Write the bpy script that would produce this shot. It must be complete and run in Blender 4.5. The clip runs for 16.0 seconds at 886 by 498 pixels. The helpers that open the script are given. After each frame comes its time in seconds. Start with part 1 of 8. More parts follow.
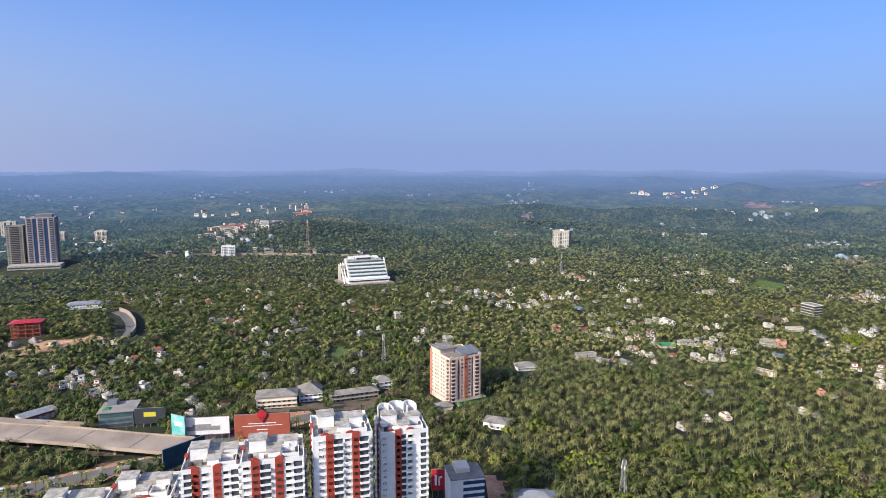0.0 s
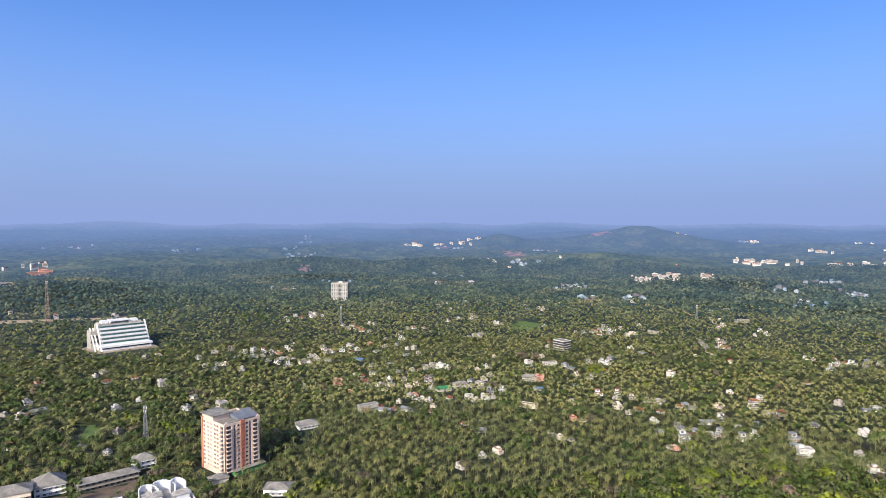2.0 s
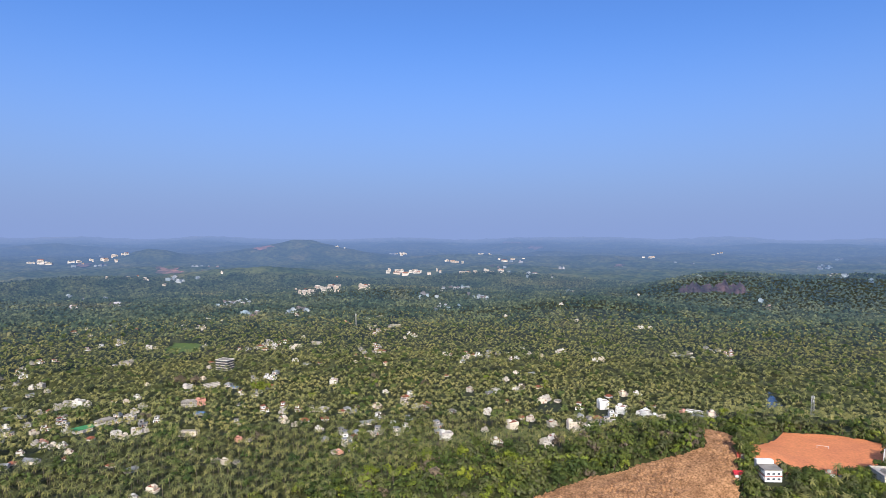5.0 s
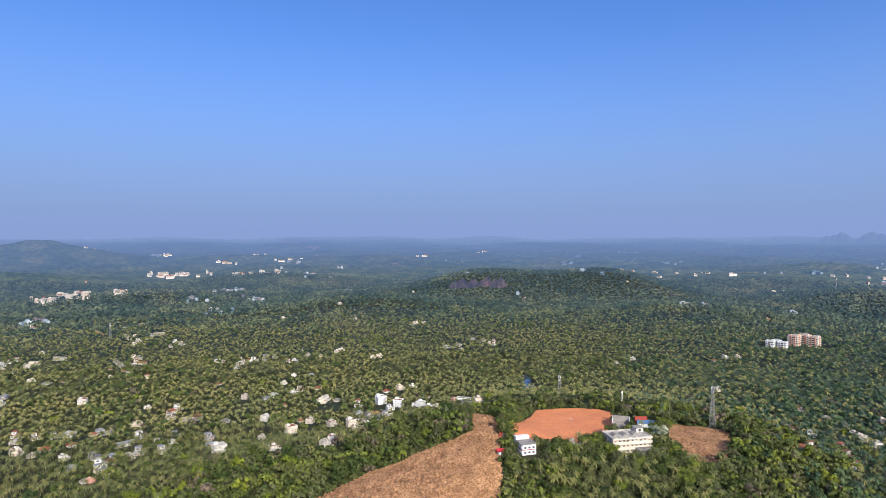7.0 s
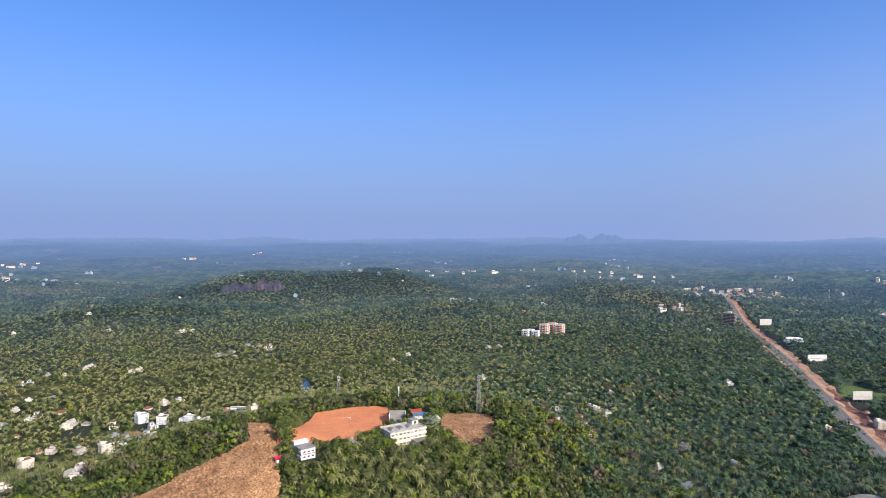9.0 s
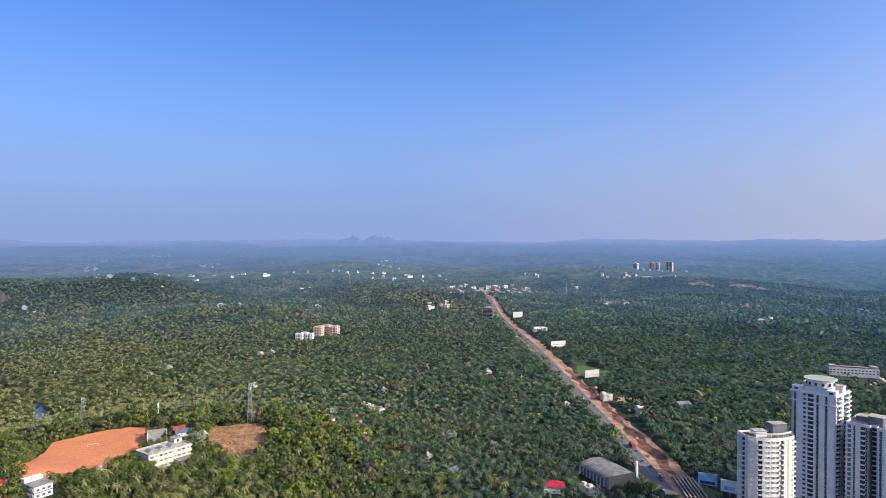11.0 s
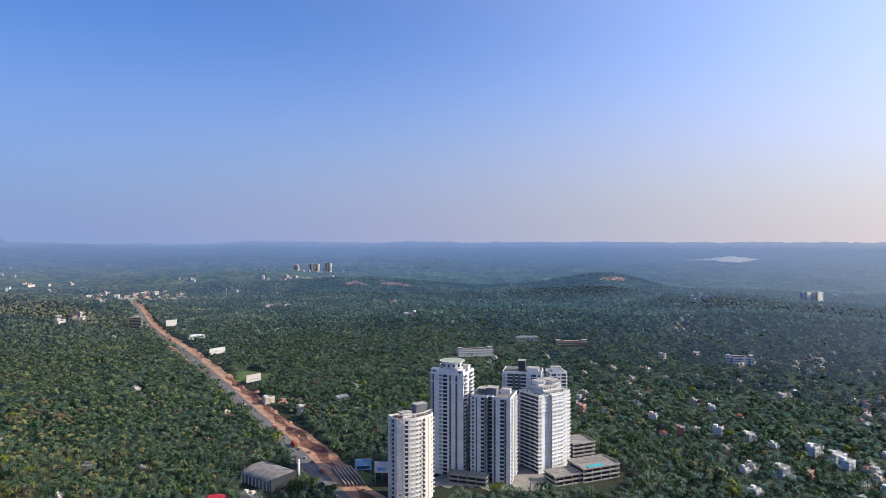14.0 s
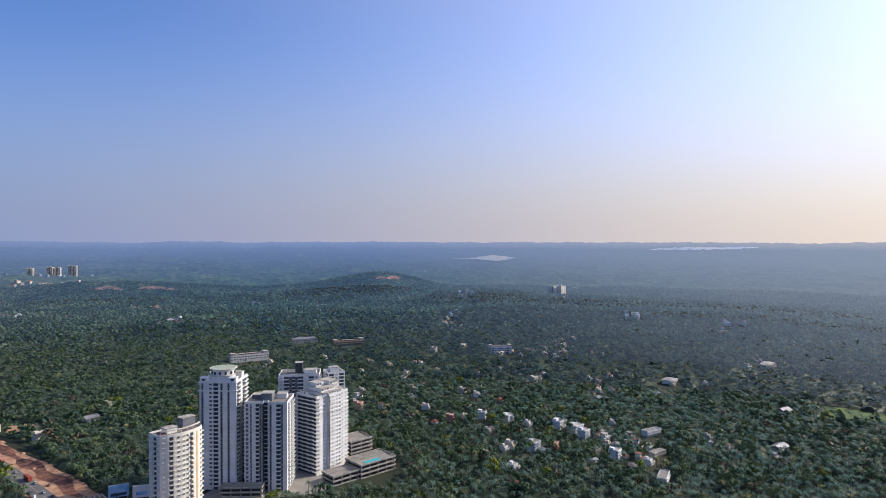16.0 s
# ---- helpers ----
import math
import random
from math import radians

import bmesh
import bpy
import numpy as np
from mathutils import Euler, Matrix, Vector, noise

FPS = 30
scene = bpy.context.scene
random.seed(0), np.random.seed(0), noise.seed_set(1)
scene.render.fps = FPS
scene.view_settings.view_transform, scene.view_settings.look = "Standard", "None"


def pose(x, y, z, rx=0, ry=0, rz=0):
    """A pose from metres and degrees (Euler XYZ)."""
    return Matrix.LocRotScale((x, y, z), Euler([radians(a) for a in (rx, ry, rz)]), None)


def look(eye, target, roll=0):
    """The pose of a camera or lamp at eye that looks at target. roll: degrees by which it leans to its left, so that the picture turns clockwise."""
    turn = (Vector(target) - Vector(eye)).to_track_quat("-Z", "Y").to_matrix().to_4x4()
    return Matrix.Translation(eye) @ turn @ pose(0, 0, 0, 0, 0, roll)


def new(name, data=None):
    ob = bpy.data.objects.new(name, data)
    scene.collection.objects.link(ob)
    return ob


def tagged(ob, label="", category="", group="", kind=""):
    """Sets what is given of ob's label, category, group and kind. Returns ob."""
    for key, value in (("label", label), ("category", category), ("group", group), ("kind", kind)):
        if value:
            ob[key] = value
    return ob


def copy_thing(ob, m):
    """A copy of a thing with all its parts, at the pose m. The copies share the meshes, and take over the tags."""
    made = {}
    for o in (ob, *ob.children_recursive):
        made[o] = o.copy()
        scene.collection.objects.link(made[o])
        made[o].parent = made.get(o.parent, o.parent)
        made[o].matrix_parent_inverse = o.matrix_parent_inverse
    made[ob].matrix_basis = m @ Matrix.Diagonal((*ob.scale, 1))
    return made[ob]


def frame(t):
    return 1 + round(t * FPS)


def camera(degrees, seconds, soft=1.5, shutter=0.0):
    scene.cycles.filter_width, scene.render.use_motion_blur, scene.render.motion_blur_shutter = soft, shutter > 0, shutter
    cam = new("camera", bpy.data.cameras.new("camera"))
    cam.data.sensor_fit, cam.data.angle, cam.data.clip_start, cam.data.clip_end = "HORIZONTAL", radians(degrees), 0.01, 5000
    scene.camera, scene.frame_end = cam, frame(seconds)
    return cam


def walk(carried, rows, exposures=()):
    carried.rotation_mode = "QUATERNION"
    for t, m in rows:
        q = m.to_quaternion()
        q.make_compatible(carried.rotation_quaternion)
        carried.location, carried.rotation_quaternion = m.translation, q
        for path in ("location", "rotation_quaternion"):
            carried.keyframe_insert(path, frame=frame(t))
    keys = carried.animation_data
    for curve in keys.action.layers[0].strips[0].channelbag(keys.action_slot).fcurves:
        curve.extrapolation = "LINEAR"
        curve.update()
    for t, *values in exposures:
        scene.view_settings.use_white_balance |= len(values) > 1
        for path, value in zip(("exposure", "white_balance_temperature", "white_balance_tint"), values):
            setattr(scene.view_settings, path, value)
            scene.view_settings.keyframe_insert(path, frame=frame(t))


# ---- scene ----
cam = camera(70.97, 16.0, soft=0.6)
# the camera hovers at one point and turns: seconds, bearing, tilt, lean in degrees
TURN = [
    (0.0, 0.0, -7.285, -0.06), (0.5, 5.071, -5.404, -0.02), (1.0, 10.139, -4.054, 0.0), (1.5, 15.219, -3.12, -0.01),
    (2.0, 20.284, -2.447, 0.0), (2.5, 25.349, -1.944, 0.0), (3.0, 30.386, -1.592, 0.01), (3.5, 35.451, -1.36, 0.0),
    (4.0, 40.514, -1.22, -0.04), (6.5, 65.749, -1.182, -0.03), (7.0, 70.832, -1.158, -0.03), (7.5, 75.873, -1.164, 0.01),
    (8.0, 80.926, -1.138, 0.04), (8.5, 86.011, -1.098, 0.02), (9.0, 91.098, -1.066, 0.02), (11.5, 116.869, -0.884, 0.06),
    (12.0, 121.967, -0.835, 0.02), (12.5, 127.023, -0.828, 0.0), (13.0, 132.09, -0.8, 0.0), (13.5, 137.156, -0.785, 0.0),
    (14.0, 142.24, -0.76, -0.01), (14.5, 147.319, -0.75, -0.03), (15.0, 152.388, -0.75, -0.05), (15.5, 157.46, -0.75, -0.06),
    (16.0, 162.56, -0.745, -0.08),
]
walk(cam, [(t, pose(0, 0, 180, 90 + tilt, 0, -az) @ pose(0, 0, 0, 0, 0, -lean)) for t, az, tilt, lean in TURN],
     exposures=[(0.0, 0.23, 6600, 10), (1.5, 0.27, 6600, 10), (3.0, 0.18, 6600, 10), (4.0, 0.16, 6600, 10), (6.5, 0.06, 6500, 10), (8.0, 0.18, 6500, 10), (9.0, 0.20, 6520, 10), (12.5, 0.23, 6650, 10), (14.0, 0.07, 6700, 10), (14.5, 0.03, 6700, 10), (16.0, -0.09, 6800, 11)])

# ---- daylight ----
SUN_AZ, SUN_EL = 228.0, 29.0
world = bpy.data.worlds.new("daylight")
scene.world = world
world.use_nodes = True
wn, wl = world.node_tree.nodes, world.node_tree.links
sky = wn.new("ShaderNodeTexSky")
sky.sky_type = "NISHITA"
sky.sun_disc = False
sky.sun_elevation, sky.sun_rotation = radians(SUN_EL), radians(SUN_AZ)
sky.altitude, sky.air_density, sky.dust_density, sky.ozone_density = 0, 1.0, 1.0, 4.0
tint = wn.new("ShaderNodeMix")  # the clear blue of the humid coast
tint.data_type, tint.blend_type = "RGBA", "MULTIPLY"
tint.inputs["Factor"].default_value, tint.inputs["B"].default_value = 1.0, (0.86, 1.22, 1.88, 1)
wl.new(sky.outputs["Color"], tint.inputs["A"])
# pale humid air low over the horizon, and the broad white glow of the haze round the sun
coord, split, low = wn.new("ShaderNodeTexCoord"), wn.new("ShaderNodeSeparateXYZ"), wn.new("ShaderNodeMapRange")
wl.new(coord.outputs["Generated"], split.inputs["Vector"])
low.inputs["From Min"].default_value, low.inputs["From Max"].default_value = -0.02, 0.34
low.inputs["To Min"].default_value, low.inputs["To Max"].default_value = 1.0, 0.0
low.interpolation_type = "SMOOTHSTEP"
wl.new(split.outputs["Z"], low.inputs["Value"])
air = wn.new("ShaderNodeMix")
air.data_type = "RGBA"
wl.new(low.outputs["Result"], air.inputs["Factor"])
air_tone = wn.new("ShaderNodeMix")  # dusty and paler towards the sun
air_tone.data_type = "RGBA"
air_tone.inputs["A"].default_value, air_tone.inputs["B"].default_value = (2.7, 3.8, 7.1, 1), (5.9, 5.45, 5.8, 1)
wl.new(air_tone.outputs["Result"], air.inputs["B"])
even = wn.new("ShaderNodeMix")  # the humid air evens out the sky opposite the sun
even.data_type, even.blend_type = "RGBA", "MULTIPLY"
even.inputs["Factor"].default_value = 1.0
wl.new(tint.outputs["Result"], even.inputs["A"])
wl.new(even.outputs["Result"], air.inputs["A"])
near_sun, power, glow = wn.new("ShaderNodeVectorMath"), wn.new("ShaderNodeMath"), wn.new("ShaderNodeMix")
near_sun.operation, power.operation = "DOT_PRODUCT", "POWER"
near_sun.inputs[1].default_value = (math.sin(radians(SUN_AZ)) * math.cos(radians(SUN_EL)), math.cos(radians(SUN_AZ)) * math.cos(radians(SUN_EL)), math.sin(radians(SUN_EL)))
wl.new(coord.outputs["Generated"], near_sun.inputs[0])
level = wn.new("ShaderNodeMapRange")
level.inputs["From Min"].default_value, level.inputs["From Max"].default_value = -0.95, -0.1
level.inputs["To Min"].default_value, level.inputs["To Max"].default_value = 0.84, 1.13
wl.new(near_sun.outputs["Value"], level.inputs["Value"])
wl.new(level.outputs["Result"], even.inputs["B"])
ahead = wn.new("ShaderNodeMath")
ahead.operation, ahead.use_clamp = "MULTIPLY_ADD", True
ahead.inputs[1].default_value, ahead.inputs[2].default_value = 0.714, 0.286
wl.new(near_sun.outputs["Value"], ahead.inputs[0])
wl.new(ahead.outputs["Value"], power.inputs[0])
wl.new(ahead.outputs["Value"], air_tone.inputs["Factor"])
power.inputs[1].default_value = 3.1
glow.data_type, glow.blend_type, glow.clamp_factor = "RGBA", "ADD", False
glow.inputs["B"].default_value = (7.9, 6.5, 4.1, 1)
wl.new(power.outputs["Value"], glow.inputs["Factor"])
wl.new(air.outputs["Result"], glow.inputs["A"])
wl.new(glow.outputs["Result"], wn["Background"].inputs["Color"])
wn["Background"].inputs["Strength"].default_value = 0.089
sun = new("sun", bpy.data.lights.new("sun", "SUN"))
sun.data.energy, sun.data.angle, sun.data.color = 5.0, radians(0.5), (1.0, 0.93, 0.82)
sa, se = radians(SUN_AZ), radians(SUN_EL)
sun.matrix_world = look((0, 0, 400), (-400 * math.sin(sa) * math.cos(se), -400 * math.cos(sa) * math.cos(se), 400 - 400 * math.sin(se)))

# ---- the lie of the land: polar plan round the hovering point ----


def plan(az, r):
    """Plan position from a compass bearing in degrees (clockwise from +y) and a distance in metres."""
    a = math.radians(az)
    return r * math.sin(a), r * math.cos(a)


# hills: bearing, distance, height, half-length across the bearing, half-length along it
HILLS = [
    (84, 520, 26, 165, 135), (64, 432, 20, 120, 80),
    (74, 1900, 58, 210, 170), (86, 2020, 64, 190, 170), (64, 1500, 30, 190, 150), (79, 2000, 30, 200, 150),
    (8, 2150, 46, 230, 170), (157, 2120, 54, 170, 150), (166, 1750, 32, 260, 170), (150, 2050, 26, 260, 150),
    (134, 2150, 40, 330, 160), (-12, 1700, 40, 260, 220), (-5, 2500, 30, 400, 250),
    (55, 2300, 36, 300, 180), (110, 1750, 28, 200, 170), (105, 1950, 30, 170, 150), (92, 1500, 20, 170, 150), (100, 2400, 34, 420, 240),
    (125, 2500, 26, 420, 240), (32, 2400, 40, 340, 180), (20, 2250, 30, 240, 160), (45, 1900, 18, 220, 150), (-30, 1400, 14, 300, 250), (36.8, 3450, 76, 380, 190), (25.4, 3300, 52, 165, 120),
    (172, 1420, 20, 260, 110), (182, 1700, 22, 330, 120), (148, 1500, 16, 320, 110), (160, 1330, 13, 260, 100), (190, 1450, 18, 260, 120), (140, 1330, 12, 260, 100),
]


rolling = random.Random(17)
ROLLING = [(rolling.uniform(-46, 152), rolling.uniform(2350, 4500), rolling.uniform(7, 17), rolling.uniform(110, 400), rolling.uniform(80, 170)) for _ in range(60)]


def hill_at(x, y, az, d, across, along):
    """Squared distance from a hill's centre in units of its half-lengths."""
    cx, cy = plan(az, d)
    ux, uy = cx / d, cy / d
    return (((x - cx) * ux + (y - cy) * uy) / along) ** 2 + (((x - cx) * uy - (y - cy) * ux) / across) ** 2


def terrain(x, y):
    """Height of the ground; works on numbers and on numpy arrays."""
    x, y = np.asarray(x, float), np.asarray(y, float)
    r = np.hypot(x, y)
    z = 2.5 * np.sin(x / 173 + 0.7) * np.sin(y / 211 + 1.3) + 1.5 * np.sin(x / 71 + y / 97)
    z = z * np.clip((r - 150) / 400, 0, 1)
    far = np.clip((r - 2000) / 2800, 0, 1)
    z = z + 140 * far ** 1.25 + 24 * far ** 6 + far * (1 - np.clip((-0.087 * x - 0.996 * y) / np.maximum(r, 1) * 2.5 - 1.25, 0, 0.9)) * (9 * np.sin(x / 310 + 1) * np.sin(y / 270) + 6 * np.sin(x / 140 - y / 190))
    for az, d, h, across, along in HILLS:
        q = hill_at(x, y, az, d, across, along)
        z = z + h * (1 / (1 + q ** 4) if d < 600 else np.exp(-q))
    if np.max(r) > 2100:
        for az, d, h, across, along in ROLLING:
            z = z + h * np.exp(-hill_at(x, y, az, d, across, along))
    return z


# ---- materials ----
def nodes_of(name):
    m = bpy.data.materials.new(name)
    m.use_nodes = True
    return m, m.node_tree.nodes, m.node_tree.links, m.node_tree.nodes["Principled BSDF"]


def mixed(n, l, fac, a, b, kind="MIX"):
    x = n.new("ShaderNodeMix")
    x.data_type, x.blend_type = "RGBA", kind
    for sock, val in ((x.inputs["Factor"], fac), (x.inputs["A"], a), (x.inputs["B"], b)):
        if isinstance(val, (int, float)):
            sock.default_value = val
        elif isinstance(val, tuple):
            sock.default_value = (*val, 1) if len(val) == 3 else val
        else:
            l.new(val, sock)
    return x.outputs["Result"]


def noise_fac(n, l, scale, detail=4, lo=0.35, hi=0.65, source="Object", seed=0.0):
    t, x, r = n.new("ShaderNodeTexCoord"), n.new("ShaderNodeTexNoise"), n.new("ShaderNodeMapRange")
    x.noise_dimensions = "4D"
    x.inputs["W"].default_value = seed
    x.inputs["Scale"].default_value, x.inputs["Detail"].default_value = scale, detail
    r.inputs["From Min"].default_value, r.inputs["From Max"].default_value = lo, hi
    l.new(t.outputs[source], x.inputs["Vector"])
    l.new(x.outputs["Fac"], r.inputs["Value"])
    return r.outputs["Result"]


def surface(name, a, b, scale=0.3, rough=0.8, metal=0.0, fine=3.0, grain=0.25, bump=0.15, vary=0.0, tint=None, spec=0.35):
    """A worn surface: large stains between colours a and b, fine grain, relief, and (vary) a shift from thing to thing."""
    m, n, l, p = nodes_of(name)
    col = mixed(n, l, noise_fac(n, l, scale), a, b)
    small = noise_fac(n, l, fine, 6, 0.3, 0.7, seed=3.0)
    dark = tuple(max(0.0, 1 - grain * k) for k in (1.0, 1.05, 1.15))
    col = mixed(n, l, small, mixed(n, l, 1.0, col, dark, "MULTIPLY"), col)
    if vary:
        info = n.new("ShaderNodeObjectInfo")
        col = mixed(n, l, info.outputs["Random"], mixed(n, l, vary, col, tint or (0.3, 0.28, 0.24)), col)
    l.new(col, p.inputs["Base Color"])
    p.inputs["Roughness"].default_value, p.inputs["Metallic"].default_value = rough, metal
    p.inputs["Specular IOR Level"].default_value = spec
    if bump:
        bn = n.new("ShaderNodeBump")
        bn.inputs["Strength"].default_value, bn.inputs["Distance"].default_value = bump, 0.1
        l.new(small, bn.inputs["Height"])
        l.new(bn.outputs["Normal"], p.inputs["Normal"])
    return m


def foliage(name, greens, patch=0.012, translucent=0.06, rough=0.6, spec=0.12, plain=None):
    """Leaves: each tree takes one of the greens; patches of the wood lean darker or yellower."""
    m, n, l, p = nodes_of(name)
    geo, ramp = n.new("ShaderNodeNewGeometry"), n.new("ShaderNodeValToRGB")
    tone, own, blend = n.new("ShaderNodeAttribute"), n.new("ShaderNodeObjectInfo"), n.new("ShaderNodeMix")
    tone.attribute_name = "tone"
    both = n.new("ShaderNodeMath")
    both.operation = "ADD"
    l.new(tone.outputs["Fac"], both.inputs[0])
    l.new(own.outputs["Random"], both.inputs[1])
    wrap = n.new("ShaderNodeMath")
    wrap.operation = "FRACT"
    l.new(both.outputs["Value"], wrap.inputs[0])
    blend.inputs["Factor"].default_value = 0.2
    l.new(wrap.outputs["Value"], blend.inputs["A"])
    l.new(geo.outputs["Random Per Island"], blend.inputs["B"])
    l.new(blend.outputs["Result"], ramp.inputs["Fac"])
    el = ramp.color_ramp.elements
    for i, c in enumerate(greens):
        e = el[i] if i < 2 else el.new(1.0)
        e.position, e.color = i / (len(greens) - 1), (*c, 1)
    fac = noise_fac(n, l, patch, 3, 0.35, 0.65)
    col = mixed(n, l, fac, mixed(n, l, 1.0, ramp.outputs["Color"], (0.70, 0.80, 0.85), "MULTIPLY"), ramp.outputs["Color"])
    info = n.new("ShaderNodeObjectInfo")
    col = mixed(n, l, info.outputs["Random"], col, mixed(n, l, 1.0, col, (0.82, 0.85, 0.8), "MULTIPLY"))
    if plain:  # haze painted as a blue tint where the river plain begins
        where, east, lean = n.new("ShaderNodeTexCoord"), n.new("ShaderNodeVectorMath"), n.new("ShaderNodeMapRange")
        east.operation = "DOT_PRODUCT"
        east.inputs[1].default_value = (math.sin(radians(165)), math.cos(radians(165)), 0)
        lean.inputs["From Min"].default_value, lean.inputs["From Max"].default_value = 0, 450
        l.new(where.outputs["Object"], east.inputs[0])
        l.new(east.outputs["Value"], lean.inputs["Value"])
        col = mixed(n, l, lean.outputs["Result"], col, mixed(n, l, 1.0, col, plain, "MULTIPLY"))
    l.new(col, p.inputs["Base Color"])
    p.inputs["Roughness"].default_value, p.inputs["Specular IOR Level"].default_value = rough, spec
    tr, mx = n.new("ShaderNodeBsdfTranslucent"), n.new("ShaderNodeMixShader")
    l.new(col, tr.inputs["Color"])
    mx.inputs["Fac"].default_value = translucent
    l.new(p.outputs["BSDF"], mx.inputs[1])
    l.new(tr.outputs["BSDF"], mx.inputs[2])
    l.new(mx.outputs["Shader"], n["Material Output"].inputs["Surface"])
    return m


def hazed_surface(name, dark=(0.036, 0.054, 0.02), light=(0.225, 0.238, 0.094), sunward_tint=1.0):
    """Far woods, walls and earth whose surface carries the blue haze as emission; it does not shift as the camera
    turns.
    """
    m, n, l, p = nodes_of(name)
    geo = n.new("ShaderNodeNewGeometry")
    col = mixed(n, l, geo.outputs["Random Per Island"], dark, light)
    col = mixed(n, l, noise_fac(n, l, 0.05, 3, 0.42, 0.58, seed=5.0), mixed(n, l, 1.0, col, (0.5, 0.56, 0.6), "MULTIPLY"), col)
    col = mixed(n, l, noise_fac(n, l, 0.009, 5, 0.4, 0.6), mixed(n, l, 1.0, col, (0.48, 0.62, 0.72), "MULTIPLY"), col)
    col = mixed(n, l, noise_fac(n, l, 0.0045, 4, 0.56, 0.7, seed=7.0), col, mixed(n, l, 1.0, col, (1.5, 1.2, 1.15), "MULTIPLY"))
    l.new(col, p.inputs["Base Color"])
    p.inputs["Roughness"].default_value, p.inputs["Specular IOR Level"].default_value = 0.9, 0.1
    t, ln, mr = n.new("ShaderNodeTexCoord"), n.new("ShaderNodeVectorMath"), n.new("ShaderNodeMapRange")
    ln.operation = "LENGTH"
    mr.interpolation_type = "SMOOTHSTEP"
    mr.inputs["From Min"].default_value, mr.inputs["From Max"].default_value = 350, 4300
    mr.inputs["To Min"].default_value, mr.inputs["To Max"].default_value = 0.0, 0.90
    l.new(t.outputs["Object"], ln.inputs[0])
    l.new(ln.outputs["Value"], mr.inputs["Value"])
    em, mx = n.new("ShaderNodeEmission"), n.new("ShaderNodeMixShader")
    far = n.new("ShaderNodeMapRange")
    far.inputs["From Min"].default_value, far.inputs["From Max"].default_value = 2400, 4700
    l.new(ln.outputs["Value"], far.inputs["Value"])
    # the emitted haze colour is whiter on the sun's side
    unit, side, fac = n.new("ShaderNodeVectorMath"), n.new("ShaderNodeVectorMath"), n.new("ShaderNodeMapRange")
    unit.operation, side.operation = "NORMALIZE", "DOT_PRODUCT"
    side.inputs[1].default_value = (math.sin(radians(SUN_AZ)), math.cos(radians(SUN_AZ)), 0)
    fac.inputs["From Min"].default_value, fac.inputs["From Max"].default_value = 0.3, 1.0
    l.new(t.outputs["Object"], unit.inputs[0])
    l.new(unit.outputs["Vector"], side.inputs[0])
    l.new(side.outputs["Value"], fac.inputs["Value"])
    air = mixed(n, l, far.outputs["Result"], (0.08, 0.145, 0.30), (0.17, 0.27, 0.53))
    rim = n.new("ShaderNodeMapRange")  # at the last ridges the emitted haze takes the low sky's colour
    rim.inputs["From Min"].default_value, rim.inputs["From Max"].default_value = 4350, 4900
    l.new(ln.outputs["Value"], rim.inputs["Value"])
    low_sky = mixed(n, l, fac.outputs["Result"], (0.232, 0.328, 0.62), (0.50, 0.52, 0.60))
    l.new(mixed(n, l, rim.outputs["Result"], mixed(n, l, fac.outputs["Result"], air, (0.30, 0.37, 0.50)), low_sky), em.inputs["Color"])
    plain = n.new("ShaderNodeMapRange")  # base colour tinted bluer for haze on the sunward river plain
    plain.inputs["From Min"].default_value, plain.inputs["From Max"].default_value, plain.inputs["To Max"].default_value = -0.45, 0.15, sunward_tint
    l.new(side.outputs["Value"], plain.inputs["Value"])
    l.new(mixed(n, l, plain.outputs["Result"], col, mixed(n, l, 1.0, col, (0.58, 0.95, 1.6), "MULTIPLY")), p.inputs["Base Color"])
    thick = n.new("ShaderNodeMath")  # a larger share of emitted haze over the sunward river plain
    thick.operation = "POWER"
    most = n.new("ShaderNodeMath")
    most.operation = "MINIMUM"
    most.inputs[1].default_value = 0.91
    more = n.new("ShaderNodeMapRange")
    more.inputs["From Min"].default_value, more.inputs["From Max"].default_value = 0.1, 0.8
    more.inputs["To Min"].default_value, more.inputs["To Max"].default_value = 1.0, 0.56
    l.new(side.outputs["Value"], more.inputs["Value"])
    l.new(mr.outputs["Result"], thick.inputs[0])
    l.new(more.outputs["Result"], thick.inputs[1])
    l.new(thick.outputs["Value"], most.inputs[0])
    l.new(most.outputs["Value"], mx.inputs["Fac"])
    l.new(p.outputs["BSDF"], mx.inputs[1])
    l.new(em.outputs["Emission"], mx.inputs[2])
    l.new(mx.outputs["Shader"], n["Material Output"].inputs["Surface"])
    return m


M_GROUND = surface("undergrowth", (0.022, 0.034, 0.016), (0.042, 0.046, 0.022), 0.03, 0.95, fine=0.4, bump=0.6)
M_SOIL = surface("red_soil", (0.70, 0.42, 0.26), (0.38, 0.20, 0.12), 0.07, 0.95, fine=0.35, grain=0.4, bump=0.5)
M_PITCH = surface("clay_pitch", (0.84, 0.30, 0.115), (0.70, 0.24, 0.10), 0.05, 0.95, fine=0.6, grain=0.25, bump=0.1)
M_DRY = surface("dry_grass", (0.62, 0.34, 0.17), (0.36, 0.185, 0.088), 0.11, 0.95, fine=0.9, grain=0.75, bump=1.0)
M_GRASS = surface("meadow", (0.12, 0.19, 0.04), (0.09, 0.14, 0.035), 0.05, 0.9, fine=0.8, bump=0.3)
M_ASPHALT = surface("asphalt", (0.15, 0.145, 0.14), (0.19, 0.18, 0.17), 0.05, 0.95, fine=2.0, bump=0.1)
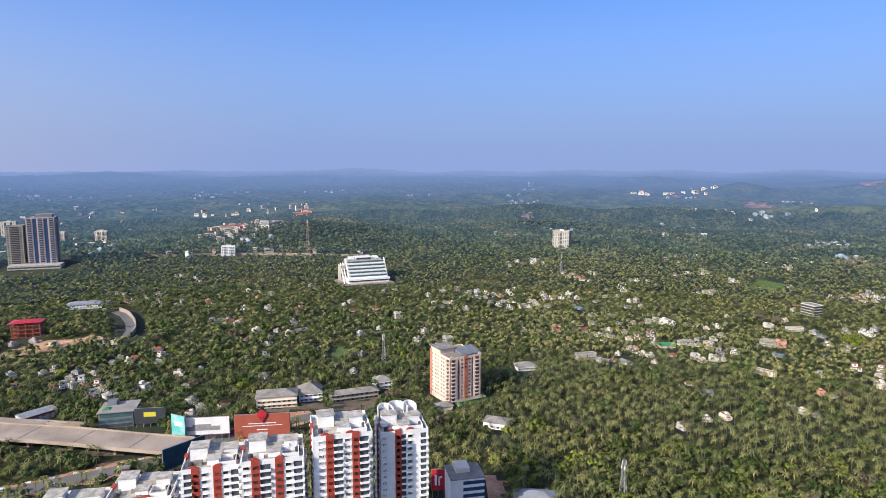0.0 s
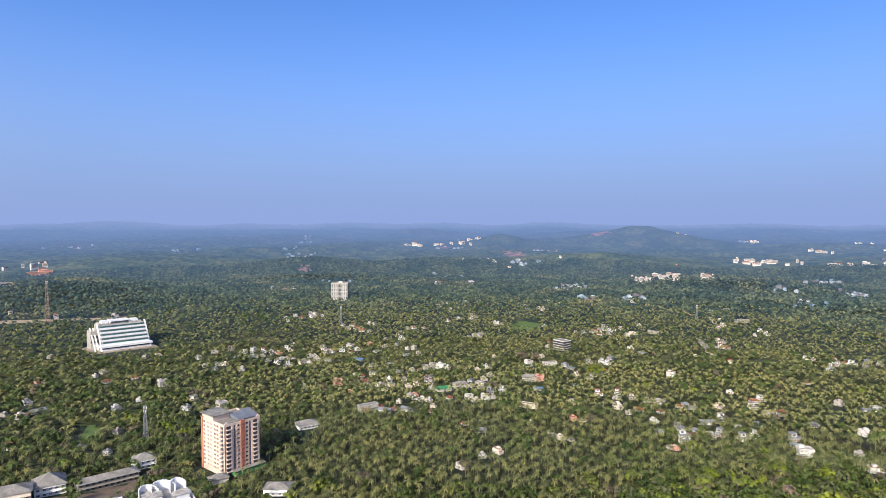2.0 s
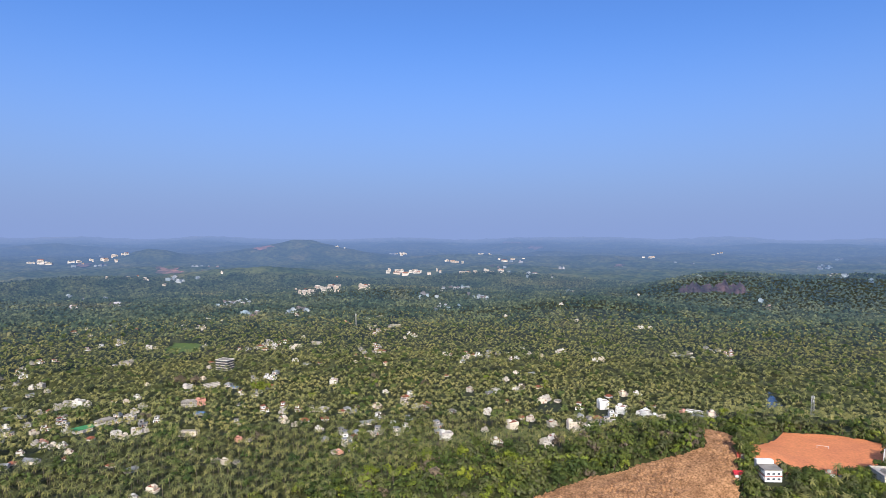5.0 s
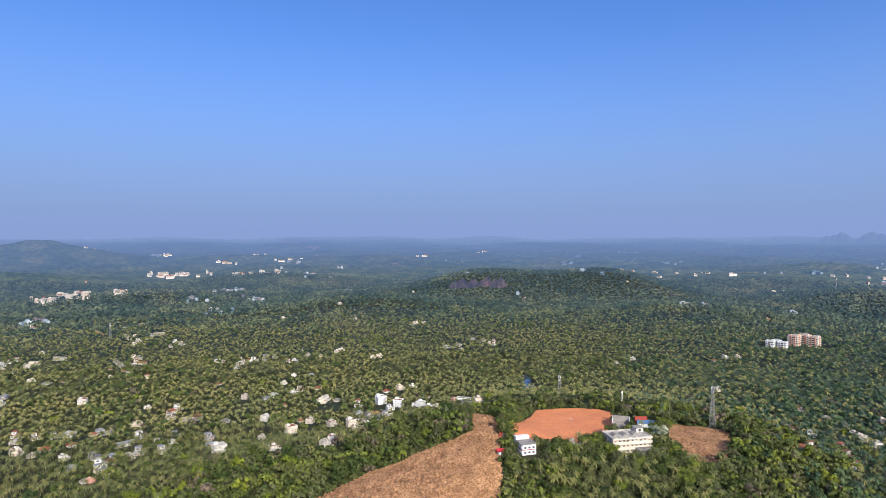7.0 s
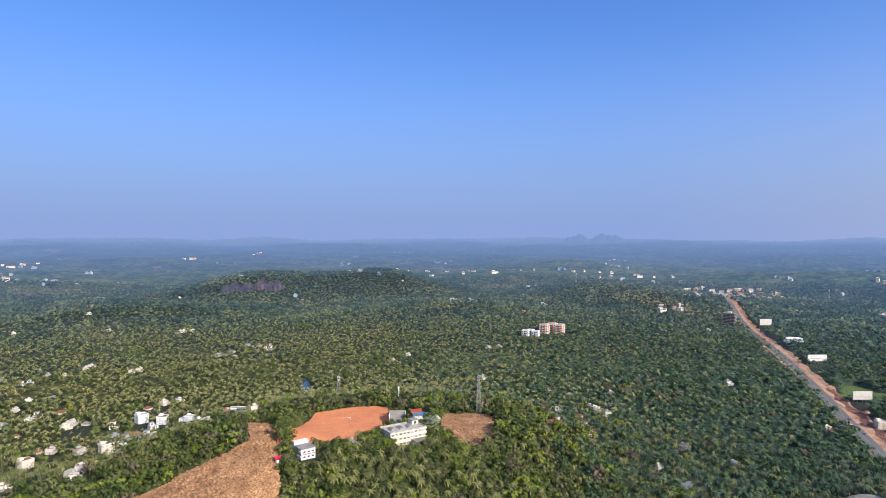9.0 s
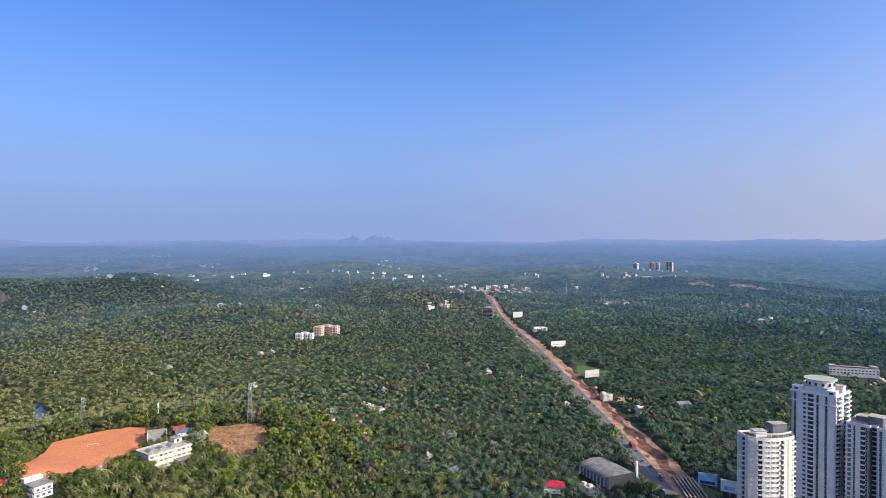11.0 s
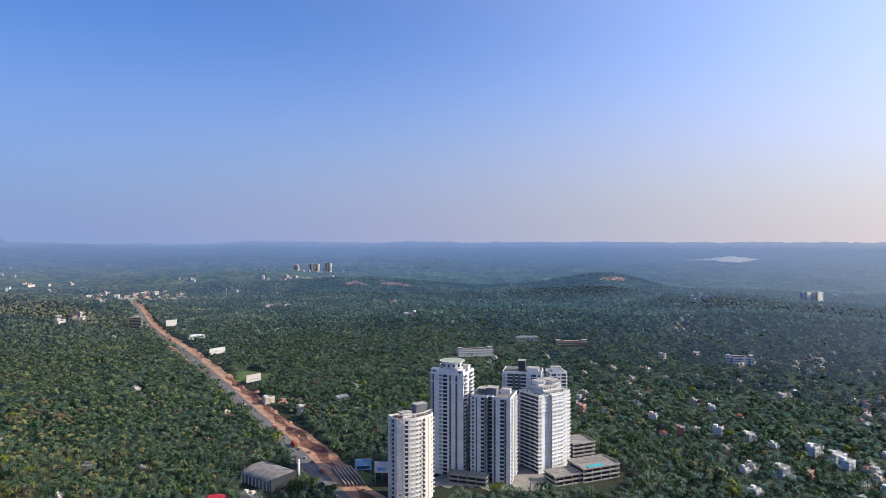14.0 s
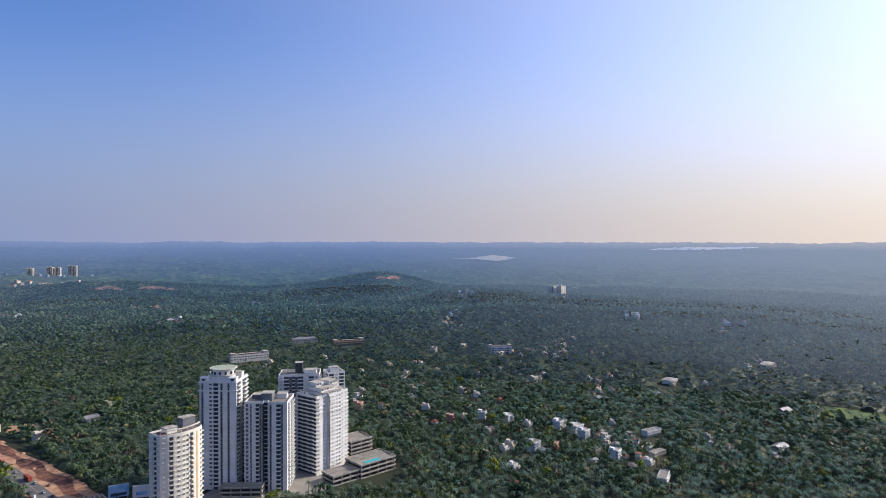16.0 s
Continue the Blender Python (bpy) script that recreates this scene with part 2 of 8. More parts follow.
M_CONC = surface("concrete", (0.36, 0.33, 0.29), (0.26, 0.24, 0.21), 0.12, 0.85, fine=1.5, vary=0.25)
M_DECK = surface("raw_concrete", (0.46, 0.37, 0.29), (0.30, 0.235, 0.18), 0.05, 0.9, fine=1.5)
M_ROOF = surface("weathered_roof", (0.36, 0.33, 0.285), (0.19, 0.175, 0.15), 0.22, 0.9, fine=1.2, grain=0.35, vary=0.3)
M_TERRACE = surface("weathered_terrace", (0.62, 0.575, 0.50), (0.33, 0.305, 0.265), 0.35, 0.9, fine=1.0, grain=0.3)
M_BOARD = surface("brick_red_print", (0.40, 0.105, 0.065), (0.36, 0.09, 0.06), 0.2, 0.5, grain=0.1)
M_WHITE = surface("white_paint", (0.87, 0.86, 0.84), (0.76, 0.745, 0.71), 0.14, 0.6, fine=1.5, grain=0.13, bump=0.05)
M_HOUSE = surface("house_paint", (0.74, 0.72, 0.67), (0.60, 0.57, 0.51), 0.30, 0.7, fine=1.8, grain=0.14, bump=0.05, vary=0.55, tint=(0.42, 0.34, 0.27))
M_PINK = surface("pink_paint", (0.68, 0.36, 0.27), (0.60, 0.30, 0.22), 0.2, 0.7, fine=1.8, grain=0.12)
M_ORANGE = surface("orange_paint", (0.55, 0.21, 0.12), (0.48, 0.18, 0.11), 0.2, 0.6, fine=1.8, grain=0.1)
M_RED = surface("red_paint", (0.38, 0.062, 0.036), (0.32, 0.055, 0.036), 0.2, 0.6, fine=1.8, grain=0.12)
M_CREAM = surface("cream_paint", (0.74, 0.66, 0.54), (0.66, 0.57, 0.46), 0.15, 0.65, fine=1.8, grain=0.1)
M_GREY = surface("grey_paint", (0.20, 0.21, 0.23), (0.15, 0.16, 0.18), 0.2, 0.6, fine=1.8, grain=0.12)
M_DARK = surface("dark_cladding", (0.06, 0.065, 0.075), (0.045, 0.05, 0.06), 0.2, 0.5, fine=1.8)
M_TILE = surface("clay_tile", (0.42, 0.13, 0.07), (0.27, 0.10, 0.065), 0.4, 0.85, fine=2.5, grain=0.3, bump=0.4, vary=0.45, tint=(0.16, 0.09, 0.07))
M_SHEET = surface("grey_sheet", (0.38, 0.40, 0.42), (0.27, 0.28, 0.29), 0.2, 0.5, 0.2, fine=1.0, vary=0.4, tint=(0.2, 0.17, 0.15))
M_BLUE = surface("blue_sheet", (0.12, 0.24, 0.46), (0.10, 0.18, 0.34), 0.2, 0.5, fine=1.0)
M_GREEN = surface("green_sheet", (0.07, 0.30, 0.11), (0.06, 0.22, 0.09), 0.2, 0.5, fine=1.0)
M_STEEL = surface("galvanised_steel", (0.45, 0.45, 0.46), (0.33, 0.33, 0.34), 0.5, 0.5, 0.4, fine=2.0)
M_MASTRED = surface("mast_paint", (0.42, 0.27, 0.22), (0.34, 0.22, 0.18), 0.5, 0.6, fine=2.0)
M_BARK = surface("palm_bark", (0.13, 0.105, 0.08), (0.085, 0.068, 0.054), 0.5, 0.9, fine=3.0, bump=0.3)
M_REDSHEET = surface("red_sheet", (0.58, 0.035, 0.05), (0.46, 0.03, 0.045), 0.3, 0.45, fine=1.0)
M_DUG = surface("dug_earth", (0.36, 0.15, 0.095), (0.13, 0.07, 0.05), 0.16, 0.95, fine=0.6, grain=0.5, bump=0.8)
M_TYRE = surface("rubber", (0.03, 0.03, 0.03), (0.02, 0.02, 0.02), 1.0, 0.8)
M_TEAL = surface("teal_print", (0.06, 0.42, 0.40), (0.30, 0.55, 0.52), 0.15, 0.5, grain=0.1)
M_NAVY = surface("navy_print", (0.02, 0.05, 0.09), (0.03, 0.09, 0.12), 0.15, 0.4, grain=0.1)
M_SKYBLUE = surface("blue_print", (0.10, 0.32, 0.62), (0.35, 0.58, 0.78), 0.2, 0.5, grain=0.1)
M_YELLOW = surface("yellow_print", (0.75, 0.68, 0.06), (0.7, 0.6, 0.06), 0.3, 0.5)
M_POOL = surface("pool_tile", (0.05, 0.45, 0.48), (0.06, 0.52, 0.52), 0.3, 0.25, grain=0.1)
M_CARPAINT = surface("car_paint", (0.75, 0.75, 0.75), (0.72, 0.72, 0.72), 0.5, 0.3, vary=0.95, tint=(0.06, 0.06, 0.07), bump=0)
M_PALM = foliage("palm_fronds", [(0.14, 0.148, 0.054), (0.262, 0.245, 0.082), (0.355, 0.318, 0.104), (0.44, 0.372, 0.135)])
# palm fronds recoloured darker and bluer for the backlit, hazy side
M_BACKLIT = foliage("backlit_tint_fronds", [(0.062, 0.112, 0.078), (0.116, 0.18, 0.12), (0.17, 0.23, 0.148), (0.262, 0.295, 0.175)], translucent=0.3, rough=0.6, spec=0.1)
# haze put into the base colour: the same palms, paler and bluer
M_HAZETINT = foliage("haze_tint_fronds", [(0.095, 0.190, 0.155), (0.17, 0.29, 0.225), (0.23, 0.35, 0.255), (0.31, 0.41, 0.28)], translucent=0.5, rough=0.6, spec=0.1)
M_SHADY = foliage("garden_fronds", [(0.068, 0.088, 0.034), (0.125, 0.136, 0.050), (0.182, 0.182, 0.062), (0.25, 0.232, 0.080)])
M_BROAD = foliage("broad_leaves", [(0.048, 0.074, 0.024), (0.085, 0.115, 0.032), (0.115, 0.142, 0.04), (0.138, 0.158, 0.046)], patch=0.02)
# broad leaves with blue added to the colour for haze over the plain
M_PLAINWOOD = foliage("plain_leaves", [(0.044, 0.080, 0.046), (0.078, 0.126, 0.064), (0.116, 0.166, 0.076), (0.17, 0.21, 0.085)], patch=0.02, translucent=0.16, rough=0.6, spec=0.08)
# plain: brighter blue tint that paints haze onto the sunward bushes
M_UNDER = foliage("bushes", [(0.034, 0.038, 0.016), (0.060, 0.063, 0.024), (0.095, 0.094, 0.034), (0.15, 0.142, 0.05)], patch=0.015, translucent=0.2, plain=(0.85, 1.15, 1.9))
M_HILLTREE = foliage("hill_leaves", [(0.040, 0.058, 0.018), (0.066, 0.088, 0.022), (0.105, 0.125, 0.028), (0.135, 0.125, 0.062), (0.17, 0.195, 0.034), (0.27, 0.29, 0.04)], patch=0.03)
M_LIME = foliage("lime_leaves", [(0.17, 0.205, 0.025), (0.235, 0.25, 0.03)], patch=0.05)
M_BLOSSOM = foliage("pale_blossom", [(0.45, 0.45, 0.34), (0.65, 0.62, 0.52), (0.12, 0.16, 0.05)], patch=0.5)
M_BARE = foliage("leafless_twigs", [(0.22, 0.16, 0.11), (0.16, 0.12, 0.08)], patch=0.05)
M_FARWALL = surface("weathered_pale_wall", (0.74, 0.70, 0.65), (0.58, 0.54, 0.49), 0.1, 0.8, fine=0.5, vary=0.4, tint=(0.5, 0.34, 0.26))
# these far materials hold the haze as emission that grows with distance
M_FAR = hazed_surface("distant_country")
M_FARHILL = hazed_surface("distant_hills", (0.085, 0.108, 0.040), (0.235, 0.25, 0.102))
M_FARUNDER = hazed_surface("distant_undergrowth", (0.058, 0.062, 0.026), (0.066, 0.070, 0.029), 0.5)
M_FARHOUSE = hazed_surface("distant_white_walls", (0.62, 0.60, 0.56), (0.80, 0.78, 0.74), 0.0)
M_FARTILE = hazed_surface("distant_tile_roofs", (0.34, 0.19, 0.14), (0.55, 0.40, 0.32), 0.0)
M_FARSOIL = hazed_surface("distant_bare_earth", (0.62, 0.30, 0.19), (0.66, 0.36, 0.24), 0.0)


def glazing(name, tone, rough=0.12):
    m, n, l, p = nodes_of(name)
    l.new(mixed(n, l, noise_fac(n, l, 0.35, 2), tone, tuple(c * 1.6 for c in tone)), p.inputs["Base Color"])
    p.inputs["Roughness"].default_value = rough
    return m


M_GLASS = glazing("dark_window_glass", (0.055, 0.062, 0.075))
M_TINT = glazing("green_tinted_glass", (0.05, 0.10, 0.10), 0.3)
M_BLUEGLASS = glazing("blue_tinted_glass", (0.02, 0.045, 0.10), 0.25)
M_WATER = glazing("water", (0.05, 0.065, 0.07), 0.13)



# ---- building helpers ----
def mesh_of(name, verts, faces, mats, index=None):
    me = bpy.data.meshes.new(name)
    me.from_pydata(verts, [], faces)
    for m in mats:
        me.materials.append(m)
    if index is not None:
        me.polygons.foreach_set("material_index", index)
    return me


class Shape:
    """Collects boxes, prisms and cones of several materials for one mesh."""

    def __init__(self):
        self.v, self.f, self.i, self.m = [], [], [], []

    def slot(self, mat):
        if mat not in self.m:
            self.m.append(mat)
        return self.m.index(mat)

    def add(self, verts, faces, mat):
        k, s = len(self.v), self.slot(mat)
        self.v += [tuple(p) for p in verts]
        self.f += [tuple(k + j for j in f) for f in faces]
        self.i += [s] * len(faces)
        return self

    def box(self, x0, x1, y0, y1, z0, z1, mat, taper=0.0):
        t = taper
        vs = [(x0, y0, z0), (x1, y0, z0), (x1, y1, z0), (x0, y1, z0),
              (x0 + t, y0 + t, z1), (x1 - t, y0 + t, z1), (x1 - t, y1 - t, z1), (x0 + t, y1 - t, z1)]
        return self.add(vs, [(3, 2, 1, 0), (4, 5, 6, 7), (0, 1, 5, 4), (1, 2, 6, 5), (2, 3, 7, 6), (3, 0, 4, 7)], mat)

    def prism(self, foot, z0, z1, mat):
        n = len(foot)
        vs = [(x, y, z0) for x, y in foot] + [(x, y, z1) for x, y in foot]
        fs = [tuple(range(n))[::-1], tuple(range(n, 2 * n))] + [(j, (j + 1) % n, n + (j + 1) % n, n + j) for j in range(n)]
        return self.add(vs, fs, mat)

    def ring(self, foot, inner, z0, z1, mat):
        """A closed parapet between two outlines of equal count."""
        n = len(foot)
        vs = [(x, y, z0) for x, y in foot] + [(x, y, z1) for x, y in foot] + [(x, y, z1) for x, y in inner] + [(x, y, z0) for x, y in inner]
        fs = []
        for j in range(n):
            k = (j + 1) % n
            fs += [(j, k, n + k, n + j), (n + j, n + k, 2 * n + k, 2 * n + j), (2 * n + j, 2 * n + k, 3 * n + k, 3 * n + j)]
        return self.add(vs, fs, mat)

    def hip(self, x0, x1, y0, y1, z0, z1, mat, gable=False):
        d = 0 if gable else min(x1 - x0, y1 - y0) / 2
        if x1 - x0 >= y1 - y0:
            a, b = (x0 + d, (y0 + y1) / 2, z1), (x1 - d, (y0 + y1) / 2, z1)
            fs = [(0, 1, 5, 4), (2, 3, 4, 5), (3, 0, 4), (1, 2, 5), (3, 2, 1, 0)]
        else:
            a, b = ((x0 + x1) / 2, y0 + d, z1), ((x0 + x1) / 2, y1 - d, z1)
            fs = [(3, 0, 4, 5), (1, 2, 5, 4), (0, 1, 4), (2, 3, 5), (3, 2, 1, 0)]
        return self.add([(x0, y0, z0), (x1, y0, z0), (x1, y1, z0), (x0, y1, z0), a, b], fs, mat)

    def tube(self, a, b, r0, r1, mat, n=6):
        a, b = Vector(a), Vector(b)
        w = (b - a).normalized()
        u = w.orthogonal().normalized()
        v = w.cross(u)
        vs = []
        for c, r in ((a, r0), (b, r1)):
            vs += [c + r * (math.cos(k * math.tau / n) * u + math.sin(k * math.tau / n) * v) for k in range(n)]
        return self.add(vs, [(k, (k + 1) % n, n + (k + 1) % n, n + k) for k in range(n)] + [tuple(range(n))[::-1], tuple(range(n, 2 * n))], mat)

    def join(self, other, m):
        """Adds another shape's faces, moved by the matrix m."""
        k = len(self.v)
        self.v += [tuple(m @ Vector(p)) for p in other.v]
        self.f += [tuple(k + j for j in f) for f in other.f]
        back = [self.slot(x) for x in other.m]
        self.i += [back[j] for j in other.i]
        return self

    def mesh(self, name):
        return mesh_of(name, self.v, self.f, self.m, self.i)


MESHES = {}


def shared(shape, name):
    """One mesh for a shape that many parts share."""
    if id(shape) not in MESHES:
        MESHES[id(shape)] = shape.mesh(name)
    return MESHES[id(shape)]


def child(name, me, parent, m=None, label=""):
    ob = new(name, me)
    ob.parent = parent
    if m is not None:
        ob.matrix_basis = m
    return tagged(ob, label) if label else ob


def thing(name, label, category, az, r, facing, group="", z=None, kind=""):
    """An Empty on the ground; its local -y looks along the bearing 'facing'."""
    x, y = plan(az, r)
    ob = new(name)
    ob.matrix_basis = pose(x, y, float(terrain(x, y)) if z is None else z, 0, 0, 180 - facing)
    return tagged(ob, label, category, group, kind)


CLEAR = []  # discs kept free of trees: x, y, radius


def clear(az, r, radius, ahead=0.0, step=8.0):
    """Keep trees off a spot and off a strip of the given length in front of it."""
    d = 0.0
    while d <= ahead + 0.01:
        CLEAR.append((*plan(az, r - d), radius))
        d += step




# ---- ground ----
def polar_sheet(name, rings, angles, lift, mat):
    a = np.radians(angles)
    count = len(a)
    r = np.array(rings)
    x, y = r[:, None] * np.sin(a)[None], r[:, None] * np.cos(a)[None]
    z = terrain(x, y) + lift(x, y)
    v = np.stack([x, y, z], -1).reshape(-1, 3)
    k = np.arange(len(r) - 1)[:, None] * count + np.arange(count)[None]
    k2 = np.arange(len(r) - 1)[:, None] * count + (np.arange(count)[None] + 1) % count
    f = np.stack([k, k + count, k2 + count, k2], -1).reshape(-1, 4)
    me = bpy.data.meshes.new(name)
    me.from_pydata(v.tolist(), [], f.tolist())
    me.materials.append(mat)
    return new(name, me)


def flat(x, y):
    return x * 0


CROWNS = np.random.default_rng(5)


def far_lift(x, y):
    """Canopy swell and ridges of the country beyond two kilometres."""
    r = np.hypot(x, y)
    a = np.degrees(np.arctan2(x, y))
    k = np.clip((r - 2000) / 600, 0, 1)
    e = np.clip((r - 4300) / 300, 0, 1)
    rug = 3.0 * np.sin(x / 23 + np.sin(y / 31)) * np.sin(y / 27 + np.sin(x / 37)) + CROWNS.uniform(-1, 1, np.shape(x)) * (2.0 + 2.2 * np.clip((r - 2000) / 2000, 0, 1))
    ridge = 5 * np.sin(a / 7.3) * np.sin(a / 3.1 + 1) + 3 * np.sin(a / 1.3) + 1.0 * np.sin(a / 0.45)
    return k * (4 + rug) + e * ridge * np.where(a < -100, 0.12, np.clip((165 - a) / 30, 0.12, 1))


near_rings = [0, 20, 60, 120, 180, 230] + list(np.linspace(260, 700, 60)) + list(np.linspace(715, 2000, 70))
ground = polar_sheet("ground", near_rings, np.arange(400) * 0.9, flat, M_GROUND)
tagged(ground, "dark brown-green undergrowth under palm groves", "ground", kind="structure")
far_rings = list(np.linspace(2000, 3300, 84)) + list(np.linspace(3320, 4880, 66))
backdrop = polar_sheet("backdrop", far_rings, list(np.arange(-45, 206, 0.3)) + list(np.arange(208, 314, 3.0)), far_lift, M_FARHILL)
tagged(backdrop, "distant wooded hills with blue haze mixed into the surface", "hills", kind="structure")


def ridge_hill(az, d, half, height, along=160):
    """A far hill on the skyline."""
    cx, cy = plan(az, d)
    ux, uy = cx / d, cy / d
    n, m = 36, 10
    vs, fs = [], []
    ph = az * 1.7
    for i in range(m):
        for j in range(n):
            s, t = -1 + 2 * j / (n - 1), -1 + 2 * i / (m - 1)
            h = 0.8 * height * max(0.0, (1 - s * s)) ** 1.3 * max(0.0, 1 - t * t) * (0.8 + 0.2 * math.sin(5 * s + ph) + 0.08 * math.sin(17 * s + 3 * ph))
            x, y = cx + s * half * uy + t * along * ux, cy - s * half * ux + t * along * uy
            vs.append((x, y, float(terrain(x, y)) - 1 + h))
    fs = [(i * n + j, (i + 1) * n + j, (i + 1) * n + j + 1, i * n + j + 1) for i in range(m - 1) for j in range(n - 1)]
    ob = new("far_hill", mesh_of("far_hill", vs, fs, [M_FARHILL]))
    return tagged(ob, "low wooded far hill with haze mixed into the surface", "hill", "hills on the skyline", "structure")


for row in [(-16, 4300, 500, 26), (4, 4400, 420, 22), (21, 4000, 520, 34), (35, 3900, 560, 40), (14, 4350, 300, 26), (48, 4200, 380, 24),
            (57.1, 4600, 100, 26), (57, 4200, 420, 30), (66, 4000, 480, 26), (80, 4300, 520, 30), (92, 4500, 420, 22),
            (103.2, 4650, 105, 76), (105.9, 4640, 130, 82), (112, 4500, 360, 26), (99, 4300, 300, 22), (122, 4600, 420, 18), (137, 4700, 500, 14),
            (150, 4650, 600, 12), (-28, 4500, 450, 30), (38, 3500, 300, 34), (24.5, 3600, 230, 34), (60, 3650, 330, 30), (72, 3500, 300, 24), (87, 3600, 350, 26), (62, 3300, 300, 26), (42, 3300, 420, 22), (28, 3200, 300, 18)]:
    ridge_hill(*row)


def draped(name, outline, mat, lift=0.25, cell=6.0, rough=0.0):
    """A patch of ground with an uneven edge: outline in bearings and distances, cut into cells that follow the land."""
    pts = np.array([plan(a, r) for a, r in outline])
    lo, hi = pts.min(0), pts.max(0)
    nx, ny = max(2, int((hi[0] - lo[0]) / cell)), max(2, int((hi[1] - lo[1]) / cell))
    gx, gy = np.meshgrid(np.linspace(lo[0], hi[0], nx + 1), np.linspace(lo[1], hi[1], ny + 1), indexing="ij")
    cx, cy = (gx[1:, 1:] + gx[:-1, :-1]) / 2, (gy[1:, 1:] + gy[:-1, :-1]) / 2
    wob = cell * 0.8
    tx, ty = cx + wob * np.sin(cy / 11) + wob * 0.6 * np.sin(cx / 4.3), cy + wob * np.sin(cx / 13) + wob * 0.6 * np.sin(cy / 5.1)
    keep = inside(tx, ty, pts)
    ids = np.arange(gx.size).reshape(gx.shape)
    q = np.stack([ids[:-1, :-1], ids[1:, :-1], ids[1:, 1:], ids[:-1, 1:]], -1)[keep]
    used, back = np.unique(q, return_inverse=True)
    v = np.stack([gx.ravel(), gy.ravel(), (terrain(gx, gy) + lift).ravel()], -1)[used]
    if rough:
        x, y = v[:, 0], v[:, 1]
        v[:, 2] += rough * (CROWNS.uniform(-0.6, 0.9, len(x)) * (0.6 + 0.4 * np.sin(x / 17 + 2 * np.sin(y / 13))) + 0.35 * np.sin(x / 4.7 + np.sin(y / 3.3)) + 0.35)
    ob = new(name, mesh_of(name, v.tolist(), back.reshape(-1, 4).tolist(), [mat]))
    return ob


def inside(x, y, pts):
    odd = np.zeros(np.shape(x), bool)
    for (x0, y0), (x1, y1) in zip(pts, np.roll(pts, -1, 0)):
        hit = (y0 > y) != (y1 > y)
        with np.errstate(divide="ignore", invalid="ignore"):
            odd ^= hit & (x < (x1 - x0) * (y - y0) / (y1 - y0 + 1e-12) + x0)
    return odd


OPEN = []  # outlines in plan without trees


def patch(name, label, category, outline, mat, lift=0.25, cell=6.0, rough=0.0):
    OPEN.append(np.array([plan(a, r) for a, r in outline]))
    return tagged(draped(name, outline, mat, lift, cell, rough), label, category, kind="structure")


M_DUSTY = surface("dusty_yard", (0.22, 0.155, 0.11), (0.12, 0.095, 0.07), 0.05, 0.95, fine=0.4, grain=0.35)
pitch_line = [(76.7, 436), (77.9, 506), (79.6, 556), (82.7, 568), (85.8, 568), (86.6, 544), (85.8, 512), (85.1, 474), (81.9, 448), (80.0, 431), (78.3, 428)]
patch("football_pitch", "bare red clay football ground on a hilltop", "sports field", pitch_line, M_PITCH, 0.6, 1.5)
patch("dry_slope", "dry brown grass slope below the football ground", "hillside",
      [(58, 374), (64.3, 366), (71.5, 362), (76.3, 380), (76.6, 396), (76.2, 414), (76.2, 436), (75.3, 500), (73.9, 530), (73.3, 470), (73.6, 436), (71.5, 430), (68.4, 424), (64.3, 410), (61.8, 396)], M_DRY, 0.7, 1.4, 0.9)
patch("dry_clearing", "dry brown grass clearing beside the school", "hillside",
      [(90.9, 536), (93.0, 538), (95.3, 540), (96.4, 522), (95.7, 476), (94.4, 456), (91.8, 456), (90.8, 490)], M_DRY, 0.7, 1.4, 0.8)
patch("earth_terrace", "long bare earth terrace along a far wooded ridge", "earthworks", [(136.4, 2075), (137.3, 2062), (138.0, 2070), (139.4, 2048), (139.6, 2068), (138.9, 2088), (137.8, 2108), (137.0, 2096)], M_FARSOIL, 5.0, 6.0)
patch("earth_terrace", "bare earth terrace below the far tan towers", "earthworks", [(132.7, 2072), (133.6, 2060), (134.4, 2068), (135.5, 2056), (135.4, 2076), (134.3, 2100), (133.4, 2092)], M_FARSOIL, 5.0, 6.0)
patch("meadow", "bright green meadow among palms", "meadow", [(193.5, 740), (198, 735), (199, 775), (194, 790)], M_GRASS)
patch("lawn", "small green lawn by a house", "lawn", [(-10.9, 588), (-9.3, 585), (-8.9, 630), (-10.3, 640)], M_GRASS)
patch("roadside_meadow", "green clearing behind a roadside hoarding", "meadow", [(123.6, 835), (126.4, 815), (127.6, 860), (124.2, 900)], M_GRASS)
patch("roadside_green", "green hollow beside the highway", "meadow", [(131.6, 452), (134.5, 440), (136, 475), (133, 500)], M_GRASS)
patch("pale_field", "pale green fallow field in the groves", "meadow", [(26.2, 1040), (28.5, 1010), (29.5, 1120), (27, 1150)], M_GRASS)
pond = patch("pond", "narrow still pond between palms", "water", [(78.3, 740), (79.2, 745), (79.0, 790), (78.6, 835), (78.2, 790)], M_WATER, 0.3, 3.0)


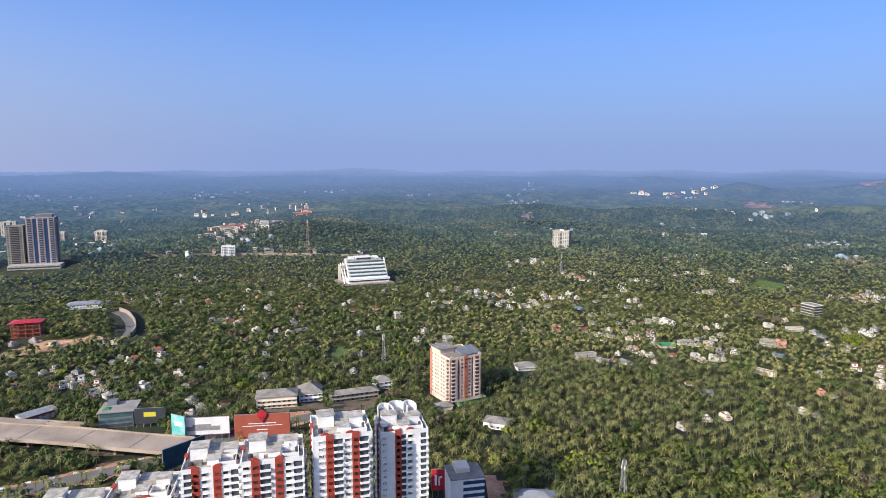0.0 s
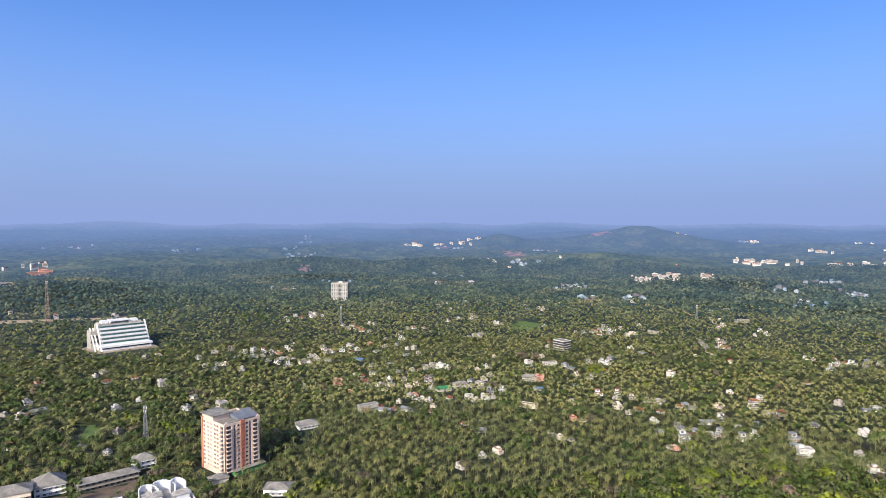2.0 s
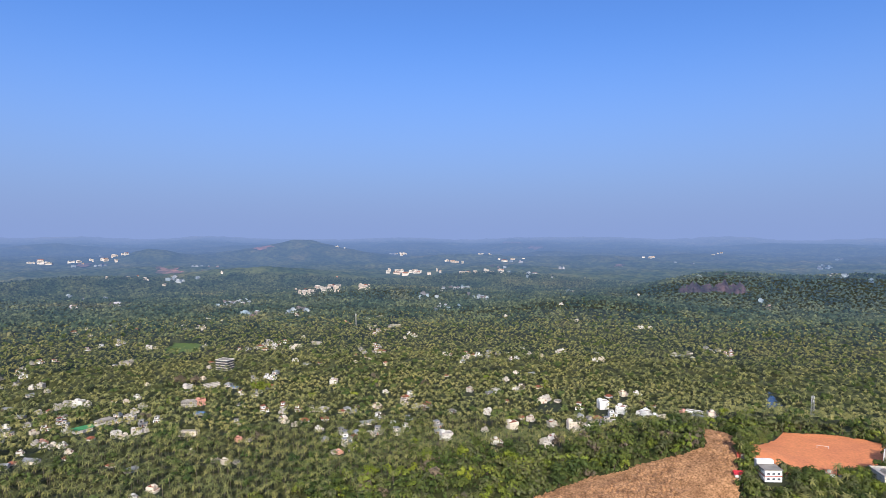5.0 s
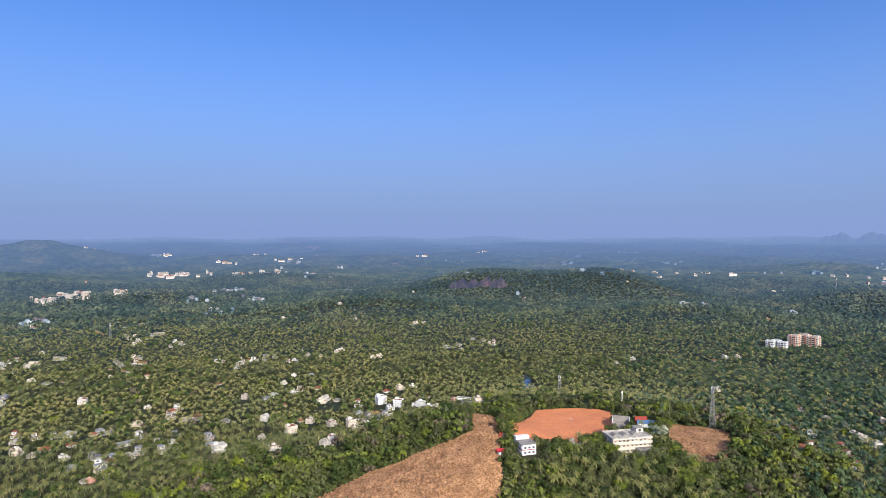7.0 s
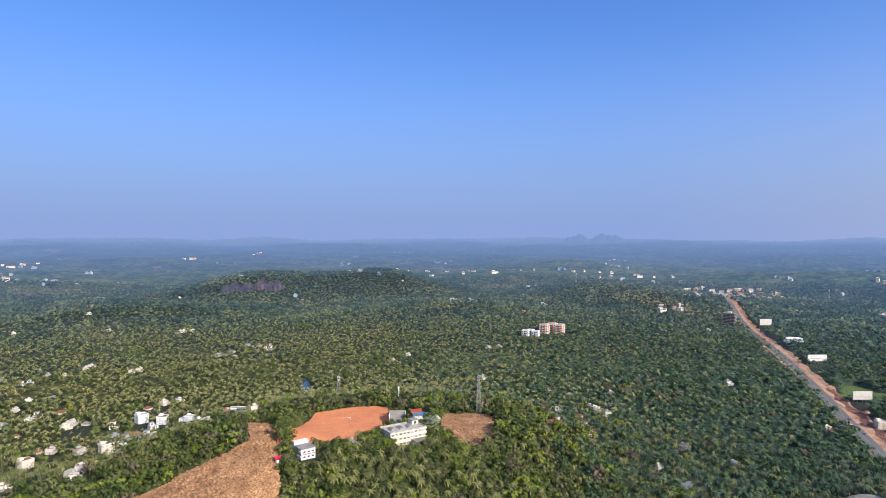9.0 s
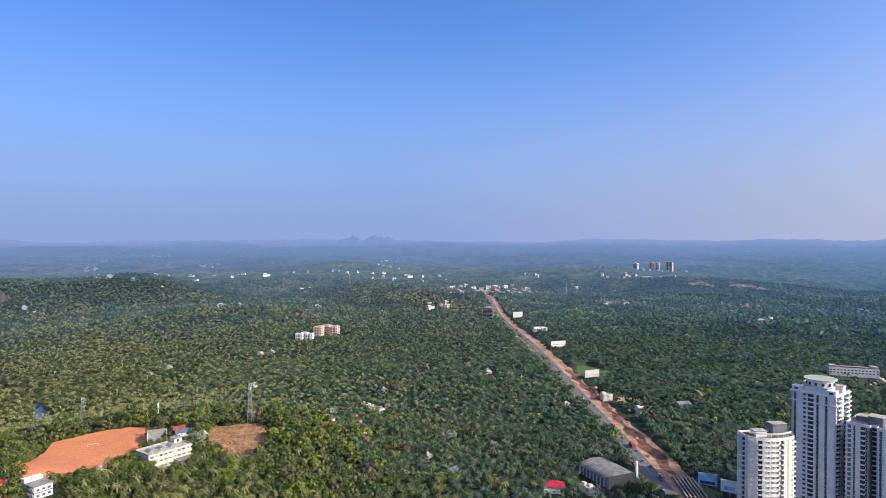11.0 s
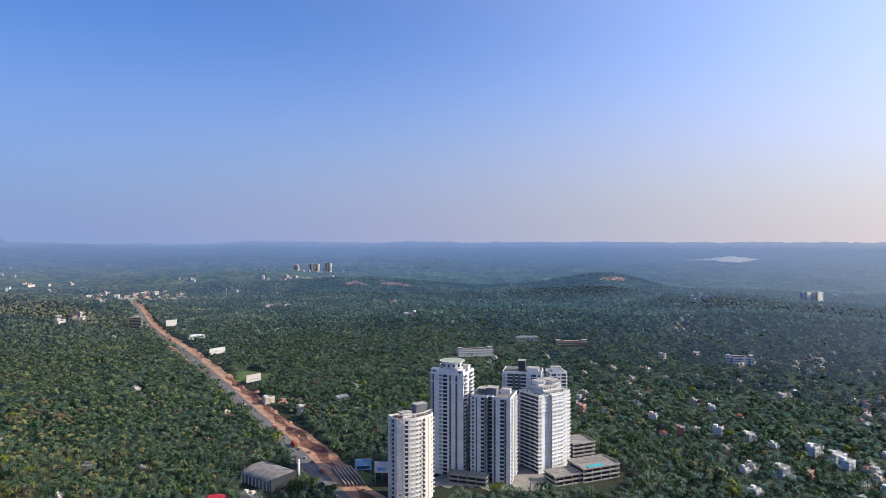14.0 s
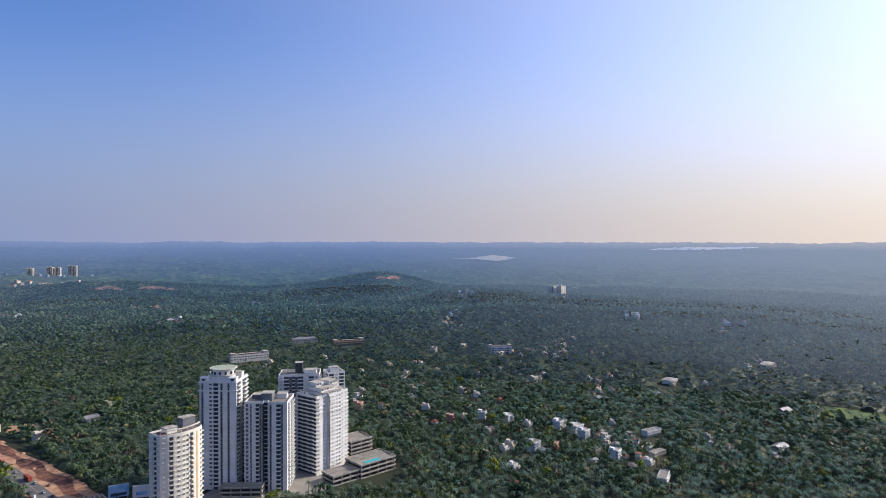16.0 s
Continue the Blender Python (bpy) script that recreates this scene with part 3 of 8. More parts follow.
def rock_face(az0, az1, r, h, seed):
    """A cut rock wall in a hillside: stepped benches, buttresses and a ragged top."""
    rg = random.Random(seed)
    n, m = 44, 9
    fold = [rg.uniform(-1, 1) for _ in range(n)]
    fold = [(fold[max(0, j - 1)] + 2 * fold[j] + fold[min(n - 1, j + 1)]) / 4 for j in range(n)]
    vs = []
    for i in range(m):
        for j in range(n):
            a, t = az0 + (az1 - az0) * j / (n - 1), i / (m - 1)
            edge = min(1.0, 5 * min(j, n - 1 - j) / (n - 1)) ** 0.7
            x, y = plan(a, r + t * 22 + 9 * fold[j] * (1 - 0.4 * t) + (3 if i % 3 == 0 else 0) + rg.uniform(-1.2, 1.2))
            top = h * edge * (0.8 + 0.3 * fold[j] + 0.12 * math.sin(j * 0.37 + seed))
            vs.append((x, y, float(terrain(*plan(a, r))) - 4 + t * (top + 8)))
    fs = [(i * n + j, i * n + j + 1, (i + 1) * n + j + 1, (i + 1) * n + j) for i in range(m - 1) for j in range(n - 1)]
    OPEN.append(np.array([plan(az0 + 0.15, r - 16), plan(az1 - 0.15, r - 16), plan(az1 - 0.15, r + 14), plan(az0 + 0.15, r + 14)]))
    return tagged(new("quarry_face", mesh_of("quarry_face", vs, fs, [M_ROCK])), "purple-brown quarry face on a wooded hill", "quarry", kind="structure")


# the purple comes from haze mixed into the rock's surface
M_ROCK = hazed_surface("quarry_rock", (0.15, 0.085, 0.08), (0.17, 0.095, 0.09), 0.0)
rock_face(71.3, 74.3, 1768, 24, 1)
rock_face(74.0, 76.8, 1772, 27, 2)
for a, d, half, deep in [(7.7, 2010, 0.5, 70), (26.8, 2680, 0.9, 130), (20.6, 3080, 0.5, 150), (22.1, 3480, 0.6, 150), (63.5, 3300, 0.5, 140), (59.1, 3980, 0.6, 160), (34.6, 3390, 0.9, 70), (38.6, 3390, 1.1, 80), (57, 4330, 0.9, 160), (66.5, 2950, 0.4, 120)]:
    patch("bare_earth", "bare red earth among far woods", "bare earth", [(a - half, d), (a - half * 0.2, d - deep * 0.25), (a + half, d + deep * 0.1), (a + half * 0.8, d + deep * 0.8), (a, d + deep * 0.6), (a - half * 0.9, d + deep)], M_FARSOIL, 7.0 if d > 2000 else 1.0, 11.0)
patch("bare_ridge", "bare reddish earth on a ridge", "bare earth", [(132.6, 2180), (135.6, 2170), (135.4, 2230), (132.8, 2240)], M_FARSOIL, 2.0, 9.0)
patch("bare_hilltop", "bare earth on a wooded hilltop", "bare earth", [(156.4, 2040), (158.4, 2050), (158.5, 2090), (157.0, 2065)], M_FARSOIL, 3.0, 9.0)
patch("building_plot", "red earth building plot at the edge of town", "bare earth", [(-36.5, 722), (-34.2, 752), (-31.2, 742), (-29.4, 752), (-29.2, 722), (-32, 708), (-36.5, 700)], M_SOIL)
patch("market_yard", "dusty yard round the market row", "yard", [(-17.6, 458), (-11, 462), (-5.6, 466), (-5.4, 486), (-10, 474), (-17.4, 470)], M_DUSTY)
patch("roadside_plot", "red earth plot beside a shed", "bare earth", [(127.2, 705), (129.4, 690), (129.8, 720), (127.6, 735)], M_SOIL)
patch("tower_forecourt", "grey paved forecourt of the white towers", "pavement", [(141.5, 452), (146, 448), (152.8, 468), (155.8, 500), (153.5, 530), (147, 500), (141.5, 470)], M_CONC, 0.35, 4.0)
patch("dusty_yard", "dusty brown strip under the flyover", "yard", [(-42, 530), (-36, 470), (-31, 438), (-25, 402), (-22.6, 388), (-21.6, 398), (-26, 416), (-31.5, 448), (-36.5, 482), (-42, 545)], M_DUSTY)
patch("car_park", "red earth car park behind an office", "car park", [(3.6, 318), (6.0, 322), (6.2, 352), (3.0, 356)], M_SOIL)
patch("lake", "bright distant lake", "water", [(163.4, 3520), (165.6, 3490), (166.4, 3400), (167.3, 3340), (168.3, 3400), (168.5, 3500), (169.2, 3620), (168.2, 3720), (167.2, 3820), (166.4, 3680), (165.2, 3550)], M_WATER, 14.0, 14.0)

patch("estuary", "pale strip of estuary near the horizon", "water", [(180.5, 4230), (185, 4210), (189.5, 4380), (189, 4460), (185, 4380), (182, 4330)], M_WATER, 16.0, 20.0)

# ---- highway under construction ----
ROAD = [(114.84, 2116), (116.2, 1650), (117.19, 1406), (118.5, 1200), (119.81, 1052), (121.4, 910), (122.93, 806), (124.5, 712), (126.02, 642), (127.4, 590),
        (128.57, 548), (129.9, 508), (131.07, 476), (132.5, 442), (134.5, 405), (137.5, 366), (142, 325), (150, 280)]


def densify(line, step=12.0):
    p = np.array([plan(a, r) for a, r in line])
    s = np.concatenate([[0], np.cumsum(np.hypot(*np.diff(p, axis=0).T))])
    u = np.arange(0, s[-1], step)
    q = np.stack([np.interp(u, s, p[:, k]) for k in (0, 1)], -1)
    for _ in range(4):
        q[1:-1] = (q[:-2] + q[1:-1] * 2 + q[2:]) / 4
    return q


def ribbon(name, line, left, right, lift, mat, wob=0.0, thick=0.0):
    t = np.gradient(line, axis=0)
    t /= np.linalg.norm(t, axis=1)[:, None]
    nrm = np.stack([t[:, 1], -t[:, 0]], -1)
    k = np.arange(len(line))
    a = line + nrm * (left + wob * np.sin(k * 1.3) + wob * 0.7 * np.sin(k * 0.41))[:, None] if wob else line + nrm * left
    b = line + nrm * (right + wob * np.sin(k * 1.7 + 1) + wob * 0.7 * np.sin(k * 0.33))[:, None] if wob else line + nrm * right
    mid = terrain(line[:, 0], line[:, 1])
    rows = []
    for q, dz in ((a, 0), (b, 0)):
        rows.append(np.column_stack([q, mid + lift + dz]))
    n = len(line)
    vs = np.concatenate(rows)
    fs = [(j, j + 1, n + j + 1, n + j) for j in range(n - 1)]
    if thick:
        low = vs.copy()
        low[:, 2] -= thick
        vs = np.concatenate([vs, low])
        fs += [(j, 2 * n + j, 2 * n + j + 1, j + 1) for j in range(n - 1)] + [(n + j, n + j + 1, 3 * n + j + 1, 3 * n + j) for j in range(n - 1)]
    return new(name, mesh_of(name, vs.tolist(), fs, [mat]))


M_SAND = surface("sandy_lane", (0.78, 0.47, 0.27), (0.56, 0.33, 0.20), 0.04, 0.95, fine=0.5, grain=0.35)
road_line = densify(ROAD)
step = np.arange(len(road_line))
tagged(ribbon("road_verge", road_line, np.interp(step, [0, 70, 104, 120, 136], [-17, -19, -19, -24, -27]), np.interp(step, [79, 85, 95, 99], [8, 14, 14, 8]), 0.5, M_SOIL, 2.0, 2.0), "churned red earth along the highway works", "verge", kind="structure")
tagged(ribbon("road", road_line, -5.5, 5.5, 0.75, M_ASPHALT, 0.0, 0.4), "grey asphalt two-lane highway", "road", kind="structure")
tagged(ribbon("dug_earth", road_line[106:], -20, -12, 0.62, M_DUG, 2.6), "dark dug earth of the road works", "bare earth", kind="structure")
tagged(ribbon("service_road", road_line[44:114], -13, -8, 0.6, M_SAND, 1.3), "pale sandy bed of the unfinished service lane", "road", kind="structure")
tagged(ribbon("centre_line", road_line, -0.2, 0.2, 0.77, M_CONC), "worn white centre line", "road marking", kind="structure")
tagged(ribbon("kerb", road_line, 5.5, 6.0, 0.95, M_CONC, 0.0, 0.5), "concrete kerb", "kerb", kind="structure")
near_line = densify([(-60, 420), (-45, 420), (-36, 408), (-28, 402), (-22.6, 410), (-18, 432), (-11, 452)])
tagged(ribbon("town_road", near_line, -6, 6, 0.6, M_ASPHALT, 0.0, 0.4), "grey town road with dusty edges", "road", kind="structure")
tagged(ribbon("town_verge", near_line, -14, 12, 0.4, M_SOIL, 3.0, 1.0), "dusty red verge of the town road", "verge", kind="structure")
M_CHALK = surface("worn_chalk", (0.66, 0.34, 0.22), (0.58, 0.26, 0.16), 0.3, 0.95)
for name, line, lab in (("touch_line", [(77.4, 446), (79.8, 540)], "faint white touch line"), ("goal_line", [(77.3, 445), (80.1, 438)], "faint white goal line"), ("halfway_line", [(81.4, 452), (83.2, 558)], "faint white halfway line")):
    tagged(ribbon(name, densify(line, 6.0), -0.3, 0.3, 0.5, M_CHALK), lab, "field marking", kind="structure")
side = np.gradient(road_line, axis=0)
side /= np.linalg.norm(side, axis=1)[:, None]
verge_line = road_line - 10 * np.stack([side[:, 1], -side[:, 0]], -1)
LANES = [(verge_line[112:], 22.0), (verge_line[:114] * 0.6 + road_line[:114] * 0.4, 18.0), (road_line[82:98] * 1.7 - verge_line[82:98] * 0.7, 9.0), (near_line, 14.0)]



# ---- towers ----
def rect(w, d):
    return [(-w / 2, -d / 2), (w / 2, -d / 2), (w / 2, d / 2), (-w / 2, d / 2)]


def shrink(foot, by):
    cx, cy = sum(p[0] for p in foot) / len(foot), sum(p[1] for p in foot) / len(foot)
    out = []
    for x, y in foot:
        d = math.hypot(x - cx, y - cy)
        k = max(0.1, (d - by * 1.35) / d)
        out.append((cx + (x - cx) * k, cy + (y - cy) * k))
    return out


CACHE = {}


def window_shape(w, h, frame_mat, glass, shade=True, plain=False):
    """A framed window with recessed glass; the head of the frame reaches out as a sunshade."""
    key = ("window", round(w, 1), round(h, 1), frame_mat.name, glass.name, shade, plain)
    if key not in CACHE:
        s, a, b = Shape(), w / 2 + 0.14, w / 2
        head = -0.5 if shade else -0.1
        if plain:
            s.add([(-b, -0.03, 0), (b, -0.03, 0), (b, -0.03, h), (-b, -0.03, h)], [(0, 1, 2, 3)], glass)
        else:
            v = [(-a, 0.1, -0.14), (a, 0.1, -0.14), (a, 0.1, h + 0.14), (-a, 0.1, h + 0.14),
                 (-a, -0.1, -0.14), (a, -0.1, -0.14), (a, head, h + 0.14), (-a, head, h + 0.14),
                 (-b, -0.1, 0), (b, -0.1, 0), (b, head * 0.7, h), (-b, head * 0.7, h),
                 (-b, 0.02, 0), (b, 0.02, 0), (b, 0.02, h), (-b, 0.02, h)]
            k = len(s.v)
            s.add(v, [(0, 1, 5, 4), (1, 2, 6, 5), (2, 3, 7, 6), (3, 0, 4, 7), (4, 5, 9, 8), (5, 6, 10, 9), (6, 7, 11, 10), (7, 4, 8, 11),
                      (8, 9, 13, 12), (9, 10, 14, 13), (10, 11, 15, 14), (11, 8, 12, 15)], frame_mat)
            s.f.append((k + 12, k + 13, k + 14, k + 15))
            s.i.append(s.slot(glass))
        CACHE[key] = s
    return CACHE[key]


def balcony_shape(w, fh, wall, glass, depth=1.3):
    """A balcony tray: floor slab and a solid parapet in one piece."""
    key = ("balcony", round(w, 1), round(fh, 2), wall.name)
    if key not in CACHE:
        a, t, top = w / 2, 0.14, 0.85
        v = [(-a, -depth, -0.1), (a, -depth, -0.1), (a, 0.7, -0.1), (-a, 0.7, -0.1), (-a, -depth, top), (a, -depth, top), (a, 0.7, top), (-a, 0.7, top),
             (-a + t, -depth + t, top), (a - t, -depth + t, top), (a - t, 0.7, top), (-a + t, 0.7, top), (-a + t, -depth + t, 0.1), (a - t, -depth + t, 0.1), (a - t, 0.7, 0.1), (-a + t, 0.7, 0.1)]
        CACHE[key] = Shape().add(v, [(3, 2, 1, 0), (0, 1, 5, 4), (1, 2, 6, 5), (3, 0, 4, 7), (4, 5, 9, 8), (5, 6, 10, 9), (7, 4, 8, 11), (8, 9, 13, 12), (9, 10, 14, 13), (11, 8, 12, 15), (12, 13, 14, 15)], wall)
    return CACHE[key]


def tower(name, label, az, r, facing, foot, sides, floors, pal, fh=3.0, group="", z=None, parapet=1.3, roof=M_ROOF, category="apartment tower", shown=(), low=1):
    """A tower on an outline in plan. sides: for each edge a string of bays, one letter each:
    w wall with a window, p plain pier, s accent strip, S accent strip with windows, b balcony, g recessed glazed strip, d dark recess with slabs.
    shown: the edges whose openings, from the floor 'low' up, are parts of their own; the others are joined into one."""
    root = thing(name, label, category, az, r, facing, group, z)
    top = floors * fh
    inner = shrink(foot, 0.75)
    child("core", Shape().prism(inner, 0, top, pal["core"]).mesh("core"), root)
    deck = child("roof", Shape().prism(shrink(foot, 0.3), top, top + 0.25, roof).mesh("roof"), root, label="grey stained flat roof")
    child("parapet", Shape().ring(foot, shrink(foot, 0.35), top - 0.5, top + parapet, pal["wall"]).mesh("parapet"), deck)
    n, rest = len(foot), Shape()
    for e in range(n):
        (x0, y0), (x1, y1) = foot[e], foot[(e + 1) % n]
        length, ang = math.hypot(x1 - x0, y1 - y0), math.degrees(math.atan2(y1 - y0, x1 - x0))
        bays = sides[e % len(sides)]
        width = {"P": 1.15, "t": 0.6, "p": 0.5, "s": 0.7, "S": 1.0, "g": 0.6, "d": 0.8, "b": 1.3, "w": 1.2}
        unit = length / sum(width[c] for c in bays)
        u = 0.0
        for c in bays:
            bw = width[c] * unit
            mid = u + bw / 2
            at = pose(x0 + (x1 - x0) * mid / length, y0 + (y1 - y0) * mid / length, 0, 0, 0, ang)
            u += bw
            mat = pal["accent"] if c in "sS" else M_TAN if c == "t" else pal["wall"]
            if c in "wpPsSt":
                out = 0.45 if c in "sS" else 0.0
                key = ("pier", c in "sS", round(bw, 2), round(top, 1), mat.name)
                if key not in CACHE:
                    CACHE[key] = Shape().box(-bw / 2, bw / 2, -out, 0.85, 0, top + (1.8 if c in "sS" else -0.5), mat).mesh("wall")
                child("wall", CACHE[key], root, at, "coloured full-height strip" if c in "sS" else "")
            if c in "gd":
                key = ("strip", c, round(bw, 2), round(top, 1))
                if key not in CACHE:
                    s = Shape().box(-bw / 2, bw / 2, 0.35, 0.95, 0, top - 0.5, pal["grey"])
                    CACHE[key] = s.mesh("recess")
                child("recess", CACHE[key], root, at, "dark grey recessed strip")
            if c == "b":
                key = ("glazing", round(bw, 2), round(top, 1), pal["glass"].name)
                if key not in CACHE:
                    CACHE[key] = Shape().box(-bw / 2 + 0.3, bw / 2 - 0.3, 0.55, 0.95, 0, top - 0.6, pal["glass"]).mesh("glazing")
                child("glazing", CACHE[key], root, at, "dark balcony doors behind the parapets")
            for k in range(floors):
                base = at @ pose(0, 0, k * fh)
                if c in "wS" and k > 0:
                    piece, base = ("window", window_shape(min(2.2, bw * 0.55), 1.35, mat, pal["glass"], c == "w", e not in shown)), base @ pose(0, -(0.45 if c == "S" else 0.0) - 0.02, 0.95)
                elif c == "g":
                    piece, base = ("window", window_shape(bw * 0.6, 1.6, pal["wall"], pal["glass"], False, e not in shown)), base @ pose(0, 0.33, 0.7)
                elif c == "b" and k > 0:
                    piece = ("balcony", balcony_shape(bw, fh, pal["wall"], pal["glass"]))
                elif c == "d" and k > 0:
                    piece = ("ledge", ledge_shape(bw, pal["wall"]))
                else:
                    continue
                if e in shown and k >= low:
                    child(piece[0], shared(piece[1], piece[0]), root, base)
                else:
                    rest.join(piece[1], base)
    if rest.f:
        tagged(child("facade", rest.mesh("facade"), root), kind="stuff")
    return root, top


def ledge_shape(w, wall):
    key = ("ledge", round(w, 2), wall.name)
    if key not in CACHE:
        CACHE[key] = Shape().box(-w / 2, w / 2, -0.35, 0.5, -0.1, 0.55, wall)
    return CACHE[key]


def roof_room(root, x, y, z, w, d, h, mat, name="lift_room", label=""):
    s = Shape().box(x - w / 2, x + w / 2, y - d / 2, y + d / 2, z, z + h, mat)
    s.box(x - w / 2 - 0.4, x + w / 2 + 0.4, y - d / 2 - 0.4, y + d / 2 + 0.4, z + h, z + h + 0.25, M_TERRACE)
    s.box(x - w / 2 - 0.05, x - w / 2 + 0.3, y - 0.6, y + 0.6, z + 0.2, z + 2.1, M_GLASS)
    child(name, s.mesh(name), root, label=label)


def water_tank(root, x, y, z, rad=1.1, h=1.6):
    s = Shape().tube((x, y, z), (x, y, z + h), rad, rad, M_DARK, 10)
    s.tube((x, y, z + h), (x, y, z + h + 0.4), rad, rad * 0.4, M_DARK, 10)
    child("water_tank", s.mesh("water_tank"), root, label="black plastic water tank")


M_TAN = surface("tan_paint", (0.62, 0.43, 0.24), (0.55, 0.38, 0.22), 0.2, 0.6, fine=1.8, grain=0.1)
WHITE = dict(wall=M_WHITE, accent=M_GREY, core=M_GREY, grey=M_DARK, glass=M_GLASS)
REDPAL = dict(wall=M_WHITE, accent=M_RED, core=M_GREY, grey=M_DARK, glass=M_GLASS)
M_IVORY = surface("ivory_paint", (0.86, 0.81, 0.72), (0.76, 0.71, 0.62), 0.12, 0.6, fine=1.5, grain=0.1, bump=0.05)
IVORY = dict(wall=M_IVORY, accent=M_GREY, core=M_GREY, grey=M_DARK, glass=M_GLASS)
CREAM = dict(wall=M_CREAM, accent=M_CREAM, core=M_GREY, grey=M_GREY, glass=M_GLASS)

# white tower group beside the highway
GROUP = "white residential towers"
foot = []
for k in range(8):
    a = math.radians(-90 - 36 + 72 * k / 7)
    foot.append((25.0 * math.cos(a), 17 + 25.0 * math.sin(a)))
foot += [(14.7, 9), (-14.7, 9)]
root, top = tower("curved_tower", "curved white apartment tower with a tan stripe and balconies", 139.45, 430, 288, foot,
                  ["pwp", "pbp", "pwp", "wpw", "pbp", "ptp", "pwp", "bw", "www", "wpbw"], 19, IVORY, 3.05, GROUP, shown=(0, 1, 2, 3, 4, 5, 6, 9), low=4)
roof_room(root, -5, 2, top, 7, 6, 3.4, M_WHITE)
roof_room(root, 9, 5.5, top, 9, 6, 6.5, M_GREY, "lift_room", "grey lift room with a flat slab")
child("red_terrace", Shape().box(-12.5, -9, -2.5, 6, top + 0.25, top + 0.5, M_TILE).mesh("red_terrace"), root, label="red tiled roof terrace")
s = Shape()
for k in range(14):
    a0, a1 = math.radians(-125 + 70 * k / 14), math.radians(-125 + 70 * (k + 1) / 14)
    p = [(23.8 * math.cos(a), 17 + 23.8 * math.sin(a)) for a in (a0, a1)]
    q = [(22.9 * math.cos(a), 17 + 22.9 * math.sin(a)) for a in (a1, a0)]
    s.prism(p + q, top + 3.0, top + 3.6, M_CREAM)
    if k % 2 == 0:
        s.tube((*p[0], top + 0.2), (*p[0], top + 3.0), 0.15, 0.15, M_CREAM, 5)
child("pergola", s.mesh("pergola"), root, label="curved cream roof pergola")

root, top = tower("helipad_tower", "tall white apartment tower with a round pale green helipad", 143.1, 488, 343, rect(27, 25),
                  ["pgPwbpgPgPp", "pbbPgbbp", "wpwwpw", "wgwpwgw"], 26, WHITE, 3.0, GROUP, shown=(0, 1))
roof_room(root, 0, 0, top, 16, 15, 3.5, M_WHITE, "crown")
roof_room(root, 9, 6, top, 6, 5, 4.5, M_WHITE)
for z, out in ((top - 6.2, 0.9), (top - 0.2, 0.7)):
    f = rect(27 + 2 * out, 25 + 2 * out)
    child("rim", Shape().ring(f, rect(26, 24), z, z + 0.5, M_WHITE).mesh("rim"), root, label="projecting white slab rim")
for x, y in ((-10.5, -9.5), (10.5, -9.5), (-10.5, 9.5)):
    child("corner_room", Shape().box(x - 2.6, x + 2.6, y - 2.6, y + 2.6, top + 0.2, top + 3.3, M_WHITE).box(x - 3, x + 3, y - 3, y + 3, top + 3.3, top + 3.6, M_WHITE).box(x - 1.2, x + 1.2, y - 2.7, y - 2.5, top + 0.8, top + 2.6, M_GLASS).mesh("corner_room"), root)
s = Shape().tube((0, 0, top + 3.7), (0, 0, top + 8), 8.0, 8.0, M_WHITE, 24)
for k in range(12):
    a = k * math.tau / 12
    s.box(7.9 * math.cos(a) - 0.7, 7.9 * math.cos(a) + 0.7, 7.9 * math.sin(a) - 0.7, 7.9 * math.sin(a) + 0.7, top + 4.6, top + 6.6, M_GLASS)
child("drum", s.mesh("drum"), root, label="round white drum with a band of windows")
M_HELI = surface("helipad_paint", (0.42, 0.47, 0.34), (0.36, 0.40, 0.30), 0.2, 0.8, grain=0.12)
s = Shape().tube((0, 0, top + 8), (0, 0, top + 8.7), 9.4, 9.8, M_IVORY, 36).tube((0, 0, top + 8.7), (0, 0, top + 8.78), 9.0, 9.0, M_HELI, 36)
child("helipad", s.mesh("helipad"), root, label="round pale green helipad deck")

root, top = tower("grey_striped_tower", "white apartment tower with dark grey vertical strips", 147.0, 476, 340,
                  [(-16, -11), (-3, -11), (-3, -8), (1, -8), (1, -13), (15, -13), (15, 12), (-16, 12)],
                  ["bpgPbgp", "p", "d", "p", "pgPbgP", "Pbpwbpbp", "wpwwpw", "wbwgw"], 21, WHITE, 3.05, GROUP, shown=(0, 4, 5))
roof_room(root, -1, -3, top, 8, 8, 6, M_GREY)
roof_room(root, 8, 5, top, 7, 6, 3.5, M_WHITE)
roof_room(root, -9, 4, top, 9, 7, 3.2, M_GREY)

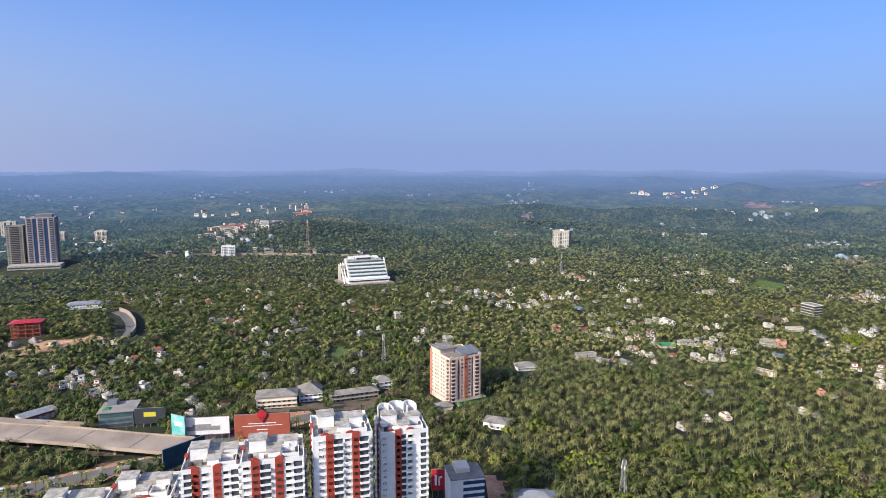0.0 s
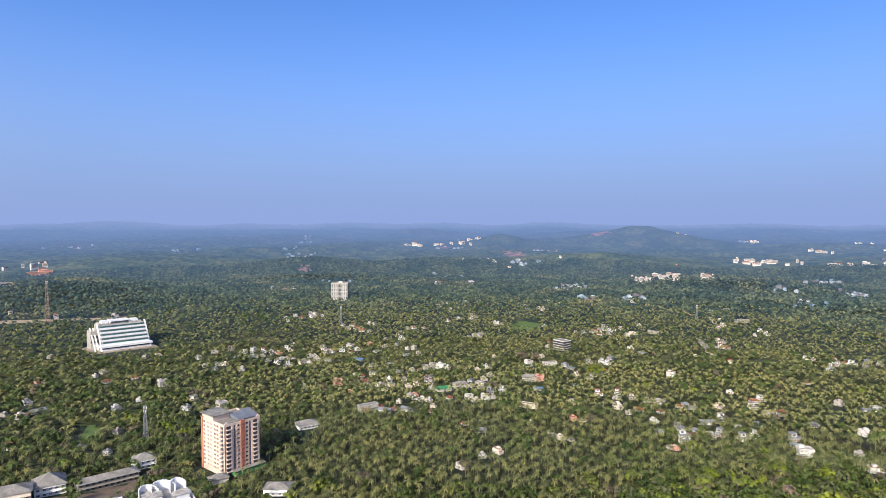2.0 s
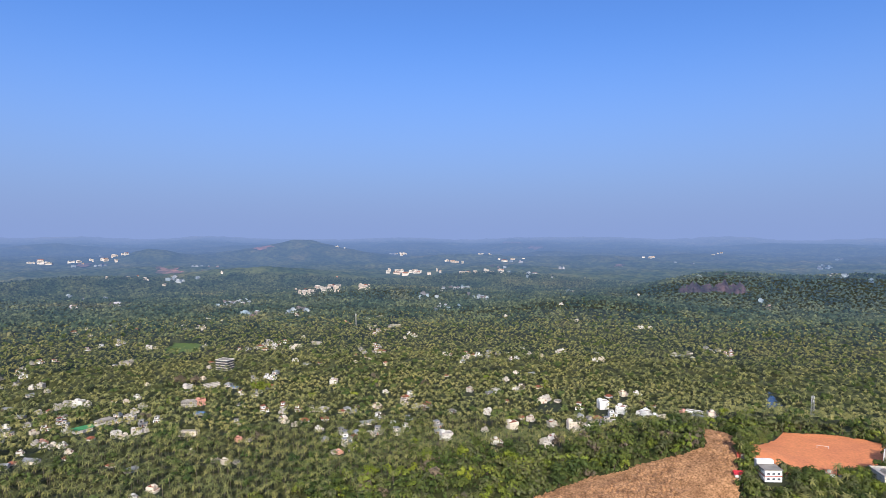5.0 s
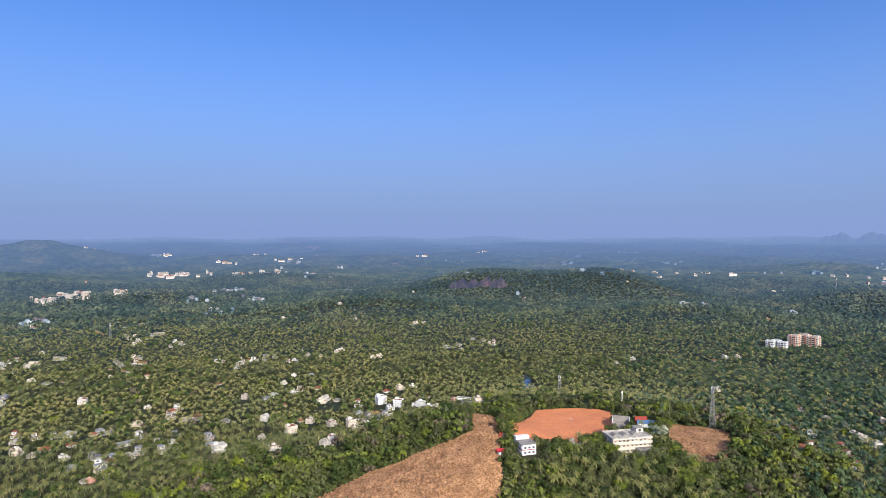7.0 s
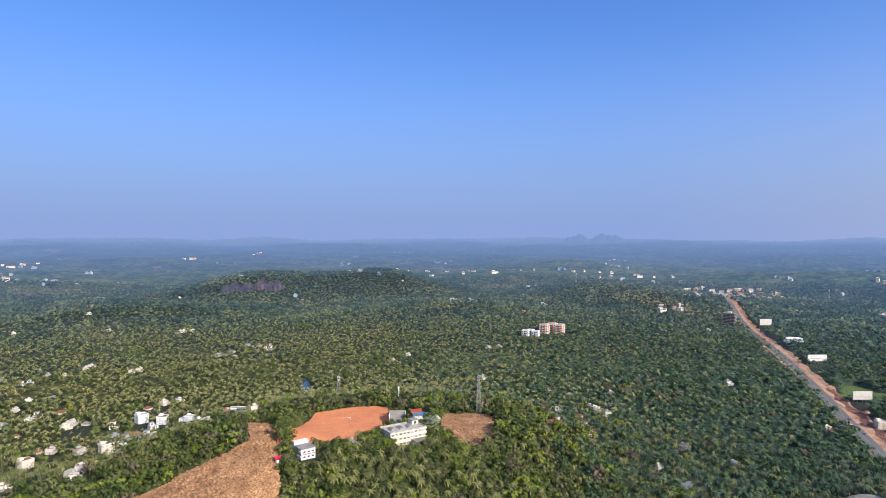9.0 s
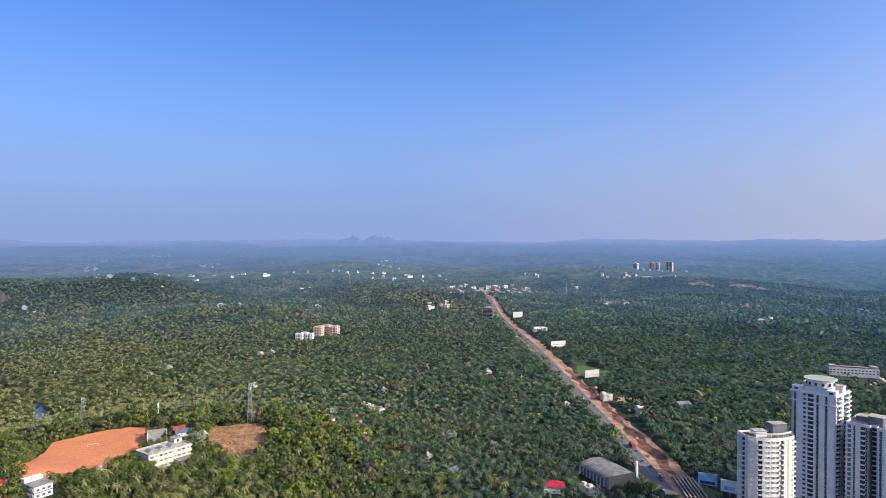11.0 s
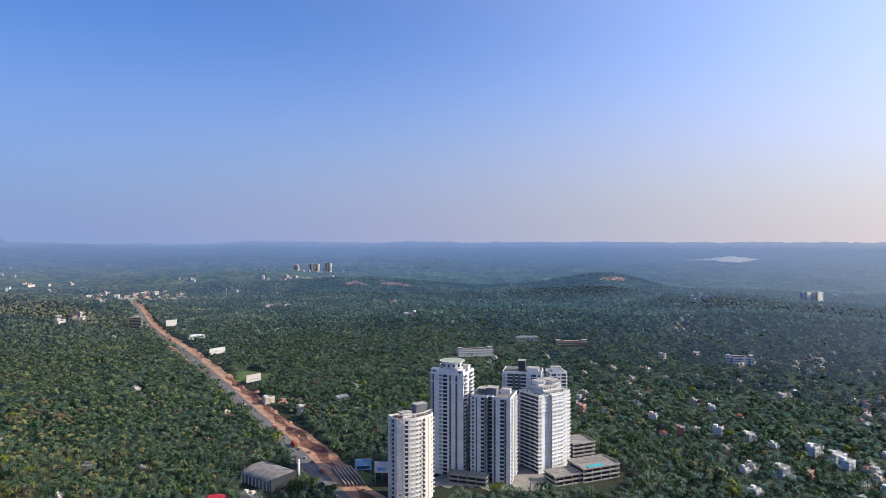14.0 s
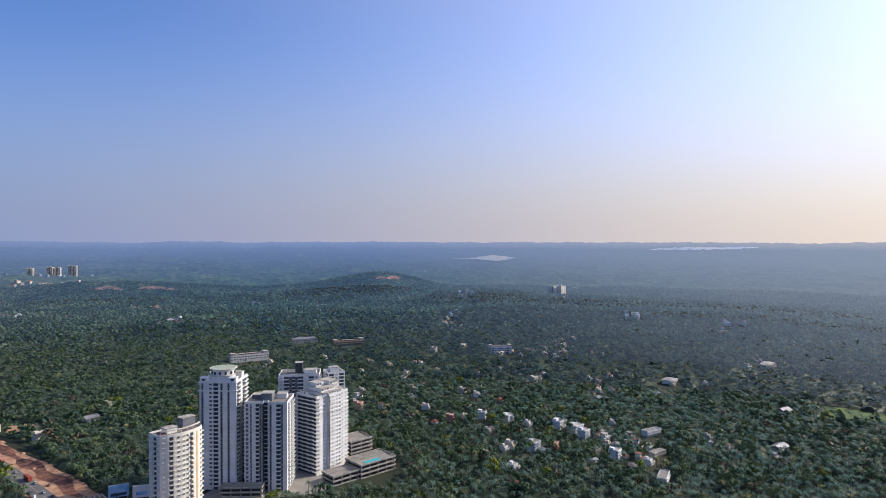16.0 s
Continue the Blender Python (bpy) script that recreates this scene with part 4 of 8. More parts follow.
root, top = tower("stepped_white_tower", "bright white apartment tower with stepped roofline", 151.6, 508, 288,
                  [(-17, -11), (-6, -11), (-6, -13.5), (7, -13.5), (7, -11), (17, -11), (17, 12), (-17, 12)],
                  ["wPwp", "p", "wpwPwpw", "p", "pwPw", "bdpdb", "wpwwpw", "bdbdbdb"], 20, WHITE, 3.05, GROUP, shown=(0, 2, 4, 7))
for x, y, w, d, z, floors in ((0, -3, 22, 17, 0, 1), (-3, -2, 15, 14, 3.1, 1), (6, 0, 9, 12, 3.1, 2), (-5, 2, 8, 8, 6.2, 1)):
    for k in range(floors):
        zz = top + z + k * 3.1
        child("upper_storey", Shape().box(x - w / 2, x + w / 2, y - d / 2, y + d / 2, zz, zz + 2.8, M_WHITE).box(x - w / 2 - 0.5, x + w / 2 + 0.5, y - d / 2 - 0.5, y + d / 2 + 0.5, zz + 2.8, zz + 3.1, M_TERRACE).mesh("upper_storey"), root)
        for wx in np.arange(x - w / 2 + 1.6, x + w / 2 - 1, 2.9):
            child("window", shared(window_shape(1.5, 1.4, M_WHITE, M_GLASS, True), "window"), root, pose(wx, y - d / 2 - 0.02, zz + 0.8))
for k, z in enumerate((top - 6.1, top - 9.15, top - 12.2)):
    child("ledge", Shape().box(-16.9, 16.9, -11.6, -10.9, z, z + 0.9, M_WHITE).box(-6.2, 7.2, -14.1, -13.3, z, z + 0.9, M_WHITE).mesh("ledge"), root)
roof_room(root, -12, 4, top, 7, 7, 3, M_WHITE)
roof_room(root, 13, 2, top, 5, 8, 6, M_WHITE)

root, top = tower("rear_white_tower", "white apartment tower with a dark grey lift shaft", 149.6, 556, 335, rect(34, 24),
                  ["wbgdgbwbw", "wbbw", "wwww", "wbbw"], 22, WHITE, 3.05, GROUP, shown=(0, 1), low=13)
roof_room(root, -1, 2, top, 6, 7, 9, M_DARK, "lift_shaft", "dark grey lift shaft")
roof_room(root, 9, 0, top, 10, 9, 3.2, M_WHITE)
root, top = tower("small_white_tower", "slim white apartment tower at the rear", 152.6, 560, 315, rect(15, 15),
                  ["bwb", "wbw", "ww", "wbw"], 22, WHITE, 3.05, GROUP, shown=(0, 1), low=13)
roof_room(root, 0, 1, top, 8, 7, 4, M_WHITE)
for az, r, rad in [(139.3, 428, 30), (143.1, 488, 34), (147, 476, 30), (151.6, 508, 32), (149.6, 556, 30), (153.2, 560, 22), (145, 455, 22), (149, 470, 22)]:
    clear(az, r, rad)


def deck_block(name, label, az, r, facing, w, d, floors, fh, roof, pool=False, group=""):
    """A low open-sided building: slabs on columns with white parapets."""
    root = thing(name, label, "podium building", az, r, facing, group)
    child("core", Shape().box(-w / 2 + 2, w / 2 - 2, -d / 2 + 2.5, d / 2 - 2, 0, floors * fh - 0.5, M_DARK).mesh("core"), root)
    for k in range(floors + 1):
        child("slab", Shape().box(-w / 2, w / 2, -d / 2, d / 2, k * fh - 0.35, k * fh, M_CONC).mesh("slab"), root)
        f = rect(w, d)
        child("parapet", Shape().ring(f, shrink(f, 0.3), k * fh, k * fh + 1.1, M_TERRACE).mesh("parapet"), root)
    col = Shape().box(-0.35, 0.35, -0.35, 0.35, 0, floors * fh - 0.35, M_CONC).mesh("column")
    for x in np.linspace(-w / 2 + 1, w / 2 - 1, max(3, int(w / 6))):
        for y in (-d / 2 + 0.8, d / 2 - 0.8):
            child("column", col, root, pose(x, y, 0))
    if pool:
        child("pool", Shape().box(-w * 0.3, w * 0.12, -d * 0.42, -d * 0.22, floors * fh + 0.05, floors * fh + 0.5, M_POOL).mesh("pool"), root, label="turquoise swimming pool")
    child("deck", Shape().box(-w / 2 + 1, w / 2 - 1, d * 0.05, d / 2 - 1, floors * fh + 0.02, floors * fh + 0.3, roof).mesh("deck"), root)
    return root


deck_block("parking_block", "open-sided concrete parking block with white parapets", 154.5, 532, 300, 22, 20, 5, 3.2, M_ROOF)
deck_block("club_house", "low white club house with a turquoise roof pool", 155.9, 496, 300, 34, 22, 3, 3.4, M_ROOF, True)
deck_block("entrance_podium", "low concrete podium of the white towers", 153.2, 478, 300, 24, 16, 2, 3.4, M_CONC)
deck_block("tower_podium", "low shaded podium joining the towers", 144.6, 462, 340, 30, 9, 2, 3.2, M_CONC)
clear(154.5, 532, 22), clear(155.9, 496, 26, 30), clear(153.2, 478, 18, 20)

# red and white apartment complex in the foreground
GROUP = "red and white apartment blocks"
for az, r, fac, w, d, floors, sides in [
        (-4.05, 279, 166, 22, 20, 20, ["wPSdwPb", "wbw", "wwww", "pwwSwp"]),
        (-9.8, 266, 165, 25, 24, 22, ["pwSbwSbp", "wbw", "wwww", "pwSwp"]),
        (-16.0, 261, 166, 25, 22, 20, ["wSbpSwb", "wbw", "wwww", "pwSwbp"]),
        (-21.2, 268, 166, 23, 22, 19, ["bSwpSwb", "wbw", "wwww", "pwSwbp"]),
        (-27.0, 284, 168, 26, 22, 14, ["bpwpSwwb", "wbw", "wwww", "pwSwbp"]),
        (-32.4, 296, 168, 28, 24, 12, ["bpwpwwpb", "wbw", "wwww", "pwbwbp"])]:
    root, top = tower("apartment_block", "white high-rise block with brick-red strips and balconies", az, r, fac, rect(w, d), sides, floors, REDPAL, 3.05, GROUP, parapet=1.5, roof=M_TERRACE, shown=(0, 3), low=floors - 11)
    roof_room(root, -w * 0.25, 3, top, 7, 7, 5.5, M_WHITE)
    roof_room(root, w * 0.28, 4, top, 6, 6, 3.4, M_WHITE)
    roof_room(root, w * 0.02, -4, top, 5, 5, 2.6, M_WHITE)
    child("upper_slab", Shape().box(-w * 0.1, w * 0.18, 1, 9, top + 0.3, top + 3.2, M_TERRACE).mesh("upper_slab"), root)
    for x in (-w * 0.3, w * 0.12):
        s = Shape()
        arc = [(x + 1.9 * math.cos(a), 1.2 * math.sin(a)) for a in np.linspace(0, math.pi, 9)]
        vs = [(px, -d / 2 + 0.2, top + 1.2 + pz) for px, pz in arc] + [(px, -d / 2 + 1.0, top + 1.2 + pz) for px, pz in arc]
        m = len(arc)
        s.add(vs, [tuple(range(m)), tuple(range(m, 2 * m))[::-1]] + [(j, m + j, m + j + 1, j + 1) for j in range(m - 1)] + [(0, m - 1, 2 * m - 1, m)], M_RED)
        child("gable", s.mesh("gable"), root, label="rounded brick-red roof gable")
    rg = random.Random(int(r))
    for _ in range(5):
        bx0, by0 = rg.uniform(-w / 2 + 3, w / 2 - 3), rg.uniform(-d / 2 + 3, d / 2 - 3)
        bw, bd, bh = rg.uniform(1.6, 4), rg.uniform(1.6, 4), rg.uniform(0.8, 2.2)
        child("roof_box", Shape().box(bx0 - bw / 2, bx0 + bw / 2, by0 - bd / 2, by0 + bd / 2, top + 0.2, top + bh, M_WHITE if rg.random() < 0.6 else M_ROOF).mesh("roof_box"), root)
    f = [(w * 0.5 - 9, -d / 2 + 2), (w * 0.5 - 2, -d / 2 + 2), (w * 0.5 - 2, -d / 2 + 9), (w * 0.5 - 9, -d / 2 + 9)]
    child("roof_terrace", Shape().ring(f, shrink(f, 0.3), top + 0.2, top + 2.4, M_WHITE).mesh("roof_terrace"), root)
    for x, y in ((-w * 0.36, -6), (w * 0.4, -3), (w * 0.12, 7)):
        water_tank(root, x, y, top + 0.25)
    clear(az, r, 26)

# curved white shells on the roof of the end block
root = thing("roof_shell", "curved white roof shells of the end block", "roof ornament", -4.3, 284, 158, z=20 * 3.05 + 0.3 + float(terrain(*plan(-4.5, 278))))
for x, rad in ((-6, 4.0), (0, 5.0), (6, 3.4)):
    s = Shape()
    for k in range(10):
        a0, a1 = math.pi * k / 10, math.pi * (k + 1) / 10
        s.prism([(x + rad * math.cos(a0), rad * math.sin(a0)), (x + rad * math.cos(a1), rad * math.sin(a1)),
                 (x + (rad - 0.4) * math.cos(a1), (rad - 0.4) * math.sin(a1)), (x + (rad - 0.4) * math.cos(a0), (rad - 0.4) * math.sin(a0))], 0, 6.4 + 1.6 * math.sin(a0), M_WHITE)
    child("shell", s.mesh("shell"), root)

# orange and cream tower
M_PEACH = surface("peach_paint", (0.80, 0.62, 0.50), (0.70, 0.53, 0.42), 0.12, 0.65, fine=1.8, grain=0.12)
PEACH = dict(wall=M_PEACH, accent=M_ORANGE, core=M_GREY, grey=M_GREY, glass=M_GLASS)
root, top = tower("orange_tower", "cream and orange apartment tower among palms", 1.2, 483, 150, rect(29, 31),
                  ["pbpgwSwgpbp", "wbbw", "wwww", "swpwwpwwpbp"], 12, PEACH, 3.05, shown=(0, 3))
child("stair_block", Shape().box(-14, -1, 0, 15, top, top + 4.2, M_PEACH).mesh("stair_block"), root)
child("stair_roof", Shape().box(-15.2, 0.4, -1.2, 16, top + 4.2, top + 4.7, M_ROOF).mesh("stair_roof"), root, label="grey-green flat roof slab of the stair block")
for x0, x1, y0, y1, h in ((-2, 6.5, -14.5, -3, 2.2), (6.5, 14.5, -14.5, -1, 3.0)):
    sl = Shape()
    sl.add([(x0, y0, top + 1.6), (x1, y0, top + 1.6), (x1, y1, top + 1.6), (x0, y1, top + 1.6), (x0, y0, top + 2.0), (x1, y0, top + 2.0), (x1, y1, top + 2.0 + h), (x0, y1, top + 2.0 + h)],
           [(3, 2, 1, 0), (4, 5, 6, 7), (0, 1, 5, 4), (1, 2, 6, 5), (2, 3, 7, 6), (3, 0, 4, 7)], M_GREY)
    child("sloping_roof", sl.mesh("sloping_roof"), root, label="dark grey sloping roof over the top flats")
for x in (-12.5, 13.2):
    arc = [(x - 1.8 + 3.6 * k / 8, 1.5 * math.sin(math.pi * k / 8)) for k in range(9)]
    gable = Shape()
    gable.add([(a, -15.4, top + 1.2 + z) for a, z in arc] + [(a, -14.6, top + 1.2 + z) for a, z in arc], [tuple(range(9)), tuple(range(9, 18))[::-1]] + [(k, 9 + k, 10 + k, k + 1) for k in range(8)], M_PEACH)
    child("gable", gable.mesh("gable"), root, label="rounded peach gable")
child("porch", Shape().box(-9, 16, -20, -15.6, 0, 3.4, M_GREEN).box(-9.5, 16.5, -20.5, -15.4, 3.4, 3.8, M_ROOF).mesh("porch"), root, label="low green-walled entrance porch")
gate_house = thing("gate_house", "small house with a grey sheet roof beside the tower", "house", 0.1, 456, 165)
child("wall", Shape().box(-6, 6, -4, 4, 0, 3.4, M_CREAM).mesh("wall"), gate_house)
child("roof", Shape().hip(-7, 7, -5, 5, 3.4, 6.0, M_ROOF).mesh("roof"), gate_house)
clear(1.2, 483, 27), clear(0.4, 456, 12)

# dark riverside towers and small far towers
M_FLATS = surface("greyish_pink_paint", (0.46, 0.40, 0.38), (0.38, 0.33, 0.32), 0.15, 0.7, fine=1.5, grain=0.15)
root, top = tower("blue_glass_tower", "pale apartment tower with dark blue glass strips", -32.9, 1290, 160, rect(44, 30),
                  ["pbpggpbpggpbp", "wgbgw", "wwww", "wgbgw"], 27, dict(wall=M_FLATS, accent=M_BLUEGLASS, core=M_DARK, grey=M_BLUEGLASS, glass=M_BLUEGLASS), 3.1)
roof_room(root, 4, 0, top, 26, 16, 6, M_GREY)
root2, _ = tower("dark_slab_tower", "grey apartment slab under construction", -34.6, 1300, 160, rect(26, 26), ["wbbw", "wbbw", "ww", "wbw"], 23,
                 dict(wall=M_CONC, accent=M_RED, core=M_DARK, grey=M_DARK, glass=M_GLASS), 3.1)
root = thing("tower_podium", "wide white podium of the riverside towers", "podium", -33.4, 1262, 160)
child("podium", Shape().box(-42, 36, -12, 20, 0, 7, M_TERRACE).mesh("podium"), root)
child("podium_band", Shape().box(-41, 35, -12.3, -12.0, 2.4, 4.6, M_GLASS).mesh("podium_band"), root)
for nm, lab, az, r, w, d, fl, sd, pl in [
        ("far_tower", "pale far apartment tower above the trees", 10.9, 1445, 38, 26, 13, ["wwwbwww", "wbw", "ww", "wbw"], dict(CREAM, wall=M_TERRACE)),
        ("far_tower", "small far tower with blue glass", -35.0, 1960, 34, 26, 14, ["wgwgw", "wbw", "ww", "wgw"], dict(CREAM, grey=M_BLUEGLASS)),
        ("far_tower", "beige far apartment slab", -32.0, 1700, 36, 22, 9, ["wbwbw", "wbw", "ww", "wbw"], CREAM),
        ("far_tower", "beige far apartment slab", -28.9, 1690, 26, 22, 9, ["wbwbw", "wbw", "ww", "wbw"], CREAM),
        ("far_tower", "pale twin tower far off in haze", 172.6, 1860, 22, 20, 11, ["wpw", "wpw", "ww", "wpw"], IVORY),
        ("far_tower", "pale twin tower far off in haze", 173.3, 1868, 22, 20, 12, ["wpw", "wpw", "ww", "wpw"], IVORY),
        ("far_tower", "tan far tower on the hill", 128.95, 2700, 20, 22, 10, ["wbw", "wbw", "ww", "wbw"], CREAM),
        ("far_tower", "tan far tower on the hill", 130.25, 2760, 20, 22, 13, ["wbw", "wbw", "ww", "wbw"], CREAM),
        ("far_tower", "tan far tower on the hill", 130.75, 2760, 20, 22, 13, ["wbw", "wbw", "ww", "wbw"], CREAM),
        ("far_tower", "tan far tower on the hill", 131.75, 2820, 28, 24, 15, ["wbwbw", "wbw", "ww", "wbw"], CREAM),
        ("far_tower", "grey unfinished roadside tower", 115.9, 1430, 22, 18, 8, ["bbb", "bbb", "ww", "bb"], dict(CREAM, wall=M_CONC))]:
    root, top = tower(nm, lab, az, r, 180 + az + (12 if az < 150 else -55), rect(w, d), sd, fl, pl, 3.05, "far towers")
    roof_room(root, 0, 0, top, 8, 7, 3.5, M_CREAM)
    clear(az, r, 24, 30)
clear(-33.4, 1290, 60, 60)

# terraced glass office
root = thing("glass_office", "white office with a sloping green glass front", "office building", -7.2, 1000, 158)
W, F = 60, 5
child("core", Shape().box(-W / 2 + 2, W / 2 - 2, 6, 26, 0, 35, M_TERRACE).mesh("core"), root)
for k in range(F):
    y0, z0 = -20 + k * 4.2, 8 + k * 5.0
    child("storey", Shape().box(-W / 2, W / 2, y0 + 1.6, 24, z0, z0 + 5.0, M_TERRACE).mesh("storey"), root)
    child("glass_band", Shape().box(-W / 2 + 1, W / 2 - 1, y0 + 0.9, y0 + 1.65, z0 + 2.3, z0 + 4.7, M_TINT).mesh("glass_band"), root, label="green tinted glass band")
    child("ledge", Shape().box(-W / 2 - 0.6, W / 2 + 0.6, y0 + 0.2, y0 + 1.7, z0, z0 + 2.3, M_WHITE).mesh("ledge"), root)
for x in (-W / 2 - 2.2, W / 2 + 0.8):
    s1 = Shape()
    s1.add([(x, -25, 0), (x + 1.4, -25, 0), (x + 1.4, 1.5, 36), (x, 1.5, 36), (x, -21, 0), (x + 1.4, -21, 0), (x + 1.4, 5.5, 36), (x, 5.5, 36)],
           [(0, 1, 2, 3), (4, 7, 6, 5), (0, 4, 5, 1), (3, 2, 6, 7), (0, 3, 7, 4), (1, 5, 6, 2)], M_WHITE)
    child("fin", s1.mesh("fin"), root, label="slanting white edge fin")
for x in (-W / 2 - 9.5, -W / 2 - 5.5):
    s1 = Shape()
    s1.add([(x, -22, 0), (x + 1.2, -22, 0), (x + 1.2, 8, 30), (x, 8, 30), (x, -19, 0), (x + 1.2, -19, 0), (x + 1.2, 11, 30), (x, 11, 30)],
           [(0, 1, 2, 3), (4, 7, 6, 5), (0, 4, 5, 1), (3, 2, 6, 7), (0, 3, 7, 4), (1, 5, 6, 2)], M_WHITE)
    child("fin", s1.mesh("fin"), root, label="slanting white side fin")
child("side_block", Shape().box(-W / 2 - 10, -W / 2 - 1, 0, 22, 0, 26, M_TERRACE).box(-W / 2 - 10.3, -W / 2 - 1, -0.3, 0, 10, 13, M_GLASS).box(-W / 2 - 10.3, -W / 2 - 1, -0.3, 0, 17, 20, M_GLASS).mesh("side_block"), root)
child("crown", Shape().box(-14, 12, 6, 22, 33, 38.5, M_WHITE).box(-13, 11, 5.7, 6, 34.5, 37, M_GLASS).mesh("crown"), root)
for x in (-24, 16):
    child("roof_frame", Shape().box(x, x + 8, 8, 9, 33, 38, M_WHITE).box(x, x + 1, 9, 20, 33, 38, M_WHITE).box(x + 7, x + 8, 9, 20, 33, 38, M_WHITE).box(x + 1, x + 7, 9, 20, 37.2, 38, M_WHITE).mesh("roof_frame"), root)
child("podium", Shape().box(-W / 2 - 3, W / 2 + 3, -23, 24, 0, 3.2, M_WHITE).box(-W / 2 - 2, W / 2 + 2, -22, 24, 3.2, 5.4, M_GLASS).box(-W / 2 - 4, W / 2 + 4, -25, 24, 5.4, 8, M_WHITE).mesh("podium"), root, label="white podium with a dark window band")
child("plinth", Shape().box(-48, 38, -34, 26, -2, 1.0, M_DECK).mesh("plinth"), root, label="paved apron")
clear(-7.2, 1000, 48, 45)



# ---- houses ----
def house_parts(root, kind, wall, roof, fine=True):
    """Parts of one house kind, front towards local -y; windows are parts of their own on near houses."""
    rest = Shape()

    def opening(shape, name, m):
        if fine:
            child(name, shared(shape, name), root, m)
        else:
            rest.join(shape, m)

    def walls(boxes, name="wall"):
        s = Shape()
        for b in boxes:
            s.box(*b, wall)
        child(name, s.mesh(name), root)

    def flat_roof(x0, x1, y0, y1, z, name="roof"):
        f = [(x0, y0), (x1, y0), (x1, y1), (x0, y1)]
        g = [(x0 + 0.25, y0 + 0.25), (x1 - 0.25, y0 + 0.25), (x1 - 0.25, y1 - 0.25), (x0 + 0.25, y1 - 0.25)]
        cap = Shape().prism(g, z, z + 0.15, roof if kind in "FA" else M_ROOF)
        edge = Shape().ring(f, g, z, z + 0.8, wall).box(x0 - 0.5, x1 + 0.5, y0 - 0.5, y1 + 0.5, z - 0.25, z - 0.05, wall)
        if fine:
            top = child(name, cap.mesh(name), root, label="stained flat roof")
            child("parapet", edge.mesh("parapet"), top)
        else:
            rest.join(cap, Matrix()).join(edge, Matrix())

    def openings(x0, x1, y, zs, count, wide=1.5):
        for z in zs:
            for x in np.linspace(x0 + 1.4, x1 - 1.4, count):
                opening(window_shape(wide, 1.4, wall, M_GLASS, True), "window", pose(x, y, z + 1.0))

    def side_openings(x, y0, y1, zs, count, turn):
        for z in zs:
            for y in np.linspace(y0 + 1.6, y1 - 1.6, count):
                opening(window_shape(1.4, 1.4, wall, M_GLASS, True), "window", pose(x, y, z + 1.0, 0, 0, turn))

    if kind == "F":      # two-storey flat-roofed house
        walls([(-6, 6, -5, 5, 0, 3.3), (-6, 3, -3.4, 5, 3.3, 6.5), (-2.5, 1.2, 1, 4.6, 6.5, 8.8)])
        flat_roof(-6, 3, -3.4, 5, 6.5)
        flat_roof(3, 6, -5, 5, 3.3, "terrace")
        opening(balcony_shape(5.0, 3.0, wall, M_GLASS), "balcony", pose(-2.5, -3.5, 3.3))
        openings(-6, 6, -5.02, [0], 3)
        side_openings(-6.02, -5, 5, [0, 3.3], 2, -90)
        side_openings(6.02, -5, 5, [0], 2, 90)
        side_openings(3.02, -3.4, 5, [3.3], 2, 90)
        opening(Shape().box(-6.7, 6.7, -5.7, -5.0, 2.95, 3.15, M_TERRACE), "sunshade", Matrix())
        opening(Shape().box(3.6, 5.6, -4.6, 1.0, 3.45, 3.6, M_TILE), "terrace_floor", Matrix())
        opening(Shape().box(-5.2, -4.0, 2.6, 3.8, 6.6, 7.8, M_DARK), "water_tank", Matrix())
        opening(Shape().box(-0.5, 0.5, -5.06, -4.9, 0, 2.1, M_TILE), "door", Matrix())
    elif kind == "A":    # three-storey house or small block of flats
        walls([(-6.5, 6.5, -5.5, 5.5, 0, 9.6), (-5.5, -1, 0, 5, 9.6, 12.2)])
        flat_roof(-6.5, 6.5, -5.5, 5.5, 9.6)
        for z in (3.2, 6.4):
            opening(balcony_shape(4.2, 3.0, wall, M_GLASS), "balcony", pose(2.6, -5.6, z))
        openings(-6.5, 0, -5.52, [0, 3.2, 6.4], 2)
        side_openings(-6.52, -5.5, 5.5, [0, 3.2, 6.4], 2, -90)
        side_openings(6.52, -5.5, 5.5, [3.2, 6.4], 2, 90)
        opening(Shape().box(1.2, 2.4, -5.56, -5.4, 0, 2.2, M_GREY), "door", Matrix())
    elif kind == "H":    # hip-roofed bungalow
        walls([(-5.5, 5.5, -4.5, 4.5, 0, 3.6), (-1.5, 3.5, -5.8, -4.5, 0, 3.0)])
        child("roof", Shape().hip(-6.5, 6.5, -5.5, 5.5, 3.6, 6.6, roof).mesh("roof"), root)
        child("porch_roof", Shape().hip(-2.2, 4.2, -6.8, -3.0, 3.0, 4.7, roof).mesh("porch_roof"), root)
        openings(-5.5, 5.5, -4.52, [0], 3)
        side_openings(-5.52, -4.5, 4.5, [0], 2, -90)
        side_openings(5.52, -4.5, 4.5, [0], 2, 90)
    elif kind in "BC":   # long two-storey school or shop row
        L = 13 if kind == "C" else 10
        walls([(-L, L, -4.5, 4.5, 0, 7.0)])
        if kind == "C":
            flat_roof(-L, L, -4.5, 4.5, 7.0)
        else:
            child("roof", Shape().hip(-L - 1, L + 1, -5.8, 5.8, 7.0, 10.2, roof).mesh("roof"), root)
        child("gallery", Shape().box(-L, L, -6.0, -4.5, 3.3, 3.55, wall).box(-L, L, -6.0, -5.85, 3.55, 4.4, wall).mesh("gallery"), root)
        openings(-L, L, -4.52, [0, 3.5], 7, 2.0)
        side_openings(-L - 0.02, -4.5, 4.5, [0, 3.5], 2, -90)
